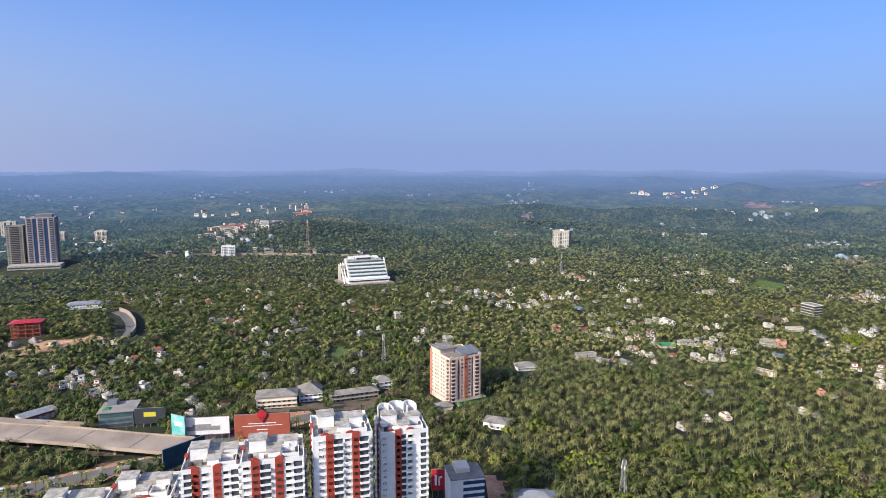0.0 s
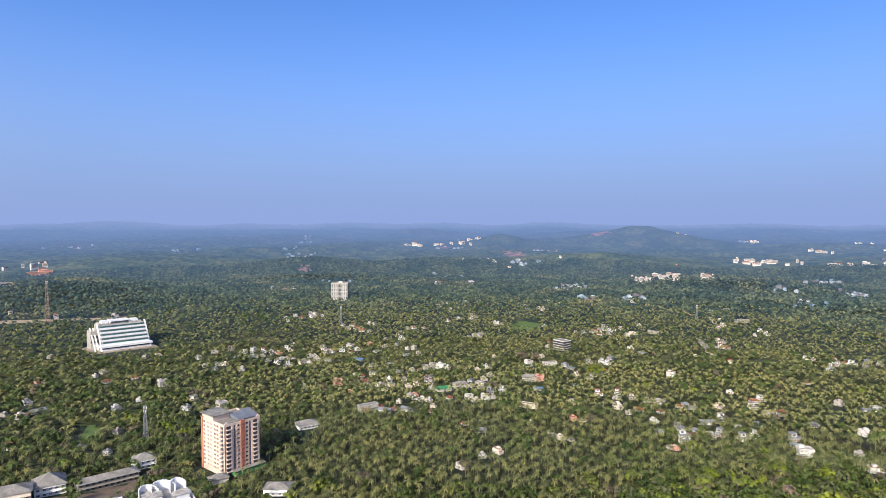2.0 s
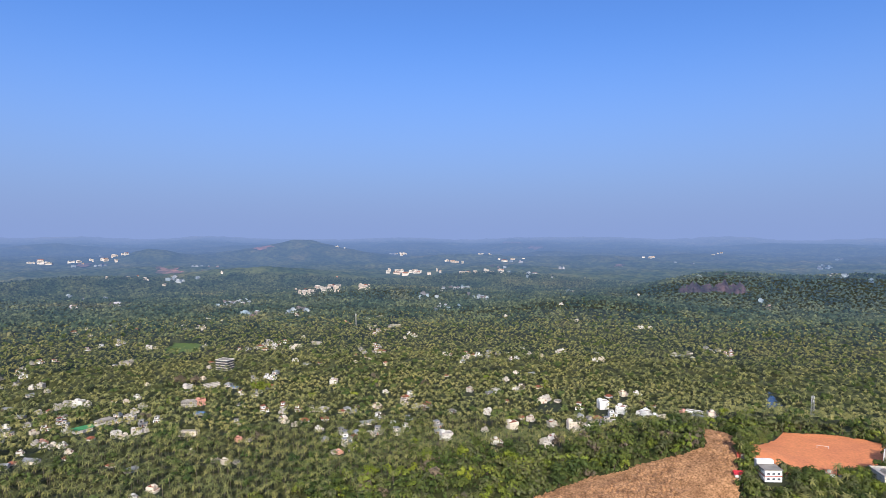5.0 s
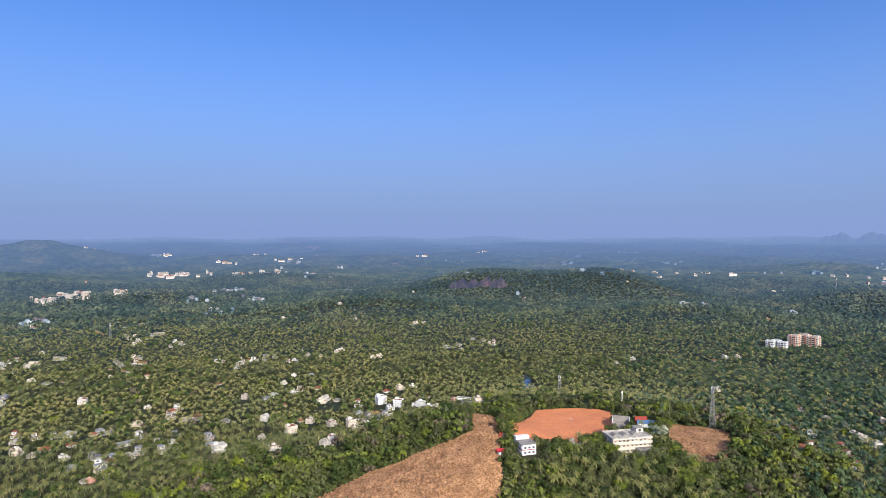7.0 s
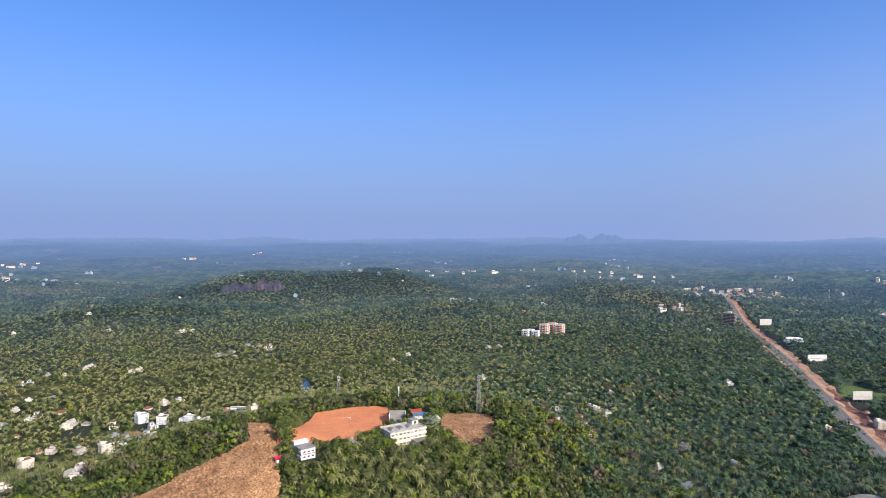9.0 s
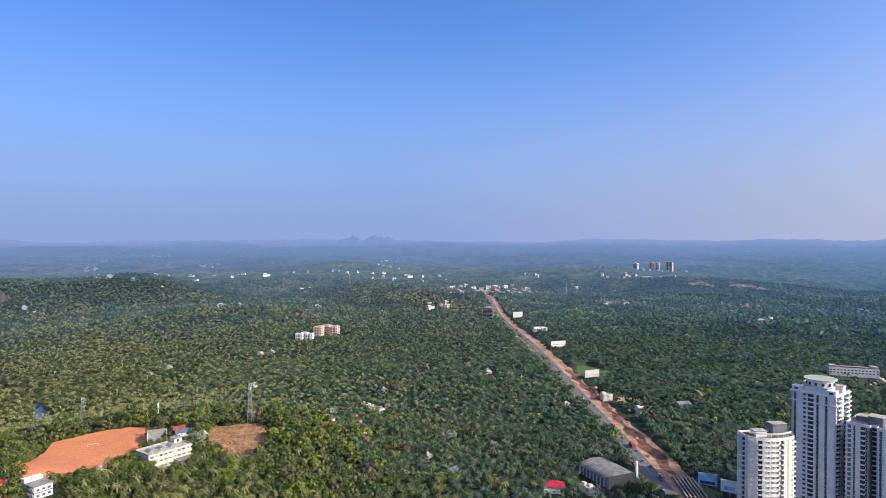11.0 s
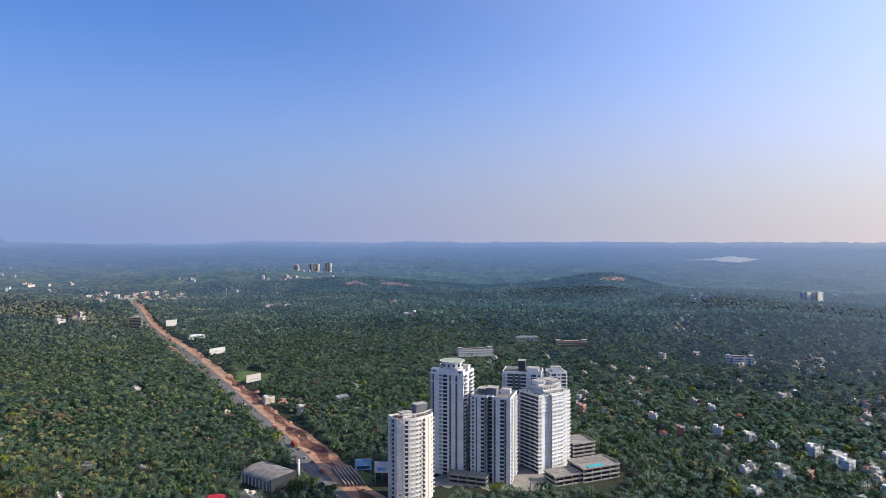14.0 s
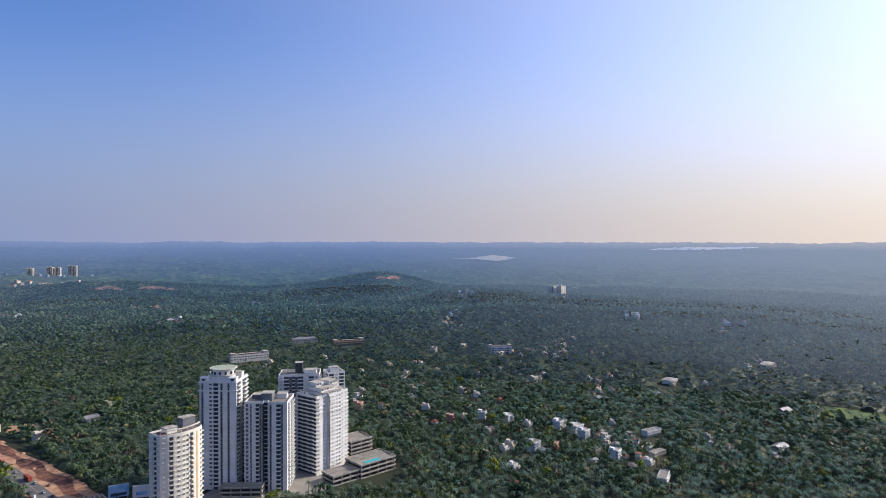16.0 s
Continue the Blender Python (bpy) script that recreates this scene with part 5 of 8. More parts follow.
        side_openings(L + 0.02, -4.5, 4.5, [0, 3.5], 2, 90)
    elif kind in "GSE":   # sheet-roofed shed
        walls([(-9, 9, -6, 6, 0, 4.2)])
        child("roof", Shape().hip(-10, 10, -7, 7, 4.2, 7.2, roof, True).mesh("roof"), root)
        openings(-9, 9, -6.02, [0.6], 4, 2.2)
        child("door", Shape().box(-1.6, 1.6, -6.06, -5.9, 0, 3.2, M_GREY).mesh("door"), root)
    elif kind == "D":    # dark-banded modern office
        walls([(-12, 12, -8, 8, 0, 15)])
        for k in range(4):
            child("glass_band", Shape().box(-12.15, 12.15, -8.15, 8.15, k * 3.7 + 0.7, k * 3.7 + 3.3, M_DARK).mesh("glass_band"), root, label="dark glass band")
        flat_roof(-12, 12, -8, 8, 15)
    elif kind == "V":    # shop building with a sign fascia
        walls([(-15, 15, -9, 9, 0, 8.5)])
        child("roof", Shape().hip(-15.6, 15.6, -9.6, 9.6, 8.5, 10.2, M_SHEET, True).mesh("roof"), root)
        child("fascia", Shape().box(-14, 14, -9.4, -9.0, 6.2, 8.3, M_RED).mesh("fascia"), root, label="red shop sign band")
        openings(-15, 15, -9.02, [0.4, 3.4], 6, 2.6)
    if rest.f:
        tagged(child("facade", rest.mesh("facade"), root), kind="stuff")


HOUSE_LABEL = {"F": "two-storey flat-roofed painted house among palms", "A": "three-storey flat-roofed house with balconies", "H": "bungalow with a clay-tile hip roof among palms",
               "B": "long building with a tiled hip roof", "C": "long pale flat-roofed building with window rows", "G": "shed with a grey sheet gable roof",
               "S": "shed with a blue sheet gable roof", "E": "shed with a green sheet gable roof", "D": "modern office with dark glass bands", "V": "shop building with a red sign band"}
TEMPLATE = {}
CITY_EDGE = [
    ("V", -34.3, 520), ("A", -26.6, 538), ("H", -30.9, 574), ("F", -35.7, 638), ("F", -33.6, 628), ("H", -27.1, 636),
    ("F", -28.1, 636), ("F", -24.9, 634), ("H", -25.2, 656), ("F", -23.2, 532), ("F", -23.7, 572), ("F", -22.0, 574),
    ("H", -20.2, 486), ("F", -31.8, 598), ("F", -34.1, 748), ("F", -32.8, 720), ("F", -29.4, 708), ("F", -35.4, 750),
    ("F", -22.9, 470), ("H", -10.3, 572), ("F", -7.7, 600), ("A", 0.5, 632), ("A", -4.2, 744), ("F", -1.8, 676),
    ("F", -5.5, 900), ("H", -8.4, 786), ("F", -9.2, 820), ("F", -6.0, 694), ("F", -2.4, 644),
]
GROVES_WEST = [
    ("F", -17.6, 946), ("F", -18.1, 828), ("F", -18.7, 742), ("F", -17.1, 706), ("F", -15.3, 702), ("F", -14.2, 686),
    ("F", -20.9, 858), ("F", -20.2, 916), ("F", -16.0, 822), ("H", -18.0, 672), ("F", -13.8, 738), ("F", -12.2, 960),
    ("F", -15.7, 914), ("F", -13.0, 826), ("F", -7.7, 674), ("H", -6.3, 792), ("F", 3.2, 912), ("F", 4.0, 872),
    ("F", 4.8, 894), ("F", 5.7, 848), ("F", 6.4, 900), ("F", 8.2, 856), ("F", 8.7, 838), ("F", 2.2, 790),
    ("F", 0.8, 824), ("F", -1.3, 872), ("F", -0.8, 822), ("F", 6.1, 1168), ("F", 6.9, 1190), ("F", 8.4, 1174),
]
VILLAGE = [
    ("F", 16.2, 618), ("H", 15.7, 594), ("G", 14.9, 588), ("F", 17.7, 632), ("F", 18.4, 624), ("F", 19.0, 622),
    ("E", 20.3, 668), ("H", 20.9, 634), ("B", 21.9, 684), ("A", 22.7, 632), ("F", 23.3, 624), ("A", 24.2, 634),
    ("F", 24.9, 638), ("A", 23.9, 684), ("F", 24.1, 716), ("F", 24.7, 734), ("A", 18.7, 770), ("H", 18.1, 766),
    ("A", 19.4, 774), ("A", 20.1, 772), ("F", 20.7, 772), ("F", 17.4, 762), ("F", 23.5, 764), ("F", 24.3, 774),
    ("B", 28.3, 718), ("A", 29.2, 718), ("S", 29.1, 680), ("C", 28.2, 608), ("F", 28.4, 552), ("F", 31.2, 516),
]
VILLAGE_BACK = [
    ("H", 32.1, 514), ("F", 30.3, 524), ("H", 22.3, 546), ("A", 11.7, 902), ("H", 11.9, 876), ("F", 12.4, 890),
    ("S", 12.6, 828), ("F", 13.6, 922), ("F", 14.9, 904), ("A", 17.6, 882), ("F", 18.0, 858), ("F", 17.0, 884),
    ("F", 13.7, 790), ("F", 12.2, 738), ("H", 12.8, 736), ("H", 13.1, 712), ("F", 15.3, 714), ("F", 17.1, 682),
    ("A", 10.6, 698), ("H", 19.2, 584), ("F", 29.9, 892), ("F", 29.4, 830), ("C", 30.1, 790), ("D", 31.2, 880), ("S", 32.0, 774),
    ("A", 28.2, 784), ("C", 23.5, 972), ("C", 13.3, 596), ("G", 16.9, 590), ("H", 14.5, 602),
]
EAST_ROW = [
    ("F", 53.1, 718), ("F", 59.7, 684), ("F", 60.1, 694), ("H", 61.1, 690), ("A", 57.0, 584), ("F", 54.8, 634),
    ("F", 60.7, 598), ("A", 62.5, 588), ("F", 62.8, 574), ("F", 63.9, 582), ("A", 65.1, 676), ("A", 66.7, 662),
    ("F", 68.3, 658), ("A", 68.8, 654), ("F", 69.6, 632), ("F", 70.2, 626), ("F", 72.0, 674), ("C", 73.0, 672),
    ("F", 74.2, 594), ("H", 65.6, 722), ("F", 66.9, 734), ("F", 60.0, 472), ("F", 60.7, 480), ("F", 60.3, 464),
    ("F", 55.6, 482), ("A", 50.9, 542), ("F", 54.5, 572), ("F", 58.7, 614),
]
VILLAGE_OUTSKIRTS = [
    ("F", 8.5, 858), ("F", 7.6, 900),
    ("F", 6.1, 848), ("F", 5.4, 886), 
    ("F", 10.6, 702), ("F", 7.5, 690), ("F", 23.6, 960), ("A", 25.2, 1094), ("F", 25.7, 1098),
    ("F", 22.4, 1390), ("F", 23.5, 1382), ("H", 24.4, 1328), ("F", 26.4, 1428), ("F", 27.2, 1360), ("A", 29.9, 1436),
    ("F", 31.0, 1404), ("F", 29.7, 1090),
]
GROVES_MID = [
    ("F", 35.3, 1022), ("A", 36.9, 1008), ("C", 37.4, 1034), ("C", 39.1, 1048), ("F", 37.9, 1118), ("F", 42.0, 1286),
    ("C", 44.9, 1394), ("C", 46.2, 1224), ("F", 44.4, 1228), ("F", 46.0, 1328), ("F", 43.7, 1376), ("F", 45.3, 852),
    ("H", 45.3, 868), ("H", 43.6, 916), ("F", 42.6, 878), ("H", 39.4, 878), ("A", 40.6, 762), ("F", 37.2, 902),
    ("F", 44.7, 658), ("F", 45.3, 714), ("H", 41.3, 646), ("F", 44.0, 558), ("F", 41.1, 516), 
    ("H", 50.9, 786),
]
GROVES_EAST = [
    ("F", 61.1, 978),
    ("F", 61.5, 992), ("F", 58.5, 952), ("F", 59.7, 944), ("H", 53.4, 932), ("F", 56.4, 770), 
    ("F", 57.3, 808), 
    ("F", 25.4, 478), ("F", 22.0, 448), ("F", 64.4, 920), ("F", 69.2, 1260),
    ("F", 68.2, 1268),
]
GROVES_FAR = [
    ("F", 40.9, 2340), ("F", 56.4, 1382), ("F", 61.4, 1460), ("F", 62.8, 1318), ("F", 68.4, 1262), ("F", 69.1, 1264),
    ("F", 65.0, 928), ("F", 63.5, 2366), ("F", 68.1, 1794), ("H", 40.7, 518), 
    ("H", 38.0, 620), ("F", 44.5, 658), ("F", 43.8, 562), ("F", 39.3, 586), ("F", 36.2, 622),
    ("F", 92.8, 1606), ("F", 95.1, 1586), ("F", 98.5, 1456), ("A", 98.9, 2088),
    ("F", 99.6, 2120), ("F", 87.4, 1920), ("F", 95.3, 1000), ("F", 96.3, 1010), ("F", 87.9, 940), ("F", 94.7, 800),
]
ROAD_SIDE = [
    ("F", 105.1, 656), ("F", 104.6, 664), ("F", 106.3, 730), ("F", 115.9, 824), ("F", 116.4, 792), ("F", 114.3, 1326),
    ("A", 129.5, 662), ("A", 126.5, 712), ("F", 123.0, 680), ("G", 132.9, 704), ("F", 134.2, 754),
    ("F", 124.8, 450), ("F", 125.3, 446), ("F", 110.4, 510), ("F", 112.5, 566), ("H", 103.6, 628), ("F", 116.4, 542),
    ("F", 131.5, 1742), ("F", 126.7, 1790), ("F", 127.2, 2040), ("F", 151.2, 1778), ("F", 141.6, 1866),
]
QUARTER_SOUTH = [
    ("A", 163.2, 626), ("A", 166.2, 636), ("H", 167.0, 598), ("A", 168.6, 626), ("F", 170.4, 614), ("A", 170.9, 542),
    ("F", 172.9, 552), ("A", 173.2, 610), ("A", 174.7, 598), ("A", 175.4, 586), ("F", 177.9, 638), ("F", 168.8, 548),
    ("F", 168.3, 540), ("F", 169.1, 494), ("H", 169.1, 464), ("A", 178.1, 534), ("H", 179.6, 516), ("F", 181.0, 528),
    ("C", 182.2, 492), ("C", 181.2, 612), ("C", 181.7, 552), ("F", 177.4, 570), ("F", 165.7, 720), ("F", 164.4, 740),
    ("H", 167.8, 704), ("F", 161.0, 670), ("H", 161.8, 618),
]
OUTSKIRTS_SOUTH = [
    ("F", 160.5, 900), ("F", 160.0, 908), ("A", 161.7, 998), ("C", 164.4, 1048), ("C", 167.8, 988), ("A", 168.8, 1016),
    ("H", 159.7, 1052), ("F", 171.4, 824), ("A", 170.9, 808), ("F", 171.9, 998), ("F", 172.9, 1062), ("F", 173.7, 1062),
    ("F", 167.8, 878), ("F", 169.6, 846), ("F", 176.7, 772), ("F", 177.9, 776), ("F", 177.4, 732), ("H", 176.2, 756),
    ("F", 166.0, 836), ("F", 182.9, 828), ("F", 185.6, 838), ("C", 190.3, 988), ("G", 191.4, 740), ("G", 191.1, 612),
    ("F", 186.2, 1634), ("F", 174.9, 1590), ("F", 182.9, 1088), ("C", 186.9, 1306), ("F", 185.8, 622), ("F", 159.2, 836),
]
TOWERS_BACK = [
    ("F", 146.3, 910), ("F", 147.0, 950), ("F", 155.1, 754),
    ("A", 154.8, 680), ("F", 155.1, 864), ("F", 156.1, 918), ("F", 157.6, 894), ("F", 153.5, 928), ("F", 151.8, 970),
    ("F", 146.6, 1668), ("F", 153.3, 1728), ("C", 131.5, 1640), ("F", 129.5, 1866), ("F", 136.2, 1812),
]
rng = random.Random(7)
QUARTERS = [("houses at the town edge", CITY_EDGE), ("houses in the western groves", GROVES_WEST), ("houses of the village", VILLAGE), ("houses of the village", VILLAGE_BACK), ("houses of the eastern row", EAST_ROW),
            ("houses round the village", VILLAGE_OUTSKIRTS), ("houses in the middle groves", GROVES_MID), ("houses in the eastern groves", GROVES_EAST),
            ("houses in the far groves", GROVES_FAR), ("houses by the highway", ROAD_SIDE), ("houses of the southern quarter", QUARTER_SOUTH),
            ("houses round the southern quarter", OUTSKIRTS_SOUTH), ("houses behind the towers", TOWERS_BACK)]

# small houses half hidden under the palms, scattered round the named ones
hidden = random.Random(23)
for quarter, rows in QUARTERS:
    for kind, az, r in [q for q in rows if q[0] in "FH"][::2]:
        if r < 1300:
            rows.append(("h", az + hidden.uniform(-1, 1) * 1600 / r, r + hidden.uniform(-60, 60)))
for quarter, rows in QUARTERS:
    for kind, az, r in rows:
        small, kind = kind == "h", "FHFG"[int(r) % 4] if kind == "h" else kind
        k = rng.random()
        wall = (M_HOUSE, M_CREAM, M_TERRACE, M_HOUSE)[int(k * 977) % 4] if not (kind in "FA" and k < (0.09 if quarter == "houses of the village" else 0.0 if quarter == "houses by the highway" else 0.07)) else M_PINK
        if quarter == "houses of the southern quarter" and wall is not M_PINK or quarter == "houses of the eastern row" and az > 62:
            wall = M_PINK if az == 72.0 else (M_WHITE, M_CREAM, M_WHITE)[int(k * 977) % 3]
        roof = M_BLUE if kind == "S" else M_GREEN if kind == "E" else M_SHEET if kind == "G" else (M_TERRACE, M_ROOF, M_TERRACE, M_TILE)[int(k * 613) % 4] if kind in "FA" else M_TILE if k < 0.75 else M_ROOF
        x, y = plan(az, r)
        turn = 180 + az + rng.choice((-35, -20, 15, 30, 40) if az < 95 else (-75, -60, -45, -30, 25) if az < 140 else (-78, -70, -62, -54, -66)) + rng.uniform(-8, 8)
        size = rng.uniform(0.45, 0.65) if small else rng.uniform(0.5, 0.72) if kind in "FH" else rng.uniform(0.6, 0.82) if kind == "A" else 1.0 if kind == "D" else rng.uniform(0.5, 0.65) if kind == "S" else rng.uniform(0.65, 0.9)
        if quarter == "houses of the southern quarter":
            size *= 1.1 if kind in "FA" else 0.9
        if quarter == "houses of the eastern row" and az > 63:
            size *= 1.05
        if quarter in ("houses in the middle groves", "houses in the eastern groves"):
            size *= 0.85
        if quarter in ("houses of the village", "houses round the village"):
            size *= 0.88
        m = pose(x, y, float(terrain(x, y)), 0, 0, 180 - turn) @ Matrix.Diagonal((size * rng.uniform(0.85, 1.2), size, size, 1))
        key = (kind, wall.name, roof.name, r < 540)
        if key not in TEMPLATE:
            ob = new({"C": "long_building", "B": "long_building", "G": "shed", "S": "shed", "E": "shed", "D": "office", "V": "shop"}.get(kind, "house"))
            house_parts(ob, kind, wall, roof, r < 540)
            label = HOUSE_LABEL[kind].replace("painted", "pink" if wall is M_PINK else "white").replace("clay-tile", "grey" if roof is M_ROOF else "clay-tile")
            tagged(ob, label, {"C": "building", "B": "building", "G": "shed", "S": "shed", "E": "shed", "D": "office building", "V": "shop"}.get(kind, "house"), quarter)
            TEMPLATE[key] = ob
            ob.matrix_basis = m
        else:
            ob = copy_thing(TEMPLATE[key], Matrix())
            ob.matrix_basis = m
            ob["group"] = quarter
        clear(az, r, 3.5 if small else 5.0 if kind in "FHA" else 10, 5 if small else r * 0.016 + 3 if r < 500 else min(40, r * (0.06 if quarter == "houses of the eastern row" else 0.05 if quarter == "houses of the southern quarter" else 0.016 if quarter in ("houses of the village", "houses round the village") else 0.022)), 5)



# many more small houses, each a few metres across, in the groves
def cottage(flat, wall, roof, seed):
    rg = random.Random(seed)
    w, d, s = rg.uniform(3.2, 4.6), rg.uniform(2.8, 3.8), Shape()
    s.box(-w, w, -d, d, -1, 3.1, wall)
    for x in (-w * 0.55, w * 0.55):
        s.box(x - 0.7, x + 0.7, -d - 0.05, -d + 0.1, 1.0, 2.3, M_GLASS)
        s.box(x - 0.9, x + 0.9, -d - 0.6, -d, 2.4, 2.55, wall)
    s.box(-0.5, 0.5, -d - 0.05, -d + 0.1, 0, 2.1, M_TILE)
    s.box(w - 0.1, w + 0.05, -0.7, 0.7, 1.0, 2.3, M_GLASS)
    if flat:
        s.box(-w - 0.4, w + 0.4, -d - 0.4, d + 0.4, 3.1, 3.35, roof)
        s.box(-w * 0.9, w * 0.2, -d * 0.3, d * 0.95, 3.35, 6.1, wall)
        s.box(-w * 0.9 - 0.4, w * 0.2 + 0.4, -d * 0.3 - 0.4, d * 0.95 + 0.4, 6.1, 6.35, roof)
        s.box(-w * 0.6, -w * 0.1, -d * 0.3 - 0.06, -d * 0.3 + 0.1, 4.2, 5.5, M_GLASS)
    else:
        s.hip(-w - 0.8, w + 0.8, -d - 0.8, d + 0.8, 3.1, 5.3, roof)
    return s


COTTAGES = [cottage(k % 3 > 0, (M_HOUSE, M_CREAM, M_WHITE, M_HOUSE, M_WHITE, M_TERRACE)[k % 6], (M_TILE, M_ROOF, M_TERRACE, M_SHEET)[k % 4], k) for k in range(12)]
rc, hamlet = random.Random(31), Shape()
for a0, a1, r0, r1, count in ((-33, -8, 560, 1100, 55), (1, 12, 780, 1300, 40), (12, 34, 640, 1500, 80), (34, 48, 560, 1500, 60), (48, 66, 570, 1100, 45), (64, 75, 900, 1500, 12), (100, 116, 550, 1000, 15), (154, 192, 520, 1300, 90)):
    hubs = [(rc.uniform(a0, a1), r0 + (r1 - r0) * rc.random() ** 1.3) for _ in range(max(3, count // 6))]
    for k in range(count):
        az, r = rc.choice(hubs)
        az, r = az + rc.gauss(0, 1) * 900 / r, r + rc.gauss(0, 24)
        x, y = plan(az, r)
        if any(math.hypot(x - cx, y - cy) < rad * 0.5 + 5 for cx, cy, rad in CLEAR) or any(len(p) and inside(np.array([x]), np.array([y]), p)[0] for p in OPEN):
            continue
        turn = 180 + az + (rc.uniform(-45, 45) if az < 140 else rc.uniform(-80, -50))
        hamlet.join(COTTAGES[rc.randrange(12)], pose(x, y, float(terrain(x, y)), 0, 0, 180 - turn) @ Matrix.Scale(rc.uniform(0.8, 1.1), 4))
        clear(az, r, 3.2, r * 0.018, 6)
tagged(new("grove_houses", hamlet.mesh("grove_houses")), "small painted houses scattered under the palms", "houses", kind="stuff")


# ---- school beside the football ground ----
def windows_along(root, x0, x1, y, z, count, wall, w=1.6):
    for x in np.linspace(x0, x1, count):
        child("window", shared(window_shape(w, 1.4, wall, M_GLASS, True), "window"), root, pose(x, y, z))


school = thing("school", "pale concrete school building with ledges and three roof humps", "school", 87.4, 466, 238)
body = Shape().box(-15, 15, -8, 9, -2, 10.0, M_CREAM)
child("wall", body.mesh("wall"), school)
for k, (z, out) in enumerate(((2.7, 1.8), (6.1, 1.2), (9.6, 0.8))):
    child("ledge", Shape().box(-15.6, 15.6, -8 - out, -8, z, z + (1.5 if k < 2 else 0.7), M_CREAM).box(-15.6, 15.6, -8 - out, -8, z - 0.25, z, M_CONC).mesh("ledge"), school, label="projecting cream parapet ledge")
for z in (0.6, 4.5, 7.9):
    for x in np.linspace(-13, 13, 9):
        child("window", shared(window_shape(1.9, 1.3, M_CREAM, M_GLASS, True), "window"), school, pose(x, -8.02, z))
for y, turn, x in ((-4, -90, -15.02), (1, -90, -15.02), (6, -90, -15.02)):
    for z in (1.2, 4.8, 8.0):
        child("window", shared(window_shape(1.6, 1.3, M_CREAM, M_GLASS, True), "window"), school, pose(x, y, z, 0, 0, turn))
f = [(-15.4, -8.6), (15.4, -8.6), (15.4, 9.4), (-15.4, 9.4)]
deck = child("roof", Shape().prism(f, 10.0, 10.3, M_TERRACE).mesh("roof"), school, label="stained pale flat roof")
child("parapet", Shape().ring(f, [(-15, -8.2), (15, -8.2), (15, 9.0), (-15, 9.0)], 10.3, 11.1, M_TERRACE).mesh("parapet"), deck)
for x in (-9.5, -2, 5.5):
    arc = [(x - 2.6 + 5.2 * k / 6, 1.5 * math.sin(math.pi * k / 6)) for k in range(7)]
    hump = Shape()
    hump.add([(a, -2.5, 10.3 + z) for a, z in arc] + [(a, 3.5, 10.3 + z) for a, z in arc], [(k, k + 1, 8 + k, 7 + k) for k in range(6)] + [tuple(range(7))[::-1], tuple(range(7, 14))], M_ROOF)
    child("roof_hump", hump.mesh("roof_hump"), school, label="dark grey curved roof hump")
child("stair_room", Shape().box(9.5, 15, 3, 9, 10.3, 13.2, M_CREAM).box(9.0, 15.6, 2.4, 9.6, 13.2, 13.5, M_CONC).box(11.2, 13.2, 2.95, 3.1, 10.6, 12.6, M_DARK).mesh("stair_room"), school)
wing = child("wing", Shape().box(2, 19, -17, -9.8, -2, 3.6, M_CREAM).mesh("wing"), school, label="low cream side wing")
child("wing_roof", Shape().box(1.4, 19.6, -17.6, -9.6, 3.6, 3.95, M_ROOF).mesh("wing_roof"), wing)
for x in np.linspace(4, 17, 5):
    child("window", shared(window_shape(1.6, 1.2, M_CREAM, M_GLASS, True), "window"), wing, pose(x, -17.02, 1.2))
yard_wall = thing("yard_wall", "low white wall in front of the school", "wall", 86.9, 443, 250)
child("panel", Shape().box(-7, 7, -0.2, 0.2, -1, 2.6, M_WHITE).box(-7.2, 7.2, -0.3, 0.3, 2.6, 2.8, M_TERRACE).mesh("panel"), yard_wall)
little = thing("red_roof_shed", "small white shed with a red tile roof", "shed", 76.2, 411, 240)
child("wall", Shape().box(-2.4, 2.4, -2, 2, -1, 2.6, M_WHITE).mesh("wall"), little)
child("roof", Shape().hip(-3, 3, -2.6, 2.6, 2.6, 4.4, M_REDSHEET, True).mesh("roof"), little)
clear(76.2, 411, 4, 6)
red_wall = thing("red_wall", "red painted wall behind the school", "wall", 88.6, 532, 250)
child("panel", Shape().box(-5, 5, -0.3, 0.3, 0, 6.5, M_RED).mesh("panel"), red_wall)
clear(87.4, 466, 19, 6), clear(87.6, 447, 9, 6), clear(86.9, 443, 6, 6)
stand = thing("grandstand", "stepped concrete spectator stand", "grandstand", 86.9, 516, 268)
for k in range(11):
    child("step", Shape().box(-6.4, 6.4, -8 + k * 1.3, -6.7 + k * 1.3, 0, 0.7 + k * 0.75, M_CONC).mesh("step"), stand)
for x in (-6.8, 6.4):
    child("side_wall", Shape().box(x, x + 0.4, -6.2, 6, 0, 7.8, M_WHITE).mesh("side_wall"), stand)
clear(86.9, 516, 13, 14)
annex = thing("school_annex", "white two-storey annex with red band", "school", 78.5, 418, 233)
child("wall", Shape().box(-5, 5, -5, 9, 0, 7, M_WHITE).mesh("wall"), annex)
child("band", Shape().box(-5.1, 5.1, -5.1, 9.1, 3.3, 3.8, M_RED).mesh("band"), annex, label="red painted storey band")
child("roof", Shape().box(-5.5, 5.5, -5.5, 5.0, 7, 7.4, M_ROOF).mesh("roof"), annex)
child("upper_wall", Shape().box(-5, 5, 5.4, 9, 7, 9.4, M_WHITE).mesh("upper_wall"), annex)
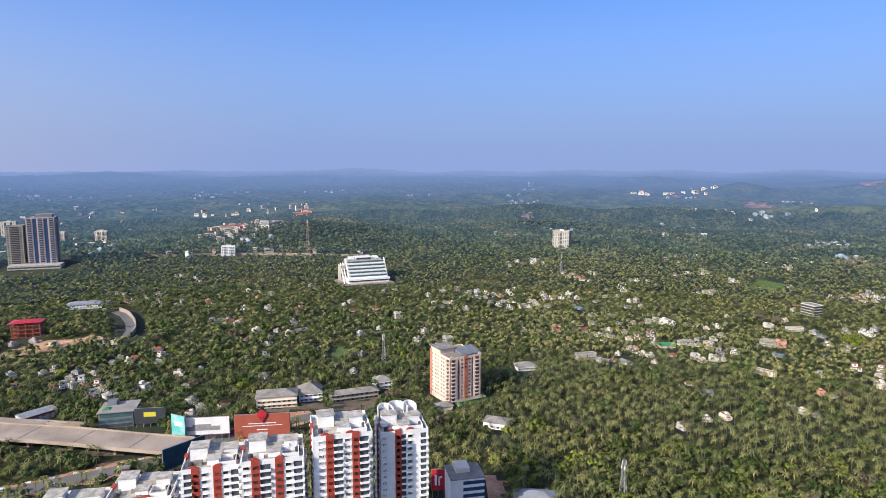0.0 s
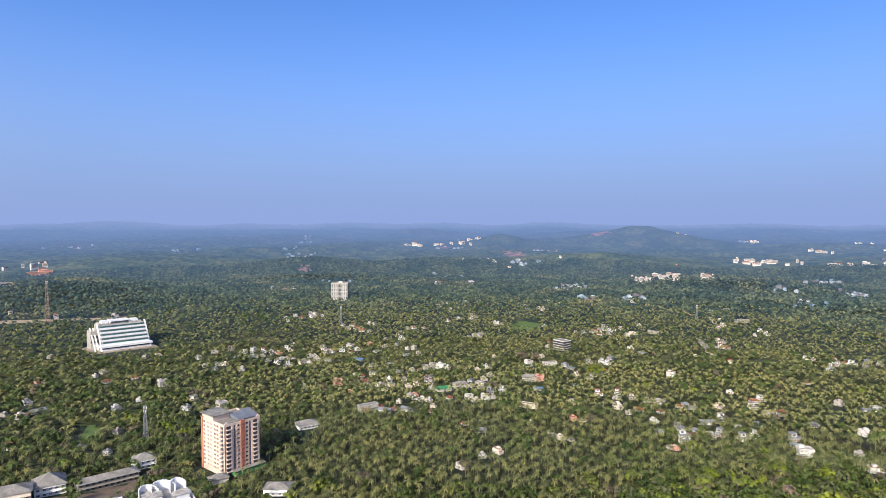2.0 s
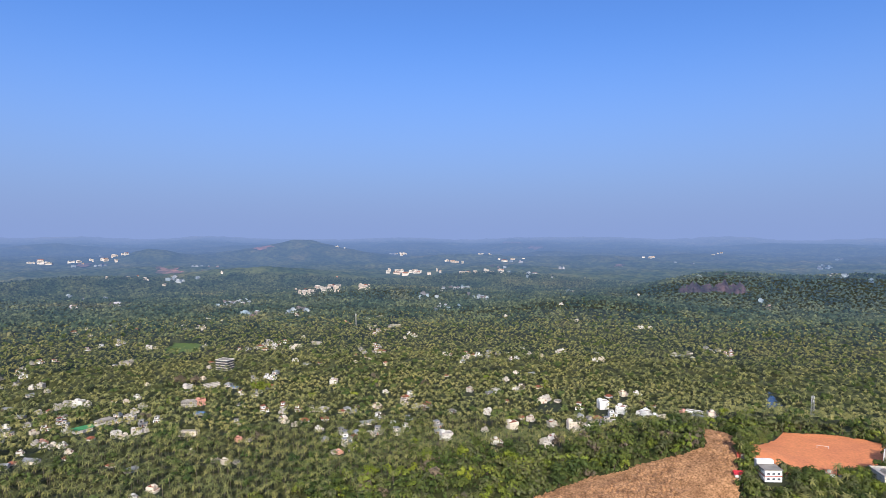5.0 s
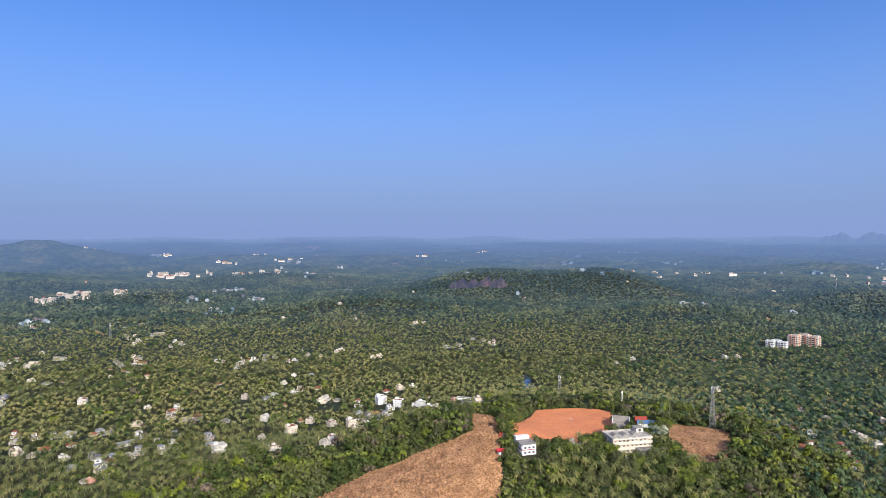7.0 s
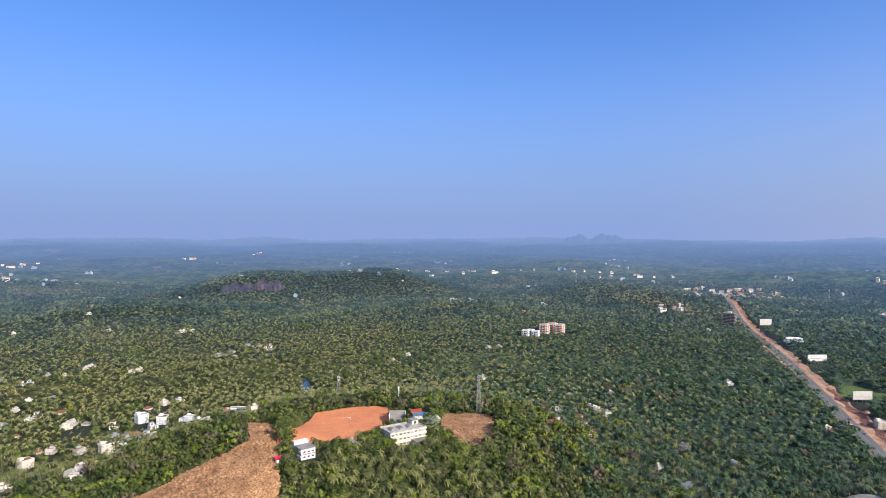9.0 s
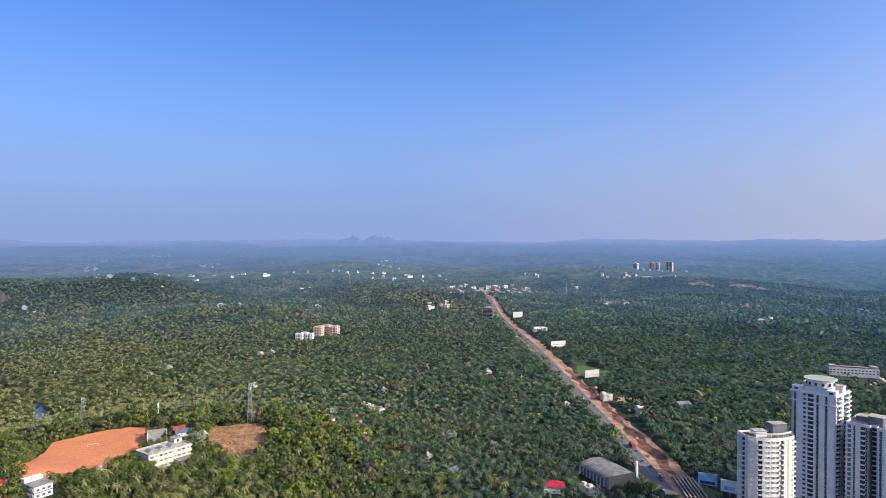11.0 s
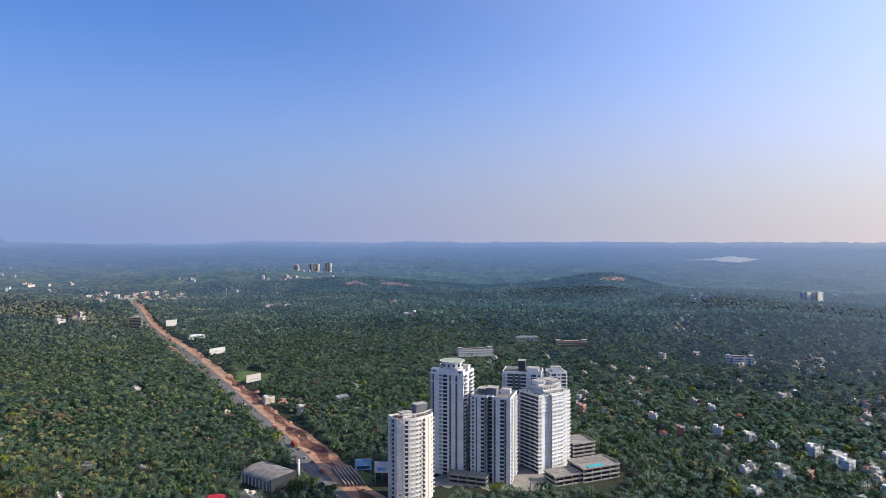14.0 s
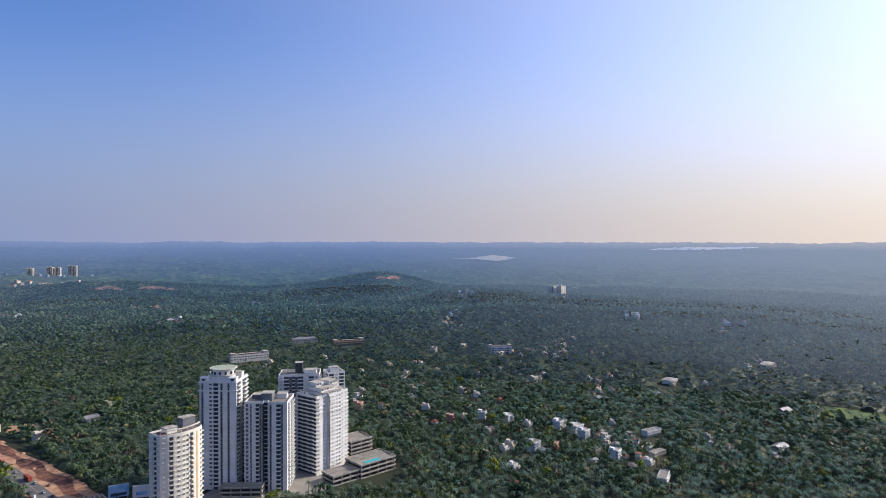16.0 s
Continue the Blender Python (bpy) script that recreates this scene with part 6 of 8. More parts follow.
for z in (1.2, 4.4):
    windows_along(annex, -3, 3, -5.12, z, 3, M_WHITE)
    for y in (-3, 0, 3, 6):
        child("window", shared(window_shape(1.6, 1.4, M_WHITE, M_GLASS, True), "window"), annex, pose(-5.02, y, z, 0, 0, -90))
clear(78.5, 418, 10, 6)
gate = thing("entrance_stand", "long red painted stand with concrete steps", "stand", 76.6, 438, 262)
child("wall", Shape().box(-3.0, -1.8, -11, 11, 0, 3.6, M_RED).mesh("wall"), gate)
for k in range(4):
    child("step", Shape().box(-1.8 + k * 1.1, -0.7 + k * 1.1, -11, 11, 0, 2.4 - 0.6 * k, M_RED if k == 0 else M_CONC).mesh("step"), gate)
shed = thing("blue_roof_shed", "white shed with a blue sheet roof", "shed", 89.0, 526, 262)
child("wall", Shape().box(-6, 6, -4, 4, 0, 3.6, M_WHITE).mesh("wall"), shed)
child("roof", Shape().hip(-6.8, 6.8, -4.8, 4.8, 3.6, 5.4, M_BLUE, True).mesh("roof"), shed)
clear(89.0, 526, 9, 10)
w0, w1 = plan(80.3, 431), plan(85.3, 472)
wall_ob = thing("boundary_wall", "low white wall along the football ground", "wall", 82.8, 450.6, 180 - math.degrees(math.atan2(w1[1] - w0[1], w1[0] - w0[0])))
for k in range(11):
    child("panel", Shape().box(-27.5 + k * 5, -22.6 + k * 5, -0.2, 0.2, -0.5, 2.2, M_WHITE).mesh("panel"), wall_ob)
spire = thing("shrine_spire", "small white shrine spire among trees", "spire", 87.0, 606, 262)
child("tower", Shape().box(-0.7, 0.7, -0.7, 0.7, 0, 9, M_WHITE, 0.2).mesh("tower"), spire)
child("cap", Shape().hip(-0.9, 0.9, -0.9, 0.9, 9, 11.5, M_WHITE).mesh("cap"), spire)
clear(87.0, 606, 4, 14)
goal = thing("goal_post", "white football goal frame", "goal", 82.2, 524, 255)
child("frame", Shape().tube((-3.6, 0, 0), (-3.6, 0, 2.4), 0.1, 0.1, M_WHITE).tube((3.6, 0, 0), (3.6, 0, 2.4), 0.1, 0.1, M_WHITE).tube((-3.6, 0, 2.4), (3.6, 0, 2.4), 0.1, 0.1, M_WHITE).mesh("frame"), goal)


def lattice_mast(name, label, az, r, h, base=2.0, tip=0.5, mat=M_STEEL, panels=True):
    """A four-legged lattice mast with bracing and antenna panels."""
    root = thing(name, label, "mast", az, r, 180 + az + 20)
    c = [(-1, -1), (1, -1), (1, 1), (-1, 1)]
    n = max(6, int(h / 3.2))
    for x, y in c:
        child("leg", Shape().tube((x * base, y * base, 0), (x * tip, y * tip, h), 0.13, 0.08, mat, 4).mesh("leg"), root)
    s = Shape()
    for k in range(n):
        t0, t1 = k / n, (k + 1) / n
        b0, b1 = base + (tip - base) * t0, base + (tip - base) * t1
        for (x0, y0), (x1, y1) in zip(c, c[1:] + c[:1]):
            s.tube((x0 * b0, y0 * b0, h * t0), (x1 * b1, y1 * b1, h * t1), 0.07, 0.07, mat, 3)
            s.tube((x1 * b0, y1 * b0, h * t0), (x0 * b1, y0 * b1, h * t1), 0.07, 0.07, mat, 3)
            s.tube((x0 * b1, y0 * b1, h * t1), (x1 * b1, y1 * b1, h * t1), 0.07, 0.07, mat, 3)
    tagged(child("bracing", s.mesh("bracing"), root), kind="stuff")
    if panels:
        for k in range(6):
            a = k * math.tau / 6
            child("antenna", Shape().box(-0.2, 0.2, -0.12, 0.12, 0, 2.2, M_WHITE).mesh("antenna"), root,
                  pose((tip + 0.7) * math.cos(a), (tip + 0.7) * math.sin(a), h - 2.6 - (k % 2) * 3.0, 0, 0, math.degrees(a) + 90))
    child("rod", Shape().tube((0, 0, h - 0.2), (0, 0, h + 3), 0.06, 0.04, mat, 4).mesh("rod"), root)
    clear(az, r, 5, 6)
    return root


lattice_mast("mobile_mast", "grey steel lattice phone mast beside the hill school", 94.4, 544, 34)
lattice_mast("mobile_mast", "grey steel lattice phone mast behind the hill", 78.9 + 2.6, 640, 24)
lattice_mast("mobile_mast", "grey lattice phone mast among near palms", 17.1, 336, 24, 1.8)
lattice_mast("radio_mast", "tall red and white lattice radio mast", -12.35, 1240, 80, 4.2, 0.6, M_MASTRED)
lattice_mast("mobile_mast", "slim grey phone mast in the groves", 10.9, 1080, 34)
lattice_mast("mobile_mast", "slim grey phone mast by the road", -5.6, 560, 32)
lattice_mast("mobile_mast", "slim grey phone mast in the groves", 42.6, 1180, 32)
lattice_mast("mobile_mast", "grey phone mast near the road junction", 123.0, 1960, 40)
lattice_mast("mobile_mast", "slim grey phone mast in far groves", 103.2, 1960, 40)


# ---- hoardings ----
def hoarding(label, az, r, facing, w, h, legs, face, bars=()):
    root = thing("hoarding", label, "billboard", az, r, facing, "roadside hoardings")
    panel = child("panel", Shape().box(-w / 2, w / 2, -0.25, 0.25, legs, legs + h, face).mesh("panel"), root)
    child("frame", Shape().box(-w / 2 - 0.2, w / 2 + 0.2, 0.25, 0.6, legs - 0.2, legs + h + 0.2, M_STEEL).mesh("frame"), root)
    for x in np.linspace(-w / 2 + 0.6, w / 2 - 0.6, max(3, int(w / 4))):
        child("post", Shape().tube((x, 0.5, 0), (x, 0.5, legs + h), 0.16, 0.16, M_STEEL, 5).tube((x, 3.0, 0), (x, 0.6, legs + h * 0.7), 0.1, 0.1, M_STEEL, 4).mesh("post"), root)
    for x0, x1, z0, z1, mat in bars:
        child("print", Shape().box(x0 * w, x1 * w, -0.3, -0.25, legs + z0 * h, legs + z1 * h, mat).mesh("print"), panel)
    clear(az, r, w * 0.4, 26)
    return root


hoarding("red hoarding with unreadable white lines and a red marker", -16.9, 406, 172, 35, 16, 5, M_BOARD, [(-0.25, 0.25, 0.60, 0.635, M_WHITE), (-0.36, 0.36, 0.50, 0.53, M_WHITE), (-0.1, 0.1, 0.33, 0.37, M_WHITE), (-0.05, 0.05, 0.22, 0.24, M_WHITE)])
marker = thing("map_marker", "red drop-shaped marker sign on the hoarding", "sign", -16.9, 405.2, 172, z=float(terrain(*plan(-16.9, 405.2))) + 15.5)
s = Shape().tube((0, -0.4, 5.5), (0, 0.4, 5.5), 3.0, 3.0, M_REDSHEET, 20)
s.add([(-2.6, -0.4, 4.2), (2.6, -0.4, 4.2), (0, -0.4, 0), (-2.6, 0.4, 4.2), (2.6, 0.4, 4.2), (0, 0.4, 0)], [(0, 2, 1), (3, 4, 5), (0, 3, 5, 2), (1, 2, 5, 4), (0, 1, 4, 3)], M_REDSHEET)
child("drop", s.mesh("drop"), marker)
hoarding("white hoarding with a faded building picture", -21.7, 420, 172, 29, 11.5, 6, M_WHITE, [(-0.45, 0.3, 0.25, 0.5, M_STEEL), (-0.3, 0.1, 0.5, 0.62, M_CONC)])
hoarding("teal hoarding beside the white one", -24.0, 424, 205, 12, 14, 6, M_TEAL, [(-0.3, 0.3, 0.5, 0.7, M_WHITE)])
hoarding("black hoarding with a yellow panel", -26.2, 462, 172, 20, 11, 3, M_DARK, [(-0.2, 0.2, 0.45, 0.75, M_YELLOW)])
hoarding("dark navy hoarding by the flyover end", -23.6, 389, 128, 27, 13, 3, M_NAVY, [(0.1, 0.3, 0.4, 0.75, M_CONC)])
hoarding("red upright sign with a white mark", -0.45, 322, 180, 7.5, 12, 5, M_REDSHEET, [(-0.25, -0.1, 0.25, 0.75, M_WHITE), (0.02, 0.28, 0.6, 0.7, M_WHITE), (0.02, 0.14, 0.25, 0.7, M_WHITE)])
hoarding("blank white hoarding beside the highway", 125.25, 808, 270, 21, 9, 4, M_HOUSE, [(-0.4, 0.4, 0.3, 0.36, M_CONC)])
hoarding("blank white hoarding beside the highway", 122.25, 1012, 270, 27, 9, 5, M_HOUSE, [(-0.4, 0.2, 0.4, 0.46, M_CONC)])
hoarding("blue and white hoarding below the towers", 134.9, 466, 315, 12, 8, 8, M_SKYBLUE, [(-0.4, 0.4, 0.1, 0.35, M_NAVY)])
hoarding("white hoarding with blue picture below the towers", 136.6, 459, 325, 11, 8, 8, M_WHITE, [(-0.3, 0.3, 0.2, 0.5, M_SKYBLUE)])
hoarding("pale hoarding beside the highway", 118.6, 1395, 272, 23, 12, 8, M_HOUSE)

# ---- flyover at the town edge ----
fly = densify([(-45.6, 588), (-36.8, 488), (-32.4, 454), (-27.8, 422), (-23.0, 398)], 8.0)
fz = 9.0
tagged(ribbon("flyover_deck", fly, -11, 11, fz, M_DECK, 0.0, 1.6), "raw concrete flyover deck still unfinished", "flyover", kind="structure")
tagged(ribbon("flyover_parapet", fly, -11.3, -10.7, fz + 1.0, M_DECK, 0.0, 2.4), "raw concrete flyover parapet", "parapet", kind="structure")
tagged(ribbon("flyover_parapet", fly, 10.7, 11.3, fz + 1.0, M_DECK, 0.0, 2.4), "raw concrete flyover parapet", "parapet", kind="structure")
fly2 = densify([(-45, 606), (-39, 530), (-36.0, 499), (-34.0, 484)], 8.0)
tagged(ribbon("flyover_ramp", fly2, -9, 9, 8.0, M_DECK, 0.0, 1.6), "raw concrete ramp with bare beams", "flyover", kind="structure")
for k in range(4, len(fly) - 2, 5):
    d = (fly[k + 1] - fly[k - 1]) / np.hypot(*(fly[k + 1] - fly[k - 1]))
    joint = new("expansion_joint", Shape().box(-10.6, 10.6, -0.25, 0.25, 0, 0.06, M_DARK).mesh("expansion_joint"))
    joint.matrix_basis = pose(fly[k][0], fly[k][1], float(terrain(*fly[k])) + fz + 0.01, 0, 0, math.degrees(math.atan2(d[1], d[0])) + 90)
    tagged(joint, "dark expansion joint across the flyover deck", "joint", kind="structure")
beam = Shape().box(-13, 13, -0.5, 0.5, 0, 1.5, M_DECK).box(-13, 13, -0.8, 0.8, 1.5, 1.8, M_DECK).mesh("bare_girder")
for k in range(5):
    d = fly2[-1] - fly2[-3]
    d = d / np.hypot(*d)
    c = fly2[-1] + d * 13 + np.array((d[1], -d[0])) * (-7.2 + 3.6 * k)
    ob = new("bare_girder", beam)
    ob.matrix_basis = pose(c[0], c[1], float(terrain(*c)) + 6.2, 0, 0, math.degrees(math.atan2(d[1], d[0])))
    tagged(ob, "bare concrete girder spanning the unfinished ramp", "girder", "girders of the ramp")
beam_pier = Shape().box(-9, 9, -1.2, 1.2, 5.0, 6.2, M_DECK).box(-2, 2, -0.9, 0.9, 0, 5.0, M_DECK).mesh("girder_pier")
c = fly2[-1] + d * 24
ob = new("girder_pier", beam_pier)
ob.matrix_basis = pose(c[0], c[1], float(terrain(*c)), 0, 0, math.degrees(math.atan2(d[1], d[0])) + 90)
tagged(ob, "raw concrete pier under the bare girders", "pier", "flyover piers")
CLEAR.append((*(fly2[-1] + d * 13), 15.0))
kiosk = thing("red_kiosk", "tall red-brown advertising kiosk by the town road", "kiosk", -28.4, 386, 165)
child("body", Shape().box(-2.6, 2.6, -2.2, 2.2, 0, 8.5, M_BOARD).mesh("body"), kiosk)
child("roof", Shape().box(-2.9, 2.9, -2.5, 2.5, 8.5, 8.9, M_CONC).mesh("roof"), kiosk)
rb = random.Random(41)
barrier = Shape().box(-1.5, 1.5, -0.3, 0.3, 0, 0.35, M_WHITE).box(-1.5, 1.5, -0.15, 0.15, 0.35, 0.95, M_WHITE).mesh("road_barrier")
for k in range(8, len(near_line) - 3, 1):
    d = near_line[k + 1] - near_line[k - 1]
    d = d / np.hypot(*d)
    c = near_line[k] + np.array((d[1], -d[0])) * (-7.2 + rb.uniform(-0.4, 0.4))
    ob = new("road_barrier", barrier)
    ob.matrix_basis = pose(c[0], c[1], float(terrain(*near_line[k])) + 0.55, 0, 0, math.degrees(math.atan2(d[1], d[0])) + rb.uniform(-8, 8))
    tagged(ob, "white concrete barrier at the road works", "barrier", "barriers along the town road")
pier = Shape().box(-8, 8, -1.0, 1.0, fz - 3.2, fz - 1.7, M_DECK).box(-2.2, 2.2, -0.9, 0.9, 0, fz - 3.2, M_DECK).mesh("flyover_pier")
for k in range(3, len(fly) - 1, 4):
    d = fly[k + 1] - fly[k - 1]
    ob = new("flyover_pier", pier)
    ob.matrix_basis = pose(fly[k][0], fly[k][1], float(terrain(*fly[k])) + 0.0, 0, 0, math.degrees(math.atan2(d[1], d[0])) + 90)
    tagged(ob, "raw concrete hammerhead pier under the flyover", "pier", "flyover piers")
for a in np.arange(-46, -22, 1.2):
    r = np.interp(a, [-45.6, -36.8, -32.4, -27.8, -23.0], [588, 488, 454, 422, 398])
    clear(a, r, 14)
    if a < -32:
        clear(a, r + 24, 11)

# ---- singular buildings of the town edge ----
hall = thing("arched_hall", "grey arched-roof hall beside the highway", "hall", 126.6, 478, 268)
s, n = Shape(), 12
arc = [(-13 * math.cos(math.pi * k / n), 4.2 * math.sin(math.pi * k / n)) for k in range(n + 1)]
vs = [(x, -17, 6 + z) for x, z in arc] + [(x, 17, 6 + z) for x, z in arc]
s.add(vs, [(k, k + 1, n + 2 + k, n + 1 + k) for k in range(n)] + [tuple(range(n + 1))[::-1], tuple(range(n + 1, 2 * n + 2))], M_ROOF)
child("roof", s.mesh("roof"), hall)
# solid wall coloured dark so the sides read as open and shaded
child("wall", Shape().box(-12.5, 12.5, -16.5, 16.5, 0, 6.0, M_GREY).mesh("wall"), hall)
for k in range(9):
    child("buttress", Shape().box(-13.2, -12.5, -16.4 + k * 4.1 - 0.35, -16.4 + k * 4.1 + 0.35, 0, 6.0, M_CREAM).mesh("buttress"), hall, label="pale concrete buttress")
# dark panel paints the shade inside the open gable
child("front", Shape().box(-13.4, 13.4, -18, -17, 0, 9, M_DARK).mesh("front"), hall, label="dark front panel in place of the open, shaded gable")
child("spire", Shape().box(11, 13, -19, -17, 0, 17, M_WHITE, 0.4).mesh("spire"), hall, label="slim white corner spire")
clear(126.6, 478, 20, 30)
mod = thing("corner_office", "modern glass corner office with grey panels", "office building", 2.1, 316, 168)
child("wall", Shape().box(-9, 9, -8, 8, 0, 19, M_WHITE).mesh("wall"), mod)
for k in range(5):
    child("glass_band", Shape().box(-2.5, 9.3, -8.3, 3, 1.6 + k * 3.6, 3.4 + k * 3.6, M_BLUEGLASS).mesh("glass_band"), mod, label="blue glass band")
child("roof", Shape().box(-9.4, 9.4, -8.5, 8.5, 19, 19.6, M_ROOF).box(-5, 2.5, -2, 7, 19.6, 22.2, M_CREAM).mesh("roof"), mod)
clear(2.1, 316, 18, 20)
grey_shop = thing("grey_shop", "grey three-storey showroom with green tarpaulin", "shop", -28.5, 482, 165)
child("wall", Shape().box(-11, 11, -10, 10, 0, 11, M_GREY).mesh("wall"), grey_shop)
for k in range(3):
    child("glass_band", Shape().box(-10, 10, -10.25, -10, 0.8 + k * 3.5, 2.8 + k * 3.5, M_TINT if k else M_GLASS).mesh("glass_band"), grey_shop)
child("roof", Shape().box(-12, 12.5, -11, 11, 11, 11.6, M_CONC).mesh("roof"), grey_shop)
child("tarpaulin", Shape().hip(-10, -4, -6, 0, 11.6, 13.0, M_GREEN).mesh("tarpaulin"), grey_shop, label="green tarpaulin")
child("stair_room", Shape().box(-8, -2, 3, 9, 11.6, 14.6, M_GREY).mesh("stair_room"), grey_shop)
clear(-28.5, 482, 17, 20)


def long_hall(name, label, az, r, facing, w, d, h, roof_h, wall, roof, gallery=True):
    root = thing(name, label, "building", az, r, facing)
    child("wall", Shape().box(-w / 2, w / 2, -d / 2, d / 2, 0, h, wall).mesh("wall"), root)
    child("roof", Shape().hip(-w / 2 - 1, w / 2 + 1, -d / 2 - 1.2, d / 2 + 1.2, h, h + roof_h, roof).mesh("roof"), root)
    for z in np.arange(0, h - 2.4, 3.3):
        windows_along(root, -w / 2 + 2, w / 2 - 2, -d / 2 - 0.02, z + 1.0, int(w / 3.6), wall, 1.8)
        if gallery:
            child("gallery", Shape().box(-w / 2, w / 2, -d / 2 - 1.6, -d / 2, z + 2.9, z + 3.1, wall).mesh("gallery"), root)
    clear(az, r, w * 0.45, 24)
    return root


long_hall("institution", "large institution with grey sheet roofs and galleries", -15.5, 478, 168, 30, 16, 9, 3.5, M_CREAM, M_ROOF)
long_hall("hip_roof_hall", "white hall with a dark hip roof", -12.5, 488, 165, 18, 18, 7, 6, M_WHITE, M_ROOF)
long_hall("market_row", "long low market row with brown roofs", -8.5, 482, 160, 38, 11, 6, 2.6, M_CONC, M_ROOF)
long_hall("brown_roof_house", "house with a brown sheet hip roof", 7.8, 556, 170, 18, 12, 4, 3, M_WHITE, M_ROOF)
long_hall("gabled_house", "white house with a grey hip roof", -5.8, 508, 160, 15, 12, 6.5, 4, M_WHITE, M_ROOF)
long_hall("white_villa", "white villa with grey roof in the trees", 5.2, 424, 200, 17, 11, 5, 2.5, M_WHITE, M_ROOF)
long_hall("roadside_roof", "low building with a grey sheet roof", 9.0, 321, 190, 22, 13, 5, 3, M_CREAM, M_SHEET)
works = thing("open_works", "open brick-red frame building with a bright red flat roof", "building", -34.4, 786, 160)
for k in range(4):
    child("slab", Shape().box(-14, 14, -9, 9, k * 4.2, k * 4.2 + 0.5, M_TILE).mesh("slab"), works)
child("core", Shape().box(-12, 12, -5, 8, 0, 14, M_BOARD).mesh("core"), works)
for x in (-13, -6.5, 0, 6.5, 13):
    child("column", Shape().box(x - 0.5, x + 0.5, -8.8, -7.8, 0, 16, M_TILE).mesh("column"), works)
child("roof", Shape().hip(-15.5, 15.5, -10.5, 10.5, 16, 18.2, M_REDSHEET).mesh("roof"), works, label="bright red low roof")
clear(-34.4, 786, 16, 24)
long_hall("blue_white_works", "low blue and white works building", -30.4, 905, 160, 40, 18, 6, 3, M_WHITE, M_SHEET, False)
long_hall("showroom", "white roadside showroom with blue front", 120.6, 1225, 290, 30, 18, 6, 2.5, M_WHITE, M_WHITE, False)
for name, lab, az, r, facing, w, h, wall, roof in [
        ("sheet_roof_works", "long works hall with a blue-grey sheet roof", 141.5, 1650, 315, 70, 5, M_WHITE, M_SHEET),
        ("grey_roof_hall", "low hall with a pale grey roof", 190.2, 1000, 290, 26, 6, M_WHITE, M_TERRACE),
        ("grey_roof_hall", "low hall with a pale grey roof", 182.7, 842, 290, 18, 5, M_WHITE, M_TERRACE)]:
    long_hall(name, lab, az, r, facing, w, 14, h, 2.0, wall, roof, False)
    for k in (-0.35, 0, 0.35):
        clear(az + math.degrees(k * w * 0.8 / r), r, 9, 48)
for name, lab, az, r, facing, w, d, sides, floors, pal in [
        ("long_school", "long cream three-storey institution with window rows", 145.2, 968, 312, 56, 13, "wwwwwwwwwwwwww", 3, dict(CREAM, wall=M_IVORY)),
        ("long_hostel", "long pale two-storey hostel with a grey sheet roof", 150.0, 1130, 318, 44, 12, "wwwwwbwwwww", 2, CREAM),
        ("brown_hostel", "long brown hostel with dark open galleries", 153.9, 1085, 318, 54, 13, "bbbbbbbbbbbb", 2, dict(CREAM, wall=M_TAN)),
        ("white_flats", "white three-storey flats in the southern groves", 167.8, 1005, 338, 36, 13, "wbwwbwwbw", 3, WHITE)]:
    root, top = tower(name, lab, az, r, facing, rect(w, d), [sides, "ww", "ww", "ww"], floors, pal, 3.4, category="building")
    if name == "long_hostel":
        child("sheet_roof", Shape().hip(-w / 2 - 0.6, w / 2 + 0.6, -d / 2 - 0.6, d / 2 + 0.6, top + 1.4, top + 3.6, M_SHEET).mesh("sheet_roof"), root)
    else:
        roof_room(root, -w * 0.42, 0, top, w * 0.12, d * 0.8, 3.2, M_FLATS, "stair_room")
        roof_room(root, w * 0.42, 0, top, w * 0.13, d * 0.8, 3.6, M_FLATS, "stair_room")
        roof_room(root, 0, 2, top, w * 0.5, d * 0.35, 1.7, M_TILE, "roof_shelter")
    for k in (-0.4, -0.2, 0, 0.2, 0.4):
        clear(az + math.degrees(k * w * 0.9 / r), r, 9, 44)
root, top = tower("river_road_flats", "white five-storey flats by the river road", -19.2, 1325, 165, rect(26, 16), ["wbwwbw", "wbw", "ww", "wbw"], 6, WHITE, 3.2, category="flats")
roof_room(root, 0, 1, top, 9, 7, 3, M_WHITE)
clear(-19.2, 1325, 18, 50)
long_hall("red_roof_house", "white house with a bright red sheet roof", 121.85, 446, 300, 14, 9, 5, 3, M_WHITE, M_REDSHEET, False)
blue = thing("blue_canopy", "bright blue roadside canopy", "canopy", 119.9, 1262, 290)
child("roof", Shape().box(-9, 9, -7, 7, 5, 6, M_BLUE).mesh("roof"), blue)
for x, y in ((-7, -5), (7, -5), (7, 5), (-7, 5)):
    child("post", Shape().tube((x, y, 0), (x, y, 5), 0.25, 0.25, M_WHITE).mesh("post"), blue)

# brown courtyard flats in the forest
GROUP = "brown courtyard flats"
BROWN = dict(wall=M_CREAM, accent=M_PINK, core=M_GREY, grey=M_TILE, glass=M_GLASS)
for az, r, w in [(100.4, 1165, 15), (101.1, 1180, 17), (101.8, 1168, 14)]:
    root, top = tower("courtyard_flats", "brown and cream low-rise flats in the forest", az, r, 300, rect(w, 16), ["wSbSw", "wSw", "ww", "wSw"], 5, BROWN, 3.1, GROUP)
    roof_room(root, 2, 1, top, 7, 6, 3, M_CREAM)
    clear(az, r, 18, 36)
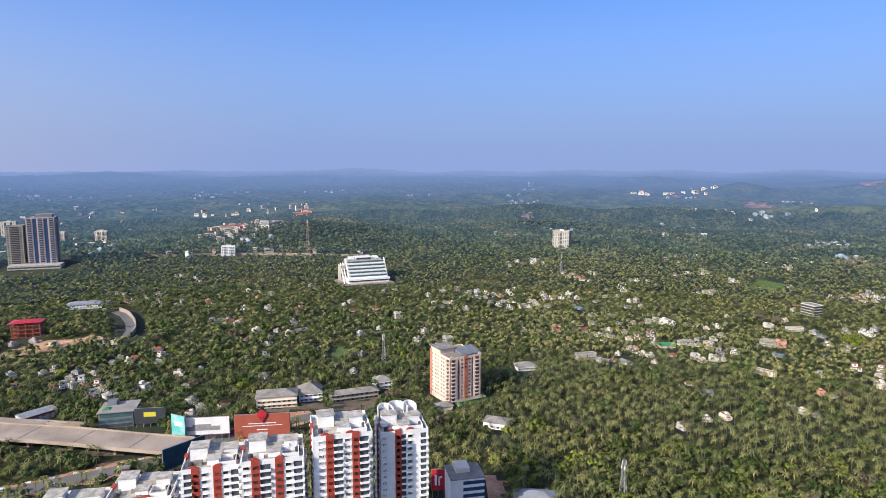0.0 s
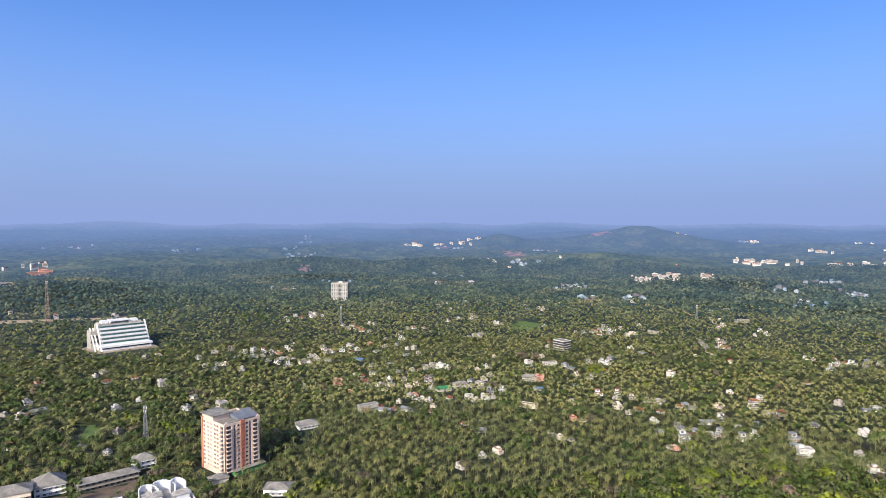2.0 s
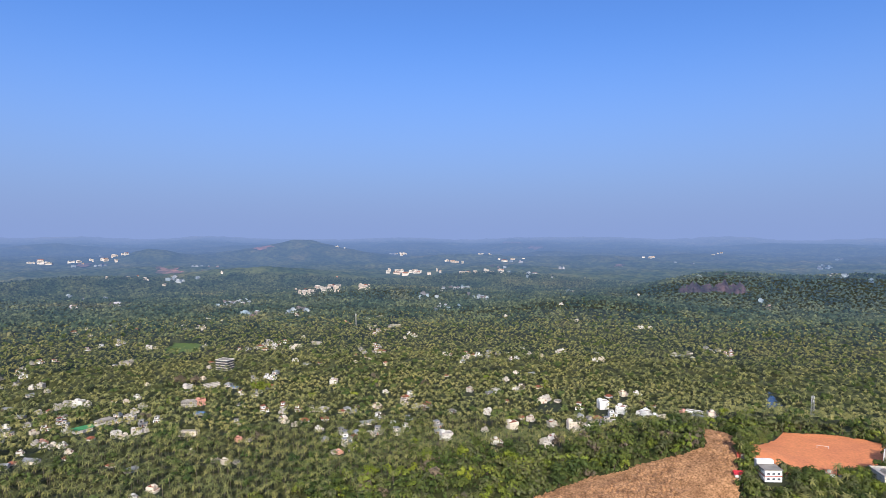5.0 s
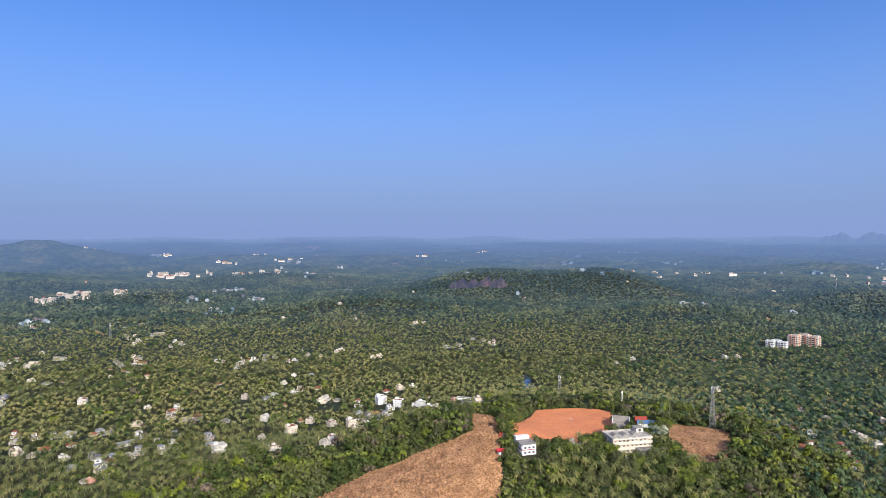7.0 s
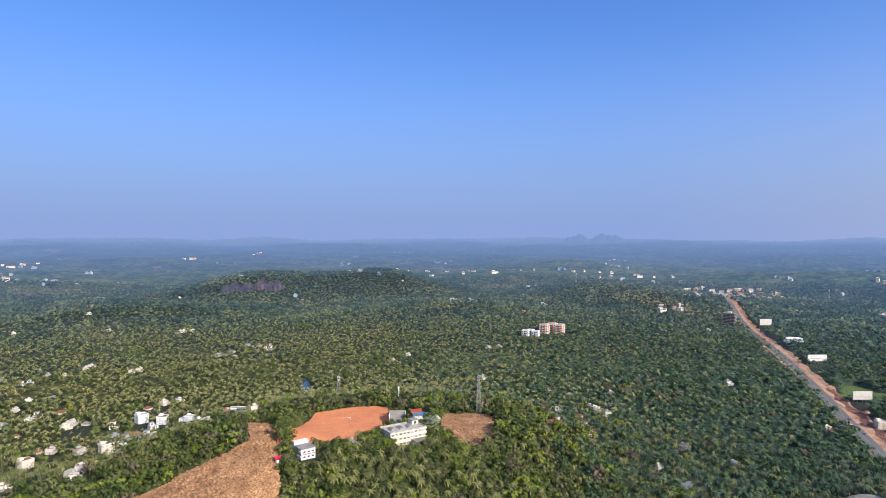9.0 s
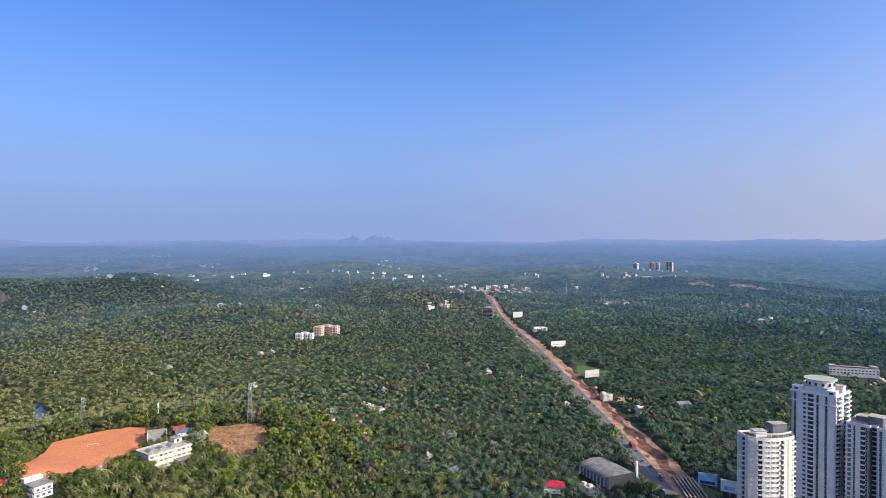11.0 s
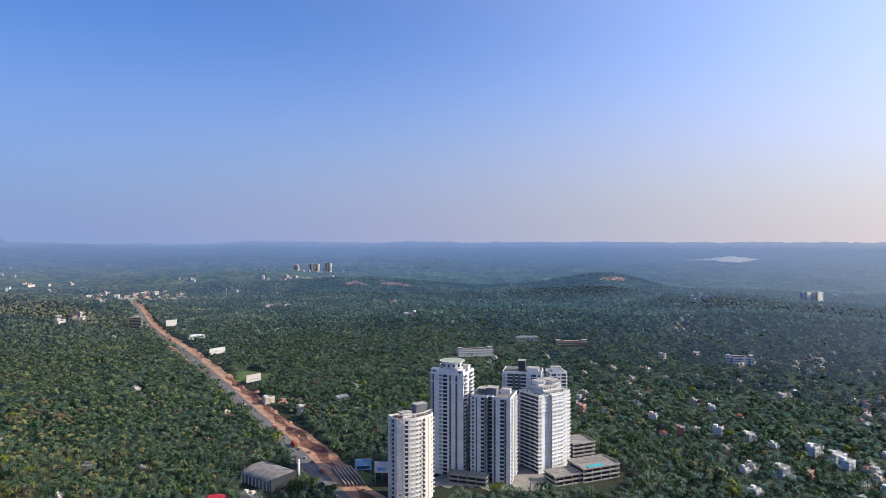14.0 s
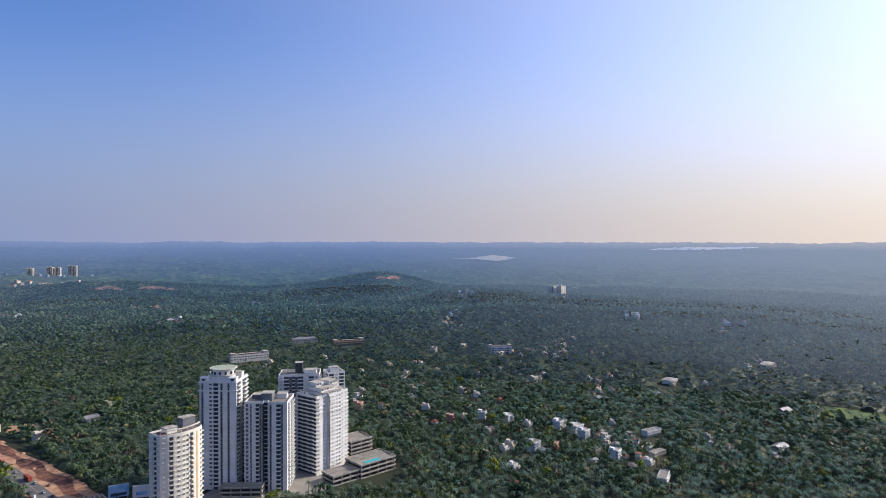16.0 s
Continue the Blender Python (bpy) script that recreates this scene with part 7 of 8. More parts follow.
for az, r in [(98.7, 1130), (99.15, 1140), (99.6, 1128)]:
    root, top = tower("white_flats", "low white flats beside the courtyard flats", az, r, 300, rect(12, 10), ["wbw", "ww", "ww", "ww"], 3, WHITE, 3.1, "low white flats", category="flats")
    clear(az, r, 14, 36)

# large pale blocks on far rises
def campus(group, az0, az1, r0, r1, count, wall, seed, hmax=3, scale=1.0):
    rg = random.Random(seed)
    count = int(count * 1.5 + 0.5)
    for k in range(count):
        az, r = az0 + (az1 - az0) * (k + 0.5 + rg.uniform(-0.9, 0.9)) / count, rg.uniform(r0 - 30, r1 + 30)
        w, d, f = rg.choice((6, 8, 10, 13, 18, 24)) * rg.uniform(0.8, 1.1) * scale * (0.6 + r / 4500), rg.uniform(7, 12), rg.randint(1, hmax)
        root = thing("campus_block", "pale far block with window bands above the trees", "building", az, r, (180 + az if az < 95 else 235) + rg.uniform(-35, 35), group)
        root.location.z += 4.5
        h = (3 if scale == 1 else 1) + f * 2.8
        body = Shape().box(-w / 2, w / 2, -d / 2, d / 2, -14, h, wall)
        if k % 3 == 1:
            body.box(-w * 0.45, w * 0.05, -d * 0.3, d * 0.4, h, h + 2.6, wall)
        child("wall", body.mesh("wall"), root)
        for j in range(f):
            child("window_band", Shape().box(-w / 2 + 1, w / 2 - 1, -d / 2 - 0.1, -d / 2, h - 2.3 - j * 2.8, h - 1.1 - j * 2.8, M_GLASS).mesh("window_band"), root)
        roof = Shape()
        if k % 4 == 2:
            roof.hip(-w / 2 - 0.6, w / 2 + 0.6, -d / 2 - 0.6, d / 2 + 0.6, h, h + 2.2, M_TILE)
        else:
            roof.box(-w / 2 - 0.4, w / 2 + 0.4, -d / 2 - 0.4, d / 2 + 0.4, h, h + 0.4, M_ROOF if k % 3 else wall)
        child("roof", roof.mesh("roof"), root)
        clear(az, r, w * 0.4, 20, 10)


campus("hill college", 37.3, 41.2, 1880, 1960, 9, M_FARWALL, 1)
campus("hill college", 42.6, 44.0, 1880, 1940, 3, M_FARWALL, 2)
campus("ridge campus", 45.5, 48.5, 2500, 2650, 7, M_FARWALL, 3)
campus("ridge campus", 49.3, 50.3, 2560, 2620, 2, M_FARWALL, 4, 4)
campus("ridge campus", 52.2, 55.9, 2350, 2450, 7, M_FARWALL, 5)
campus("ridge campus", 50.6, 52.4, 3050, 3150, 4, M_FARWALL, 6)
campus("western hill college", -20.8, -14.8, 1600, 1700, 9, M_FARWALL, 7, 4)
campus("western hill college", -21.5, -18.0, 1500, 1560, 3, M_FARWALL, 8)
campus("western hill college", -20.2, -15.4, 1700, 1760, 6, M_CREAM, 41, 3, 1.7)
campus("western hill college", -20.6, -15.0, 1660, 1720, 4, M_PINK, 51, 3, 2.3)
campus("western far block", -13.8, -11.8, 2300, 2380, 2, M_PINK, 52, 4, 2.2)
campus("western far block", -14.0, -12.0, 2450, 2550, 3, M_FARWALL, 9, 5)
campus("western far block", -22.0, -15.0, 2350, 2480, 8, M_FARWALL, 10)
campus("northern far block", 16.8, 18.4, 3150, 3250, 4, M_FARWALL, 11, 5)
campus("northern far block", 19.5, 24.0, 3150, 3350, 7, M_FARWALL, 12)
campus("road junction shops", 112.5, 120.0, 1990, 2180, 16, M_FARWALL, 13, 2)
campus("hill works", 126.2, 132.8, 2320, 2420, 9, M_FARWALL, 14, 2)
campus("riverside works", -36.5, -28.0, 1480, 1640, 8, M_FARWALL, 15, 2)
wall_line = densify([(-27, 1335), (-21, 1330), (-15, 1318), (-9.5, 1300), (-6.5, 1290)])
tagged(ribbon("riverside_wall", wall_line, -0.6, 0.6, 5.5, M_DECK, 0.0, 5.5), "long pale wall beside the river road", "wall", kind="structure")
for a in np.arange(-27, -6, 0.7):
    clear(a, 1312, 11, 26 if int(a * 3) % 3 else 0, 12)
campus("riverside sheds", -24.5, -8.0, 1320, 1360, 5, M_FARWALL, 16, 1)
campus("forest lodge", 110.2, 112.6, 1510, 1560, 3, M_FARWALL, 17, 1)
campus("junction town", 114.5, 116.8, 1890, 2060, 13, M_TERRACE, 61, 2)
campus("junction town", 116.8, 119.2, 1960, 2010, 8, M_TERRACE, 62, 1)
campus("far southern works", 103.0, 112.0, 2300, 2500, 8, M_FARWALL, 18, 1)
campus("far eastern hamlet", 82.0, 96.0, 2400, 2900, 9, M_FARWALL, 19, 1)
campus("far northern hamlet", 20.0, 36.0, 2200, 2700, 8, M_FARWALL, 20, 1, 0.6)
campus("far western hamlet", -34.0, -24.0, 2100, 2600, 7, M_FARWALL, 21, 1, 0.6)
campus("far eastern hamlet", 68.6, 69.4, 3380, 3420, 2, M_FARWALL, 31, 2)
campus("far eastern hamlet", 74.2, 75.2, 3430, 3900, 2, M_FARWALL, 32, 1)
campus("far northern hamlet", 46.2, 47.3, 3560, 3620, 3, M_FARWALL, 33, 1)
campus("far northern hamlet", 40.8, 41.8, 3380, 3400, 3, M_FARWALL, 34, 1)
campus("far northern hamlet", 53.6, 58.4, 3150, 3380, 4, M_FARWALL, 35, 1)
campus("valley works", 137.0, 138.8, 1700, 1740, 3, M_SHEET, 22, 1)

# far houses, a few metres of pale wall or roof showing above the canopy
rf, specks = random.Random(77), Shape()
for a0, a1, r0, r1, count in ((-36, -2, 1300, 3800, 95), (-2, 34, 1450, 3900, 80), (34, 62, 1500, 3900, 70), (62, 98, 1500, 3900, 55), (98, 130, 1500, 3600, 55), (130, 156, 1300, 3000, 22), (156, 196, 1250, 2300, 34)):
    hubs = [(rf.uniform(a0, a1), r0 + (r1 - r0) * rf.random() ** 1.2) for _ in range(count // 4)]
    for k in range(count):
        az, r = rf.choice(hubs)
        az, r = az + rf.gauss(0, 0.8), max(1200, r + rf.gauss(0, 30))
        x, y = plan(az, r)
        grow = 0.7 + r / 5200
        w, d, h = rf.uniform(3, 9) * grow, rf.uniform(3, 5) * grow, rf.uniform(4, 7) + (4 if r > 2300 else 2)
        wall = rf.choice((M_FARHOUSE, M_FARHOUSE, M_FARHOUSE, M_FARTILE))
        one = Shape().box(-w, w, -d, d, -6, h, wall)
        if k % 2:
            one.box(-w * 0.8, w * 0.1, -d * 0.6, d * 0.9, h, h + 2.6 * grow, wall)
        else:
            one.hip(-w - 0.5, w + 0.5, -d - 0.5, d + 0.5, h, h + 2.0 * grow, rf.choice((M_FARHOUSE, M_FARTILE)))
        specks.join(one, pose(x, y, float(terrain(x, y)), 0, 0, rf.uniform(0, 360)))
        clear(az, r, w, min(40, r * 0.02), 10)
tagged(new("far_houses", specks.mesh("far_houses")), "pale far houses scattered among the woods", "houses", kind="stuff")

# ---- curved retaining ramp ----
ramp = densify([(-28.3, 856), (-27.7, 835), (-27.3, 790), (-27.25, 745), (-27.7, 720)], 6.0)
tagged(ribbon("ramp_road", ramp, -4.5, 4.5, 1.2, M_ASPHALT, 0.0, 1.0), "curving asphalt ramp", "road", kind="structure")
tagged(ribbon("ramp_wall", ramp, -6.0, -4.7, 5.5, M_DECK, 0.0, 5.0), "pale curved retaining wall", "wall", kind="structure")
OPEN.append(np.array([plan(*p) for p in [(-28.9, 875), (-26.2, 865), (-26.0, 700), (-28.6, 690)]]))


# ---- vehicles ----
def car(kind):
    root = new({"car": "car", "truck": "truck", "bus": "bus"}[kind])
    L, W, H = {"car": (4.2, 1.75, 0.85), "truck": (8.0, 2.4, 2.4), "bus": (10.5, 2.5, 2.7)}[kind]
    paint = M_CARPAINT if kind == "car" else M_RED if kind == "bus" else M_ORANGE
    if kind == "car":
        body = Shape().box(-W / 2, W / 2, -L / 2, L / 2, 0.35, 0.95, paint, 0.05).mesh("body")
        child("cabin", Shape().box(-W / 2 + 0.1, W / 2 - 0.1, -L * 0.25, L * 0.32, 0.95, 1.5, M_GLASS, 0.25).mesh("cabin"), root, label="dark glass cabin")
        child("roof", Shape().box(-W / 2 + 0.34, W / 2 - 0.34, -L * 0.2, L * 0.26, 1.5, 1.55, paint).mesh("roof"), root)
    else:
        body = Shape().box(-W / 2, W / 2, -L / 2 + (1.9 if kind == "truck" else 0), L / 2, 0.7, 0.7 + H, paint, 0.05).mesh("body")
        child("cabin", Shape().box(-W / 2 + 0.05, W / 2 - 0.05, -L / 2, -L / 2 + 1.8, 0.6, 2.8, M_WHITE, 0.12).mesh("cabin"), root)
        child("windscreen", Shape().box(-W / 2 + 0.25, W / 2 - 0.25, -L / 2 - 0.03, -L / 2 + 0.2, 1.7, 2.5, M_GLASS).mesh("windscreen"), root)
    child("body", body, root)
    for x in (-W / 2, W / 2 - 0.22):
        for y in (-L * 0.31, L * 0.31):
            child("wheel", Shape().tube((x, y, 0.36), (x + 0.22, y, 0.36), 0.36, 0.36, M_TYRE, 10).mesh("wheel"), root)
    return root


rv = random.Random(3)
first = {}
for line in (road_line, near_line):
    k = 40 if line is road_line else 12
    while k < len(line) - 4:
        kind = rv.choices(["car", "truck", "bus"], [8, 1.2, 0.8])[0]
        side = rv.choice((-1, 1))
        d = line[k + 1] - line[k - 1]
        d = d / np.hypot(*d)
        off = side * rv.uniform(1.6, 4.2)
        x, y = line[k][0] + d[1] * off, line[k][1] - d[0] * off
        m = pose(x, y, float(terrain(*line[k])) + (0.76 if line is road_line else 0.61), 0, 0, math.degrees(math.atan2(d[1], d[0])) + (90 if side > 0 else -90))
        if kind not in first:
            first[kind] = tagged(car(kind), {"car": "small car on the road", "truck": "orange lorry with white cab on the road", "bus": "red bus on the road"}[kind], kind, "vehicles on the road")
            first[kind].matrix_basis = m
        else:
            copy_thing(first[kind], m)
        k += rv.randint(1, 3)

# heaps of dug earth along the works
rh = random.Random(9)
for k in range(62, len(road_line) - 8, 4):
    d = road_line[k + 1] - road_line[k - 1]
    d = d / np.hypot(*d)
    off = -rh.uniform(10, 26)
    x, y, rad = road_line[k][0] + d[1] * off, road_line[k][1] - d[0] * off, rh.uniform(2.0, 4.5)
    vs = [(0, 0, rad * 0.5)] + [(q * rad * math.cos(a) * rh.uniform(0.8, 1.2), q * rad * math.sin(a) * rh.uniform(0.8, 1.2), h) for q, h in ((0.5, rad * 0.33), (1.0, -0.3)) for a in np.arange(9) * math.tau / 9]
    fs = [(0, 1 + j, 1 + (j + 1) % 9) for j in range(9)] + [(1 + j, 10 + j, 10 + (j + 1) % 9, 1 + (j + 1) % 9) for j in range(9)]
    heap = new("soil_mound", mesh_of("soil_mound", vs, fs, [M_SOIL]))
    heap.matrix_basis = pose(x, y, float(terrain(*road_line[k])) + 0.6)
    tagged(heap, "heap of dug red-brown earth beside the highway", "earth heap", "earth heaps at the works")

# girders stacked beside the highway
g0, g1 = np.array(plan(131.5, 500)), np.array(plan(133.2, 446))
d = (g1 - g0) / np.hypot(*(g1 - g0))
for k in range(6):
    x, y = (g0 + g1) / 2 + np.array((math.cos(radians(132.4)), -math.sin(radians(132.4)))) * (3 + k * 2.7)
    g = new("girder", Shape().box(-20, 20, -0.5, 0.5, 0, 0.3, M_DECK).box(-20, 20, -0.15, 0.15, 0.3, 1.7, M_DECK).box(-20, 20, -0.6, 0.6, 1.7, 2.0, M_DECK).mesh("girder"))
    g.matrix_basis = pose(x, y, float(terrain(x, y)) + 0.6, 0, 0, math.degrees(math.atan2(d[1], d[0])))
    tagged(g, "precast concrete bridge girder lying on red earth", "girder", "stacked girders")



# ---- palms and woods ----
clear(82.5, 446, 5, 14), clear(90.1, 496, 6, 14)
def palm_template(fronds, segments, trunk, seed, lean=0.0):
    """One coconut palm one metre in crown radius unit: a leaning trunk and drooping fronds that meet in the crown's heart."""
    rg = random.Random(seed)
    v, f, mi = [(0.0, 0.0, 0.0)], [], []
    for k in range(fronds):
        a = k * math.tau * 0.382 + rg.uniform(-0.2, 0.2)
        up = (0.85, 0.45, 0.05, -0.35, 0.65, 0.25, -0.15)[k % 7] + rg.uniform(-0.15, 0.15)
        ca, sa = math.cos(a), math.sin(a)
        reach, wide = rg.uniform(0.85, 1.15), rg.uniform(0.072, 0.105) if segments > 1 else rg.uniform(0.095, 0.14)
        prev = (0,)
        for s in range(1, segments + 1):
            t = s / segments
            d, z = reach * t, up * t - 0.62 * t * t
            if s < segments or segments == 1:
                if segments == 1:
                    # a single pointed blade that droops to its tip
                    i, wd = len(v), wide * 1.6
                    v += [(0.06 * ca - wd * sa, 0.06 * sa + wd * ca, 0.04), (0.06 * ca + wd * sa, 0.06 * sa - wd * ca, 0.04), (d * ca * 1.08, d * sa * 1.08, z - 0.05)]
                    f.append((i, i + 1, i + 2))
                    continue
                wd = wide * 1.15
                p = [(d * ca - wd * sa, d * sa + wd * ca, z - 0.05), (d * ca + wd * sa, d * sa - wd * ca, z - 0.05)]
                i = len(v)
                v += p
                f += [(0, i + 1, i)] if len(prev) == 1 else [(prev[0], prev[1], i + 1), (prev[0], i + 1, i)]
                prev = (i, i + 1)
            else:
                i = len(v)
                v.append((d * ca, d * sa, z - 0.1))
                f.append((prev[0], prev[1], i))
    mi = [0] * len(f)
    if trunk:
        i = len(v)
        h = 3.0
        for z, rad in ((-h, 0.075), (0.02, 0.045)):
            for k in range(3):
                a = k * math.tau / 3
                v.append((rad * math.cos(a) + lean * (1 + z / h) - lean, rad * math.sin(a), z))
        for k in range(3):
            j = (k + 1) % 3
            f += [(i + k, i + j, i + 3 + j), (i + k, i + 3 + j, i + 3 + k)]
        mi += [1] * 6
    return np.array(v), np.array(f), np.array(mi)


def broad_template(clumps, leaves, trunk, seed, size=0.22):
    """One broadleaf tree of unit crown radius: clumps of leaf sprays at all angles, with gaps between, on a trunk and limbs."""
    rg = random.Random(seed)
    v, f, mi = [], [], []
    heart = [(0.0, 0.0, 0.12, 0.62)]
    for k in range(clumps):
        a = k * 2.4 + rg.uniform(-0.4, 0.4)
        d = rg.uniform(0.42, 0.8)
        heart.append((d * math.cos(a), d * math.sin(a), rg.uniform(-0.45, 0.55), rg.uniform(0.28, 0.5)))
    for cx, cy, cz, rad in heart:
        for _ in range(leaves):
            z = rg.uniform(-0.35, 1.0)
            a = rg.uniform(0, math.tau)
            q = math.sqrt(max(0.0, 1 - z * z))
            out = Vector((q * math.cos(a), q * math.sin(a), z))
            c = Vector((cx, cy, cz)) + out * rad * rg.uniform(0.62, 1.06)
            face = (out + Vector((rg.uniform(-0.38, 0.38), rg.uniform(-0.38, 0.38), rg.uniform(-0.3, 0.45)))).normalized()
            u = face.orthogonal().normalized()
            w = face.cross(u)
            turn = rg.uniform(0, math.tau)
            i = len(v)
            for k in range(3):
                b = turn + k * math.tau / 3 + rg.uniform(-0.35, 0.35)
                v.append(tuple(c + (u * math.cos(b) + w * math.sin(b)) * size * rg.uniform(0.7, 1.35)))
            f.append((i, i + 1, i + 2))
    mi = [0] * len(f)
    if trunk:
        limbs = [((0, 0, -1.6), (0, 0, 0.1), 0.1, 0.05)] + [((0, 0, -0.5), h[:3], 0.05, 0.02) for h in heart[1:4]]
        for a, b, r0, r1 in limbs:
            i = len(v)
            for (x, y, z), rad in ((a, r0), (b, r1)):
                v += [(x + rad * math.cos(k * math.tau / 3), y + rad * math.sin(k * math.tau / 3), z) for k in range(3)]
            for k in range(3):
                j = (k + 1) % 3
                f += [(i + k, i + j, i + 3 + j), (i + k, i + 3 + j, i + 3 + k)]
            mi += [1] * 6
    return np.array(v), np.array(f), np.array(mi)


def tent_template(n, seed):
    """A far palm or tree crown: an uneven low star."""
    rg = random.Random(seed)
    v, f = [(rg.uniform(-0.15, 0.15), rg.uniform(-0.15, 0.15), 0.42)], []
    for k in range(n):
        a = (k + rg.uniform(-0.3, 0.3)) * math.tau / n
        d = (1.05 if k % 2 else 0.62) * rg.uniform(0.8, 1.2)
        v.append((d * math.cos(a), d * math.sin(a), (-0.6 if k % 2 else -0.02) + rg.uniform(-0.2, 0.2)))
    f = [(0, 1 + k, 1 + (k + 1) % n) for k in range(n)]
    return np.array(v), np.array(f), np.zeros(len(f), int)


RNG = np.random.default_rng(11)


def scatter(r0, r1, az0, az1, cell, jitter=0.48):
    n = int(r1 / cell) + 1
    i = np.arange(-n, n + 1) * cell
    x, y = np.meshgrid(i, i)
    x, y = x.ravel(), y.ravel()
    rr = np.hypot(x, y)
    m = (rr < r1 + cell) & (rr > r0 - cell)
    x, y = x[m], y[m]
    x, y = x + RNG.uniform(-jitter, jitter, len(x)) * cell, y + RNG.uniform(-jitter, jitter, len(y)) * cell
    rr = np.hypot(x, y)
    a = np.degrees(np.arctan2(x, y))
    a = np.where(a < -100, a + 360, a)
    m = (rr >= r0) & (rr < r1) & (a > az0) & (a < az1)
    return x[m], y[m]


def free(x, y, pad=0.0):
    ok = np.ones(len(x), bool)
    for cx, cy, rad in CLEAR:
        near = (np.abs(x - cx) < rad + pad) & (np.abs(y - cy) < rad + pad)
        if near.any():
            ok[near] &= np.hypot(x[near] - cx, y[near] - cy) > rad + pad
    for pts in OPEN:
        lo, hi = pts.min(0) - 2, pts.max(0) + 2
        near = (x > lo[0]) & (x < hi[0]) & (y > lo[1]) & (y < hi[1])
        if near.any():
            ok[near] &= ~inside(x[near], y[near], pts)
    for line, half in LANES:
        for p in line[::1]:
            near = (np.abs(x - p[0]) < half) & (np.abs(y - p[1]) < half)
            if near.any():
                ok[near] &= np.hypot(x[near] - p[0], y[near] - p[1]) > half - 4
    return ok


def planted(name, label, category, templates, x, y, size, height, mats, squash=None):
    """One object of many plants: each takes a template, a turn and a size. height: of the crown's heart above ground, as in size units or metres."""
    z = terrain(x, y) + height
    pick = RNG.integers(0, len(templates), len(x))
    turn = RNG.uniform(0, math.tau, len(x))
    V, T, I, base = [], [], [], 0
    for k, (v, f, mi) in enumerate(templates):
        s = pick == k
        n = int(s.sum())
        if not n:
            continue
        c, sn, q = np.cos(turn[s])[:, None], np.sin(turn[s])[:, None], size[s][:, None]
        px = (v[None, :, 0] * c - v[None, :, 1] * sn) * q + x[s][:, None]
        py = (v[None, :, 0] * sn + v[None, :, 1] * c) * q + y[s][:, None]
        pz = v[None, :, 2] * q * (1.0 if squash is None else squash[s][:, None]) + z[s][:, None]
        V.append(np.stack([px, py, pz], -1).reshape(-1, 3))
        T.append((f[None] + (np.arange(n) * len(v))[:, None, None] + base).reshape(-1, 3))
        I.append(np.tile(mi, n))
        base += n * len(v)
    V, T, I = np.concatenate(V), np.concatenate(T), np.concatenate(I)
    me = bpy.data.meshes.new(name)
    me.vertices.add(len(V))
    me.vertices.foreach_set("co", V.astype(np.float32).ravel())
    me.loops.add(T.size)
    me.loops.foreach_set("vertex_index", T.astype(np.int32).ravel())
    me.polygons.add(len(T))
    me.polygons.foreach_set("loop_start", np.arange(0, T.size, 3, dtype=np.int32))
    me.polygons.foreach_set("material_index", I.astype(np.int32))
    me.update(calc_edges=True)
    tone = np.concatenate([np.repeat(RNG.uniform(0, 1, int((pick == k).sum())), len(templates[k][0])) for k in range(len(templates))])
    me.attributes.new("tone", "FLOAT", "POINT").data.foreach_set("value", tone.astype(np.float32))
    for m in mats:
        me.materials.append(m)
    return tagged(new(name, me), label, category, kind="stuff")


AZ0, AZ1 = -45, 208
palms_near = [palm_template(15, 2, True, k) for k in range(6)]
palms_mid = [palm_template(9, 1, False, 20 + k) for k in range(7)]
broad_near = [broad_template(5, 16, True, 40 + k, 0.195) for k in range(6)]
broad_mid = [broad_template(2, 11, False, 50 + k, 0.3) for k in range(6)]
broad_low = [broad_template(0, 11, False, 55 + k, 0.4) for k in range(4)]
palms_far = [palm_template(13, 1, False, 70 + k) for k in range(6)]
tents = [tent_template(6, 60 + k) for k in range(6)]


def woodiness(x, y):
    """Share of broadleaf trees: high on the school hill and in scattered belts, low in the palm groves."""
    a, r = np.degrees(np.arctan2(x, y)), np.hypot(x, y)
    brow = np.interp(a, [-2, 2, 14, 38, 46, 52, 61, 66, 70, 74, 75, 80, 100, 108, 118], [0, 300, 405, 425, 440, 452, 458, 468, 476, 476, 560, 610, 590, 460, 0])
    hill = ((a > -2) & (r < brow + 14 * np.sin(a * 1.9) + 9 * np.sin(a * 5.3))) * np.where(a < 36, 0.5, np.where(a < 74, 1.0, np.where(r < 425, 0.55, 0.85)))
    belt = 0.5 + 0.5 * np.sin(x / 83 + 2 * np.sin(y / 131)) * np.sin(y / 97 + 2 * np.sin(x / 149))
    town = np.exp(-((x + 250) / 260) ** 2 - ((y - 620) / 320) ** 2)
    return np.clip(0.04 + 0.9 * hill + 0.18 * belt ** 2 + 0.45 * town + 0.22 * (y < -0.1 * x), 0, 0.95)


def plain_side(x, y):
    """The river plain begins east of the school hill."""
    return y < 0.05 * x


def hazy_side(x, y, start=152, span=34):
    """Plants coloured for haze take over gradually towards the river bank in the south."""
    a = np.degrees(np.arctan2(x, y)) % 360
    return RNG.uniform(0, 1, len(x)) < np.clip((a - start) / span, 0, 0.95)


def garden_or_backlit(x, y):
    """Picks garden palms, and south-eastern river-plain palms tinted for backlight and haze; the change is gradual."""
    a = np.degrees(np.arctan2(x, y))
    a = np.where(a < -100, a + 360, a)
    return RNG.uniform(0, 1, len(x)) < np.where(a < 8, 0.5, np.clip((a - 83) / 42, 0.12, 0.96))


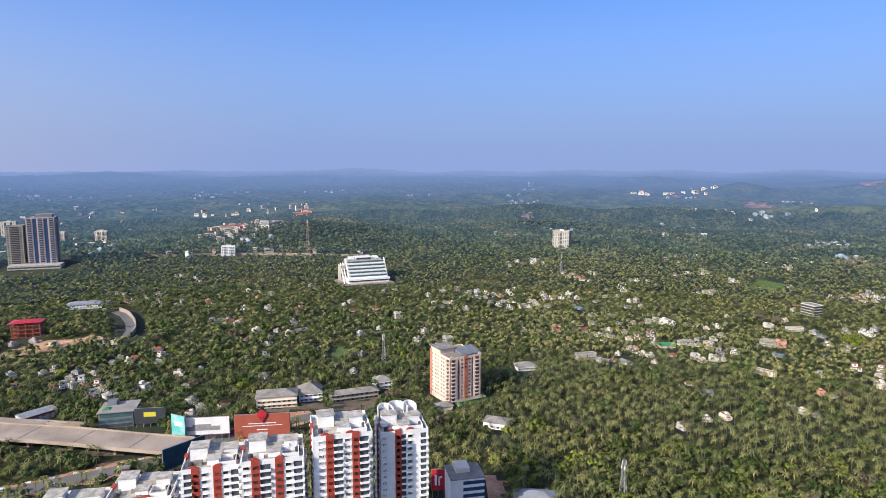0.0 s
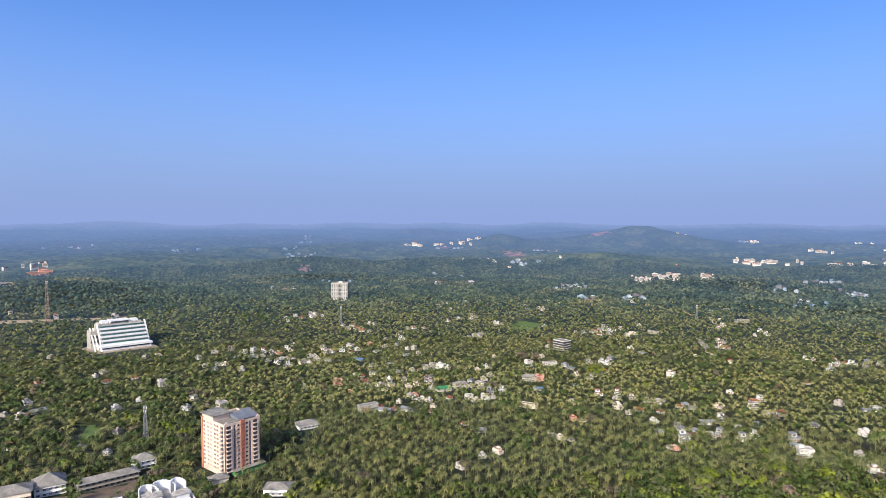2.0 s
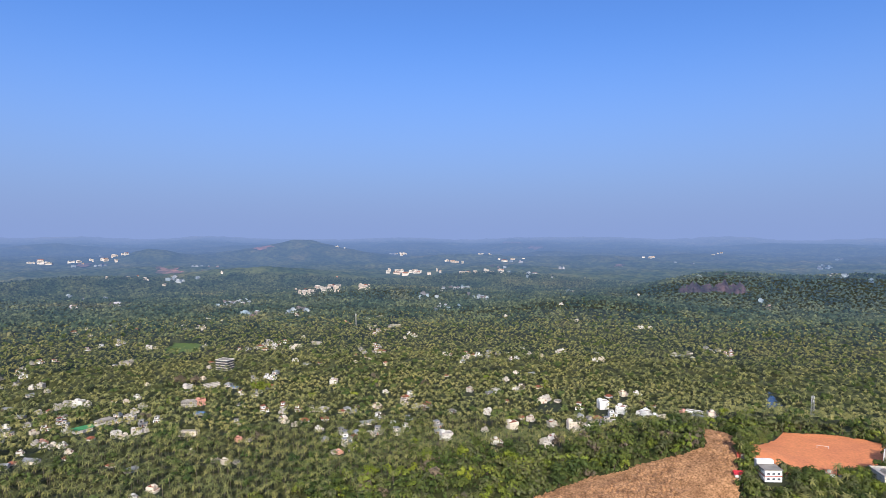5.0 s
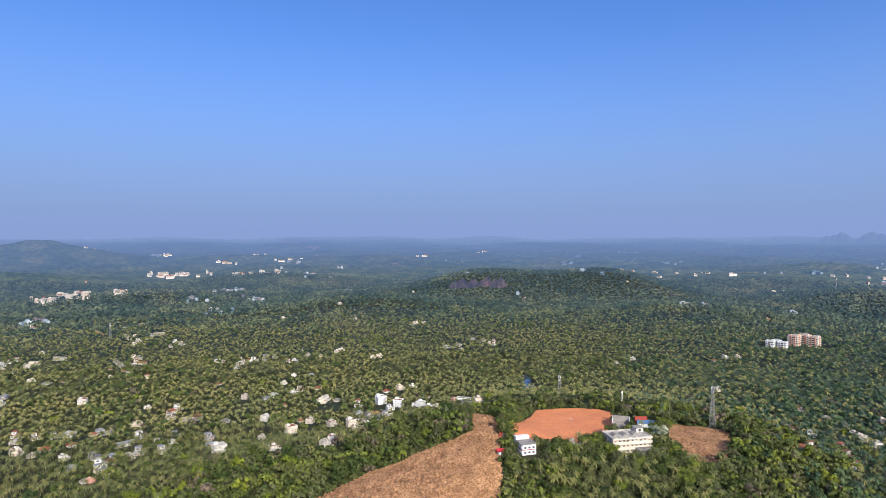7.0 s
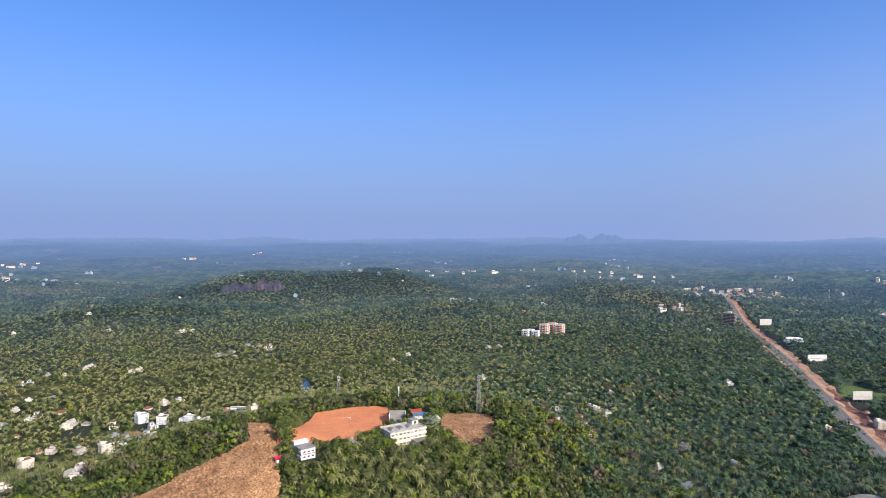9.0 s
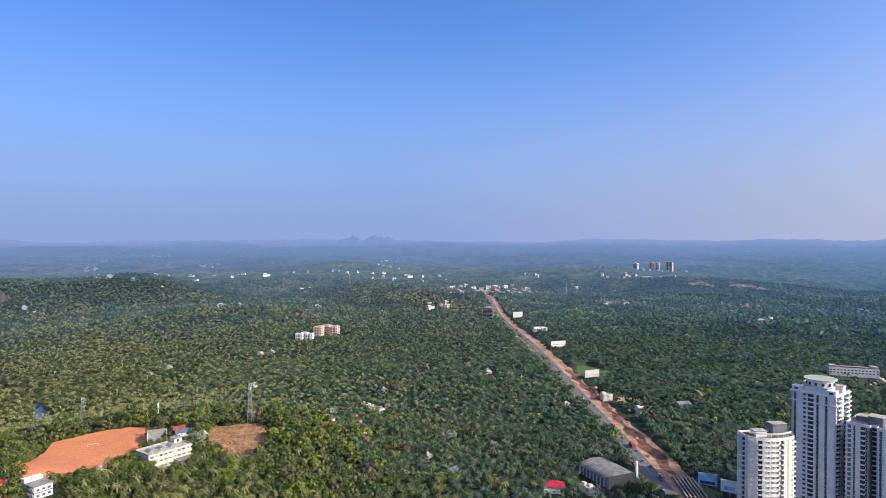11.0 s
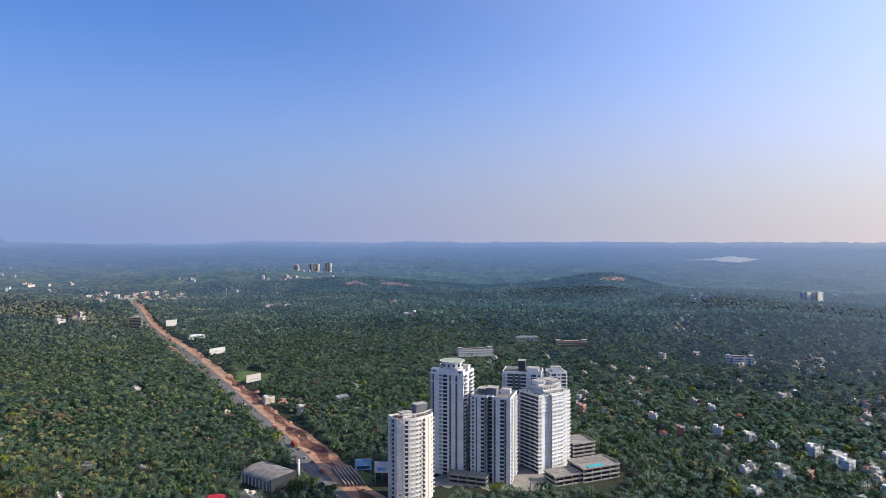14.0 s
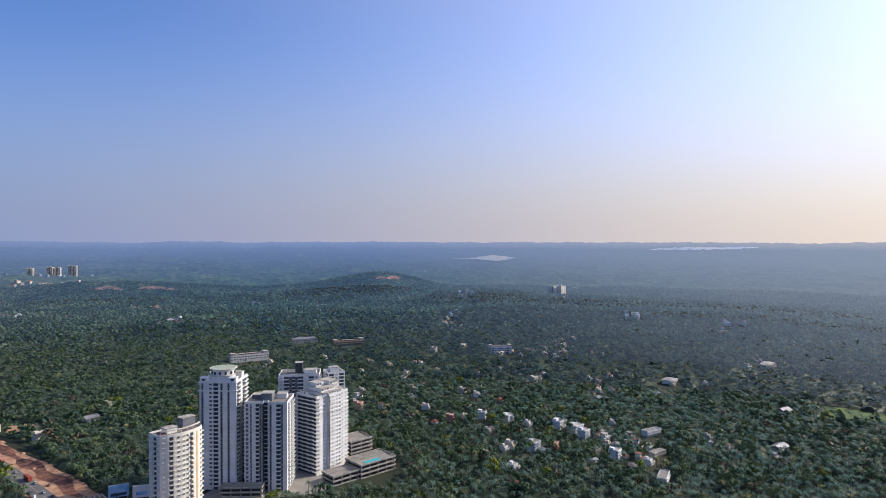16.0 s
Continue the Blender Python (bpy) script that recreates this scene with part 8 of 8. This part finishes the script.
def understorey(r0, r1, cell, mat, label):
    """Bushes, bananas and young palms that close the ground under the crowns: one uneven leafy sheet with holes at every yard and lane."""
    n = int(r1 / cell) + 1
    i = np.arange(-n, n + 1) * cell
    gx, gy = np.meshgrid(i, i, indexing="ij")
    gx, gy = gx + RNG.uniform(-0.4, 0.4, gx.shape) * cell, gy + RNG.uniform(-0.4, 0.4, gy.shape) * cell
    cx, cy = (gx[1:, 1:] + gx[:-1, :-1]) / 2, (gy[1:, 1:] + gy[:-1, :-1]) / 2
    rr, aa = np.hypot(cx, cy), np.degrees(np.arctan2(cx, cy))
    aa = np.where(aa < -100, aa + 360, aa)
    ok = (rr > r0) & (rr < r1) & (aa > AZ0) & (aa < AZ1)
    ok[ok] = free(cx[ok], cy[ok], 1.0)
    ids = np.arange(gx.size).reshape(gx.shape)
    q = np.stack([ids[:-1, :-1], ids[1:, :-1], ids[1:, 1:], ids[:-1, 1:]], -1)[ok]
    used, back = np.unique(q, return_inverse=True)
    x1, y1 = gx.ravel()[used], gy.ravel()[used]
    z1 = terrain(x1, y1) + RNG.uniform(0.3, 1, len(x1)) ** 1.5 * cell * 0.85
    f = back.reshape(-1, 4)
    rim = np.bincount(f.ravel(), minlength=len(x1)) < 4
    z1[rim] = terrain(x1[rim], y1[rim]) + 0.3
    me = mesh_of("undergrowth", np.stack([x1, y1, z1], -1).tolist(), f.tolist(), [mat])
    me.attributes.new("tone", "FLOAT", "POINT").data.foreach_set("value", RNG.uniform(0, 1, len(x1)).astype(np.float32))
    return tagged(new("undergrowth", me), label, "undergrowth", kind="stuff")


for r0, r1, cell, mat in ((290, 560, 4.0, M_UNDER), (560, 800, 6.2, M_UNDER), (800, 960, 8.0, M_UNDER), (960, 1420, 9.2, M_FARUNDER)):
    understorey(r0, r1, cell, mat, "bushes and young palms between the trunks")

x, y = scatter(370, 780, AZ0, AZ1, 5.4)
ok = free(x, y)
x, y = x[ok], y[ok]
is_broad = RNG.uniform(0, 1, len(x)) < woodiness(x, y)
bx, by = x[is_broad], y[is_broad]
keep = RNG.uniform(0, 1, len(bx)) < np.where(np.hypot(bx, by) < 480, 0.5, np.where(by < 0, 0.62, 0.36))
bx, by = bx[keep], by[keep]
px, py = x[~is_broad], y[~is_broad]

# the trees of the school hill and its foot stand singly
hx, hy = plan(92, 430)
order = np.argsort(np.hypot(px - hx, py - hy))
single_p, rest_p = order[:130], order[130:]
order = np.argsort(np.hypot(bx - plan(84, 470)[0], by - plan(84, 470)[1]))
single_b, rest_b = order[:150], order[150:]


def single(name, label, category, template, mats, group):
    v, f, mi = template
    root = new(name)
    for part_name, k in (("crown", 0), ("trunk", 1)):
        sel = f[mi == k]
        used, back = np.unique(sel, return_inverse=True)
        child(part_name, mesh_of(part_name, v[used].tolist(), back.reshape(-1, 3).tolist(), [mats[k]]), root)
    return tagged(root, label, category, group)


def plant_singles(xs, ys, templates, name, label, category, mats, group, size, rise):
    made = {}
    for x1, y1 in zip(xs, ys):
        k, s = RNG.integers(0, len(templates)), RNG.uniform(*size)
        m = pose(float(x1), float(y1), float(terrain(x1, y1)) + rise * s, 0, 0, float(RNG.uniform(0, 360))) @ Matrix.Diagonal((s, s, s, 1))
        if k not in made:
            made[k] = single(name, label, category, templates[k], mats, group)
            made[k].matrix_basis = m
        else:
            ob = copy_thing(made[k], Matrix())
            ob.matrix_basis = m


palms_fine = [palm_template(22, 3, True, 80 + k, 0.15) for k in range(5)]
broad_fine = [broad_template(9, 68, True, 90 + k, 0.10) for k in range(5)]
plant_singles(px[single_p], py[single_p], palms_fine, "coconut_palm", "coconut palm with drooping green fronds", "palm tree", [M_PALM, M_BARK], "palms below the school hill", (2.8, 3.7), 2.5)
plant_singles(bx[single_b], by[single_b], broad_fine, "broadleaf_tree", "bushy bright green broadleaf tree on the hill", "tree", [M_HILLTREE, M_BARK], "trees on the school hill", (3.6, 6.2), 0.95)

n = len(rest_p)
size = RNG.uniform(2.3, 3.3, n)
tall = size * 2.75 + RNG.uniform(-2.6, 3.0, n)
rear = (np.degrees(np.arctan2(px[rest_p], py[rest_p])) > 58) & (np.degrees(np.arctan2(px[rest_p], py[rest_p])) < 75) & (np.hypot(px[rest_p], py[rest_p]) > 470) & (np.hypot(px[rest_p], py[rest_p]) < 640)
tall[rear] *= 0.6
m = garden_or_backlit(px[rest_p], py[rest_p])
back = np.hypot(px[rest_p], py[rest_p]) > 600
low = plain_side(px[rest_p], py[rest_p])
bank = hazy_side(px[rest_p], py[rest_p])
for lab, mat, pick in (("dense coconut palm grove with drooping fronds", M_PALM, ~m), ("darker coconut palms between gardens", M_SHADY, m & ~low), ("river-plain coconut palm grove tinted for backlight and haze", M_BACKLIT, m & low & ~bank), ("river-bank coconut palms tinted pale blue-green for haze", M_HAZETINT, m & low & bank)):
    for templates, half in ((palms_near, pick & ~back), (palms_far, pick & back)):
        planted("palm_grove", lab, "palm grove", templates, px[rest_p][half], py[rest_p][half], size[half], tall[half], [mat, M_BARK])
gx, gy = scatter(290, 370, AZ0, AZ1, 5.6)
ok = free(gx, gy)
gx, gy = gx[ok], gy[ok]
n = len(gx)
leafy = (RNG.uniform(0, 1, n) < 0.45) & (np.degrees(np.arctan2(gx, gy)) > 2)
planted("palm_grove", "coconut palms round the apartment blocks", "palm grove", palms_near, gx[~leafy], gy[~leafy], RNG.uniform(2.4, 3.3, int((~leafy).sum())), 7 + RNG.uniform(-1.5, 2.5, int((~leafy).sum())), [M_PALM, M_BARK])
size = RNG.uniform(3.0, 5.6, int(leafy.sum()))
planted("broadleaf_wood", "bright leafy trees between the nearest palms", "woodland", broad_near, gx[leafy], gy[leafy], size, size, [M_HILLTREE, M_BARK])
gx, gy = scatter(200, 290, AZ0, AZ1, 7.5)
ok = free(gx, gy)
gx, gy = gx[ok], gy[ok]
n = len(gx)
planted("palm_grove", "coconut palms below the hovering point", "palm grove", palms_far, gx, gy, RNG.uniform(3.4, 4.4, n), 7 + RNG.uniform(-1.5, 2.5, n), [M_PALM])
n = len(rest_b)
size = RNG.uniform(3.8, 6.8, n)
kindof = RNG.uniform(0, 1, n)
for name, lab, lo, hi, mat in (("broadleaf_wood", "mixed green broadleaf trees between palms", 0.1, 1.0, M_BROAD), ("leafless_wood", "grey-brown leafless trees in the groves", 0.0, 0.07, M_BARE), ("lime_wood", "yellow-green trees in the groves", 0.07, 0.1, M_LIME)):
    m = (kindof >= lo) & (kindof < hi)
    rx, ry = bx[rest_b], by[rest_b]
    bearing, reach = np.degrees(np.arctan2(rx, ry)) % 360, np.hypot(rx, ry)
    far = reach > 600
    hill = ((bearing > 2) & (bearing < 40) & (reach < 440) | (bearing > 40) & (bearing < 106 + RNG.normal(0, 4, len(rx))) & (reach < 600)) & (mat is M_BROAD)
    low = plain_side(rx, ry) & ~hill & (mat is M_BROAD)
    for templates, pick, leaf in ((broad_near, m & ~far & hill, M_HILLTREE), (broad_near, m & ~far & low, M_PLAINWOOD), (broad_near, m & ~far & ~hill & ~low, mat), (broad_mid, m & far & low, M_PLAINWOOD), (broad_mid, m & far & ~low, mat)):
        if pick.any():
            planted(name, lab, "woodland", templates, rx[pick], ry[pick], size[pick], size[pick] * 0.95, [leaf, M_BARK])

x, y = scatter(780, 1500, AZ0, AZ1, 6.9)
ok = free(x, y) & (RNG.uniform(0, 1, len(x)) > np.clip((np.hypot(x, y) - 1120) / 380, 0, 1))
x, y = x[ok], y[ok]
is_broad = RNG.uniform(0, 1, len(x)) < woodiness(x, y) * 0.6
n = int((~is_broad).sum())
size = RNG.uniform(2.4, 4.0, n)
tall = 8.5 + RNG.uniform(-4.5, 5, n)
qx, qy = x[~is_broad], y[~is_broad]
m = garden_or_backlit(qx, qy)
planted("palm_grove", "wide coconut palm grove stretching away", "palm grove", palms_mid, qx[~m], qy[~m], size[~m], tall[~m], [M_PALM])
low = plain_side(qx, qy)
bank = hazy_side(qx, qy, 142, 30)
# M_FAR gives the bank palms haze as surface emission
for lab, mat, pick in (("darker palms stretching away", M_SHADY, m & ~low), ("palm grove towards the river tinted for backlight and haze", M_BACKLIT, m & low & ~bank), ("palms along the river bank with haze mixed into the surface", M_FAR, m & low & bank)):
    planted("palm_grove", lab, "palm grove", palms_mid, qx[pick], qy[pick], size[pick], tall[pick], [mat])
n = int(is_broad.sum())
size = RNG.uniform(3.2, 5.6, n)
low = plain_side(x[is_broad], y[is_broad])
bank = hazy_side(x[is_broad], y[is_broad], 142, 30)
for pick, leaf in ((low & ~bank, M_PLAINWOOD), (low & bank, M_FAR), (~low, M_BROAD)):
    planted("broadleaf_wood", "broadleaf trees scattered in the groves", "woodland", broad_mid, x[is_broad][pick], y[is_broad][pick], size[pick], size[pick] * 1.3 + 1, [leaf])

x, y = scatter(1120, 2300, AZ0, AZ1, 8.3)
ok = free(x, y) & (RNG.uniform(0, 1, len(x)) < np.clip((np.hypot(x, y) - 1120) / 380, 0, 1))
x, y = x[ok], y[ok]
n = len(x)
size = RNG.uniform(3.0, 5.9, n)
pale = RNG.uniform(0, 1, n) < 0.7
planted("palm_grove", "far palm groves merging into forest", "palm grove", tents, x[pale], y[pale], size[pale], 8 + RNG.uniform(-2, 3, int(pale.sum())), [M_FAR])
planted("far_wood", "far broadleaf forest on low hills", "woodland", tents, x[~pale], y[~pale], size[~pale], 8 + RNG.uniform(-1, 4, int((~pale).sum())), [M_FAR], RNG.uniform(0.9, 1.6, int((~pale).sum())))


# ---- single trees that stand out ----
def marked_tree(az, r, s, mat, label, rise=1.0):
    ob = single("broadleaf_tree", label, "tree", broad_fine[int(r) % 5], [mat, M_BARK], "")
    x1, y1 = plan(az, r)
    ob.matrix_basis = pose(x1, y1, float(terrain(x1, y1)) + rise * s, 0, 0, az * 7) @ Matrix.Diagonal((s, s, s * 0.9, 1))


for az, r, s in [(-18.4, 510, 6.5), (-29.9, 490, 6.0), (33.9, 742, 8.5), (34.6, 745, 7.0), (38.6, 700, 5.0), (49, 455, 6.5), (52.5, 440, 6), (57, 428, 6), (90.2, 560, 6.5), (132, 440, 5), (147.2, 442, 5.5), (44, 452, 6), (92.5, 575, 6)]:
    marked_tree(az, r, s, M_LIME, "bright lime-green tree standing out of the grove")
edge = densify([(57.5, 374), (61.5, 403), (64.2, 419), (68.2, 434), (71.3, 441), (72.9, 447), (72.7, 468)], 8.5)
for k, (x1, y1) in enumerate(edge):
    for back in (0, 8, 16):
        a, d = math.degrees(math.atan2(x1, y1)) - back * 0.16 + 0.3 * math.sin(k * 2.1 + back), math.hypot(x1, y1) + back * 0.5 + 3 * math.sin(k * 1.3)
        marked_tree(a, d, 4.4 + 1.3 * math.sin(k * 1.9 + back), M_HILLTREE, "bright green bushy tree edging the dry slope", 0.85)
for az, r, s in [(128.7, 452, 6.0), (129.6, 447, 6.6), (130.2, 455, 5.6), (129.0, 442, 5.5)]:
    marked_tree(az, r, s, M_BROAD, "dark green bushy tree beside the arched hall", 0.9)
for az, r, s in [(155.2, 452, 3.5), (156.6, 447, 4.0), (157.8, 455, 3.6), (158.9, 447, 4.2), (156.0, 435, 4.0), (157.4, 436, 3.8), (158.5, 432, 4.0), (160.0, 440, 4.5)]:
    marked_tree(az, r, s, M_BROAD, "dark green bushy tree in front of the podium", 0.9)
for az, r, s in [(82.5, 444, 4.2), (90.1, 497, 6.0), (90.4, 503, 5.0)]:
    marked_tree(az, r, s, M_BLOSSOM, "tree covered with pale blossom")
for az, r, s in [(-5, 470, 6.0), (13, 420, 6.5), (107.5, 720, 7), (109, 735, 7), (110.5, 715, 7), (112, 730, 6), (106, 740, 6), (22.4, 440, 6), (28.8, 800, 8), (27.5, 810, 8)]:
    marked_tree(az, r, s, M_BARE, "brown leafless tree in the grove")

# dense trees on the slope below the school
x, y = scatter(352, 452, 75.5, 112, 5.0)
ok = free(x, y, 1.5)
x, y = x[ok], y[ok]
n = len(x)
size = RNG.uniform(2.6, 5.0, n)
kindof = RNG.uniform(0, 1, n)
planted("broadleaf_wood", "bushy trees covering the slope below the school", "woodland", broad_near, x[kindof > 0.35], y[kindof > 0.35], size[kindof > 0.35], size[kindof > 0.35] * 0.8, [M_HILLTREE, M_BARK])
near = (kindof < 0.35) & (np.degrees(np.arctan2(x, y)) > 80)
planted("palm_grove", "coconut palms on the slope below the school", "palm grove", palms_near, x[near], y[near], RNG.uniform(3.0, 3.8, int(near.sum())), RNG.uniform(6.0, 9.5, int(near.sum())), [M_SHADY, M_BARK])

# scrub under the hill's trees and along the slope's edge
x, y = scatter(300, 580, 38, 104, 3.7)
ok = free(x, y)
x, y = x[ok], y[ok]
n = len(x)
size = RNG.uniform(1.4, 3.0, n)
planted("hill_scrub", "low green scrub under the trees of the school hill", "shrubs", broad_low, x, y, size, size * 0.5, [M_BROAD])

# low dry tussocks on the bare slope
x, y = scatter(355, 560, 57, 99, 2.6)
ok = np.zeros(len(x), bool)
for pts in OPEN[1:3]:
    ok |= inside(x, y, pts)
x, y = x[ok], y[ok]
ok = RNG.uniform(0, 1, len(x)) < 0.85
x, y = x[ok], y[ok]
M_TUSSOCK = foliage("dry_tussock", [(0.50, 0.30, 0.15), (0.38, 0.23, 0.115), (0.30, 0.22, 0.10)], patch=0.03)
planted("dry_tussocks", "dry grass tussocks on the brown slope", "grass", tents, x, y, RNG.uniform(0.35, 1.1, len(x)), RNG.uniform(0.3, 0.6, len(x)), [M_TUSSOCK])
